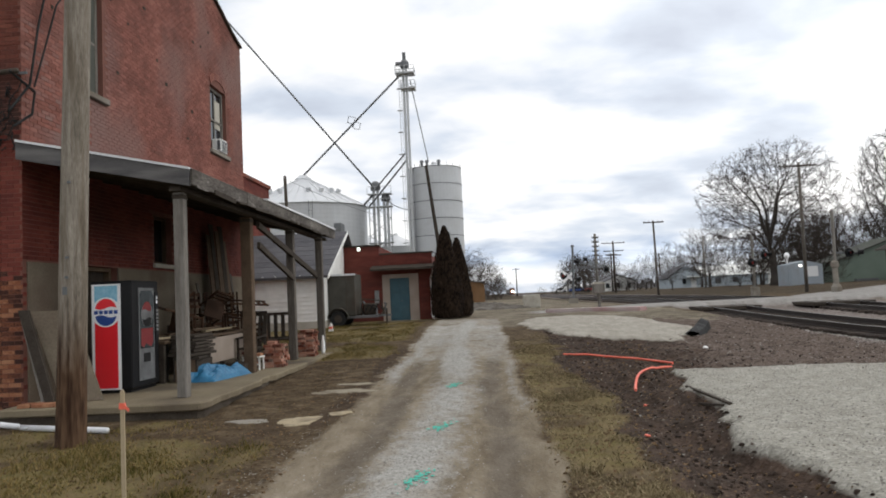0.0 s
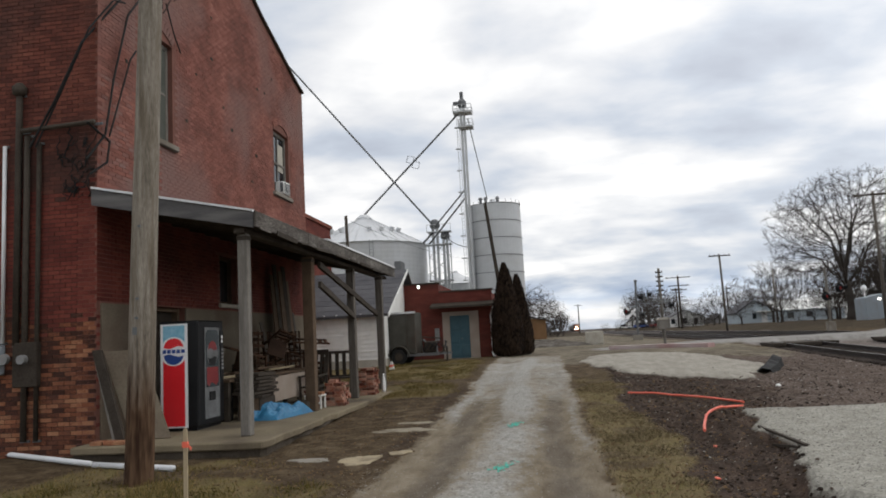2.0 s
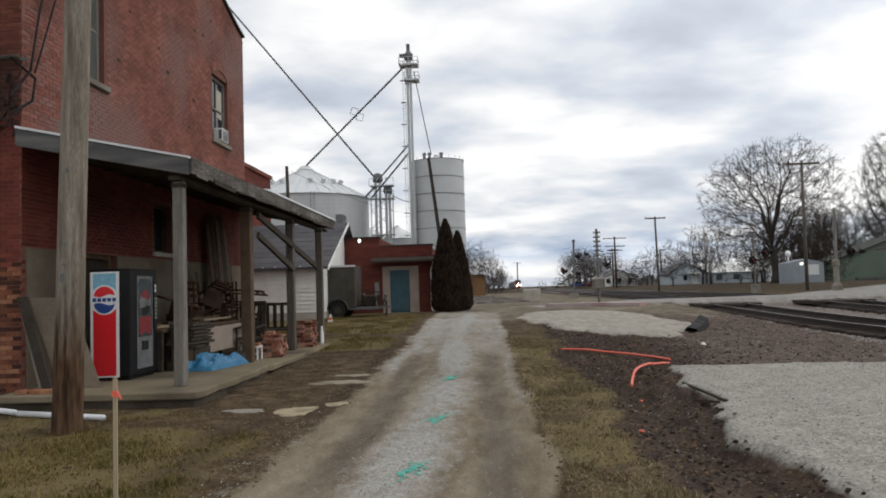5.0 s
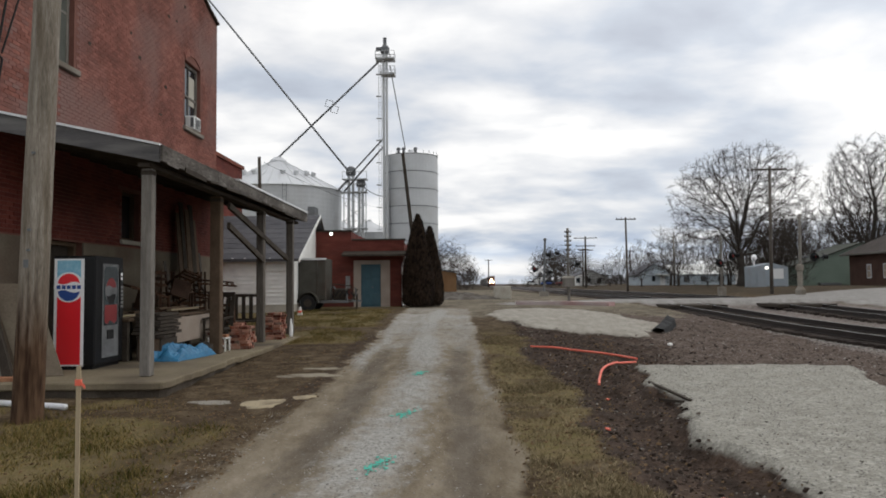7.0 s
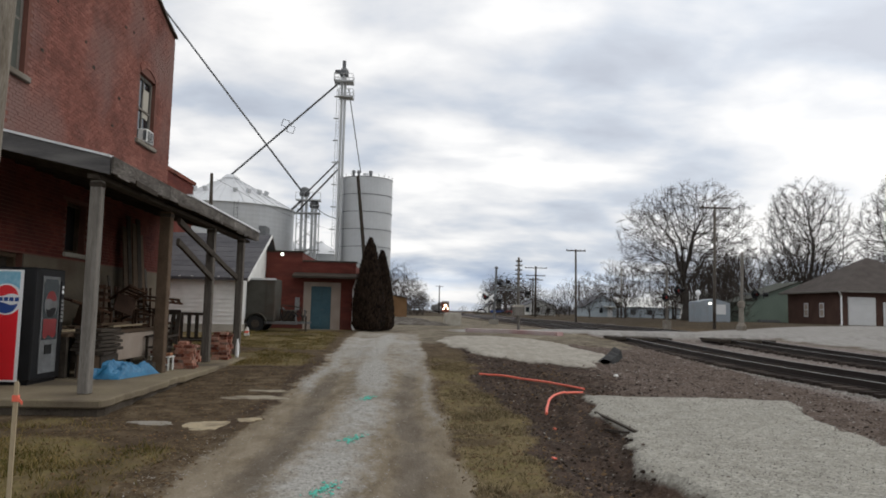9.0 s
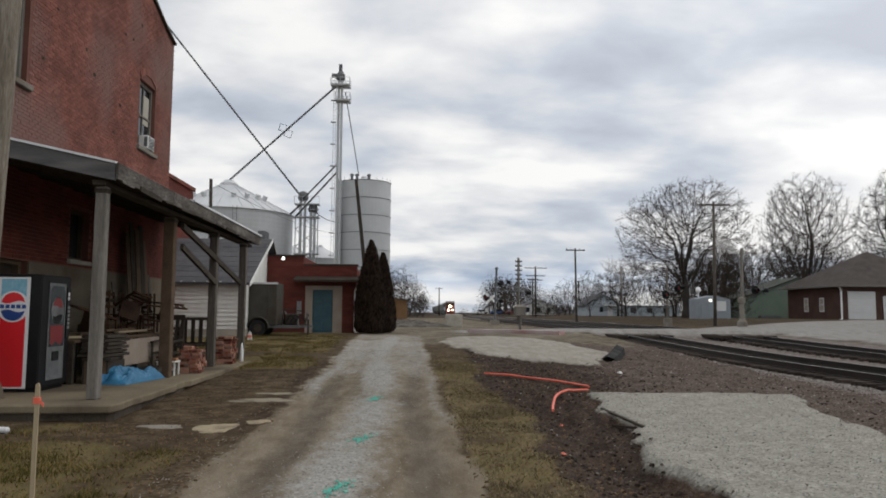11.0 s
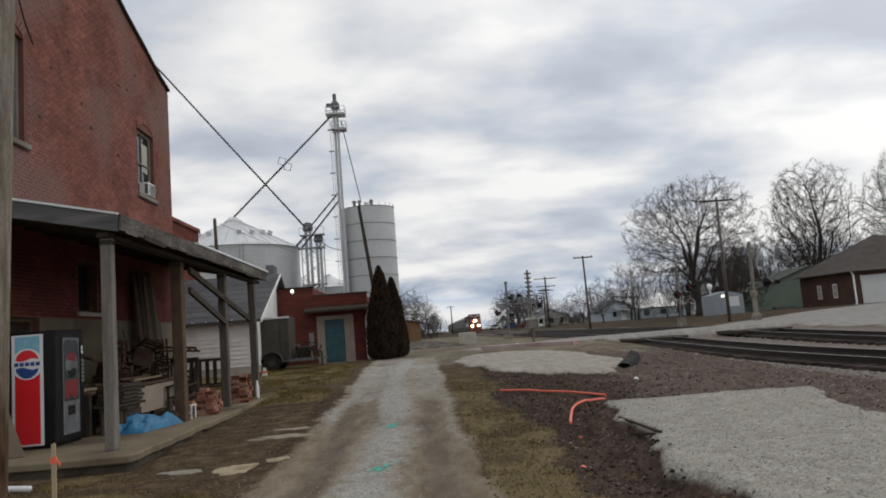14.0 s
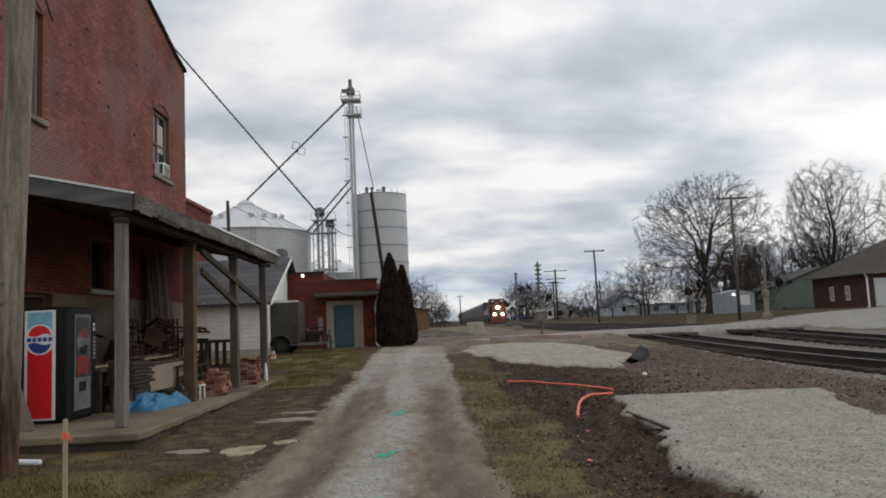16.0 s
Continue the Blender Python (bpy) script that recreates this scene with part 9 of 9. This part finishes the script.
def grass_blades(name, n, region, seed, label, mat, tall=1.0):
    r = np.random.RandomState(seed)
    xs = r.uniform(region[0], region[1], n * 3)
    ys = region[2] + (region[3] - region[2]) * r.uniform(0, 1, n * 3) ** 1.6
    q = zones(xs, ys)
    ok = r.uniform(0, 1, n * 3) < q["grass"] * (1 - q["pad"]) * (1 - q["drive"]) * (0.35 + 0.9 * fbm(xs, ys, 2.5, 61)) * (0.12 + 0.88 * sm(0.40, 0.56, fbm(xs, ys, 1.5, 63)))
    ok &= ~((xs > WX - 6) & (xs < -4.15) & (ys > 10.5) & (ys < 21.4)) & ~((xs < -7.4) & (ys > 11.3))
    xs, ys = xs[ok][:n], ys[ok][:n]
    zs = ground_z(xs, ys)
    m = len(xs)
    a, h = r.uniform(0, 6.28, m), tall * r.uniform(0.012, 0.048, m) * (0.5 + 0.5 * fbm(xs, ys, 1.2, 81) + 0.9 * sm(0.5, 0.7, fbm(xs, ys, 3.0, 83)))
    w = r.uniform(0.004, 0.008, m)
    lx, ly = r.normal(0, 0.035, m), r.normal(0, 0.035, m)
    V = np.zeros((m, 3, 3))
    V[:, 0] = np.stack([xs - w * np.cos(a), ys - w * np.sin(a), zs - 0.005], 1)
    V[:, 1] = np.stack([xs + w * np.cos(a), ys + w * np.sin(a), zs - 0.005], 1)
    V[:, 2] = np.stack([xs + lx, ys + ly, zs + h], 1)
    me = bpy.data.meshes.new(name)
    me.from_pydata(V.reshape(-1, 3).tolist(), [], np.arange(m * 3).reshape(-1, 3).tolist())
    me.materials.append(M[mat])
    return tagged(new(name, me), label, "grass", kind="stuff")


grass_blades("verge_grass", 115000, (-9.5, -1.8, 4.2, 32), 5, "short brown and green winter grass on the verge", "moss_grass", 1.5)
grass_blades("strip_grass", 60000, (0.4, 2.4, 4.0, 24), 6, "short brown winter grass strip beside the drive", "grass")


# ---- what moves ----
def motions():
    for ob, back in TRAIN:
        rows = []
        for k in range(33):
            t = k * 0.5
            y = 133 + 22.1 * (16 - t) + back
            rows.append((t, pose(track_x(0, y), y, 0.775, 0, 0, -1.0)))
        walk(ob, rows)


motions()
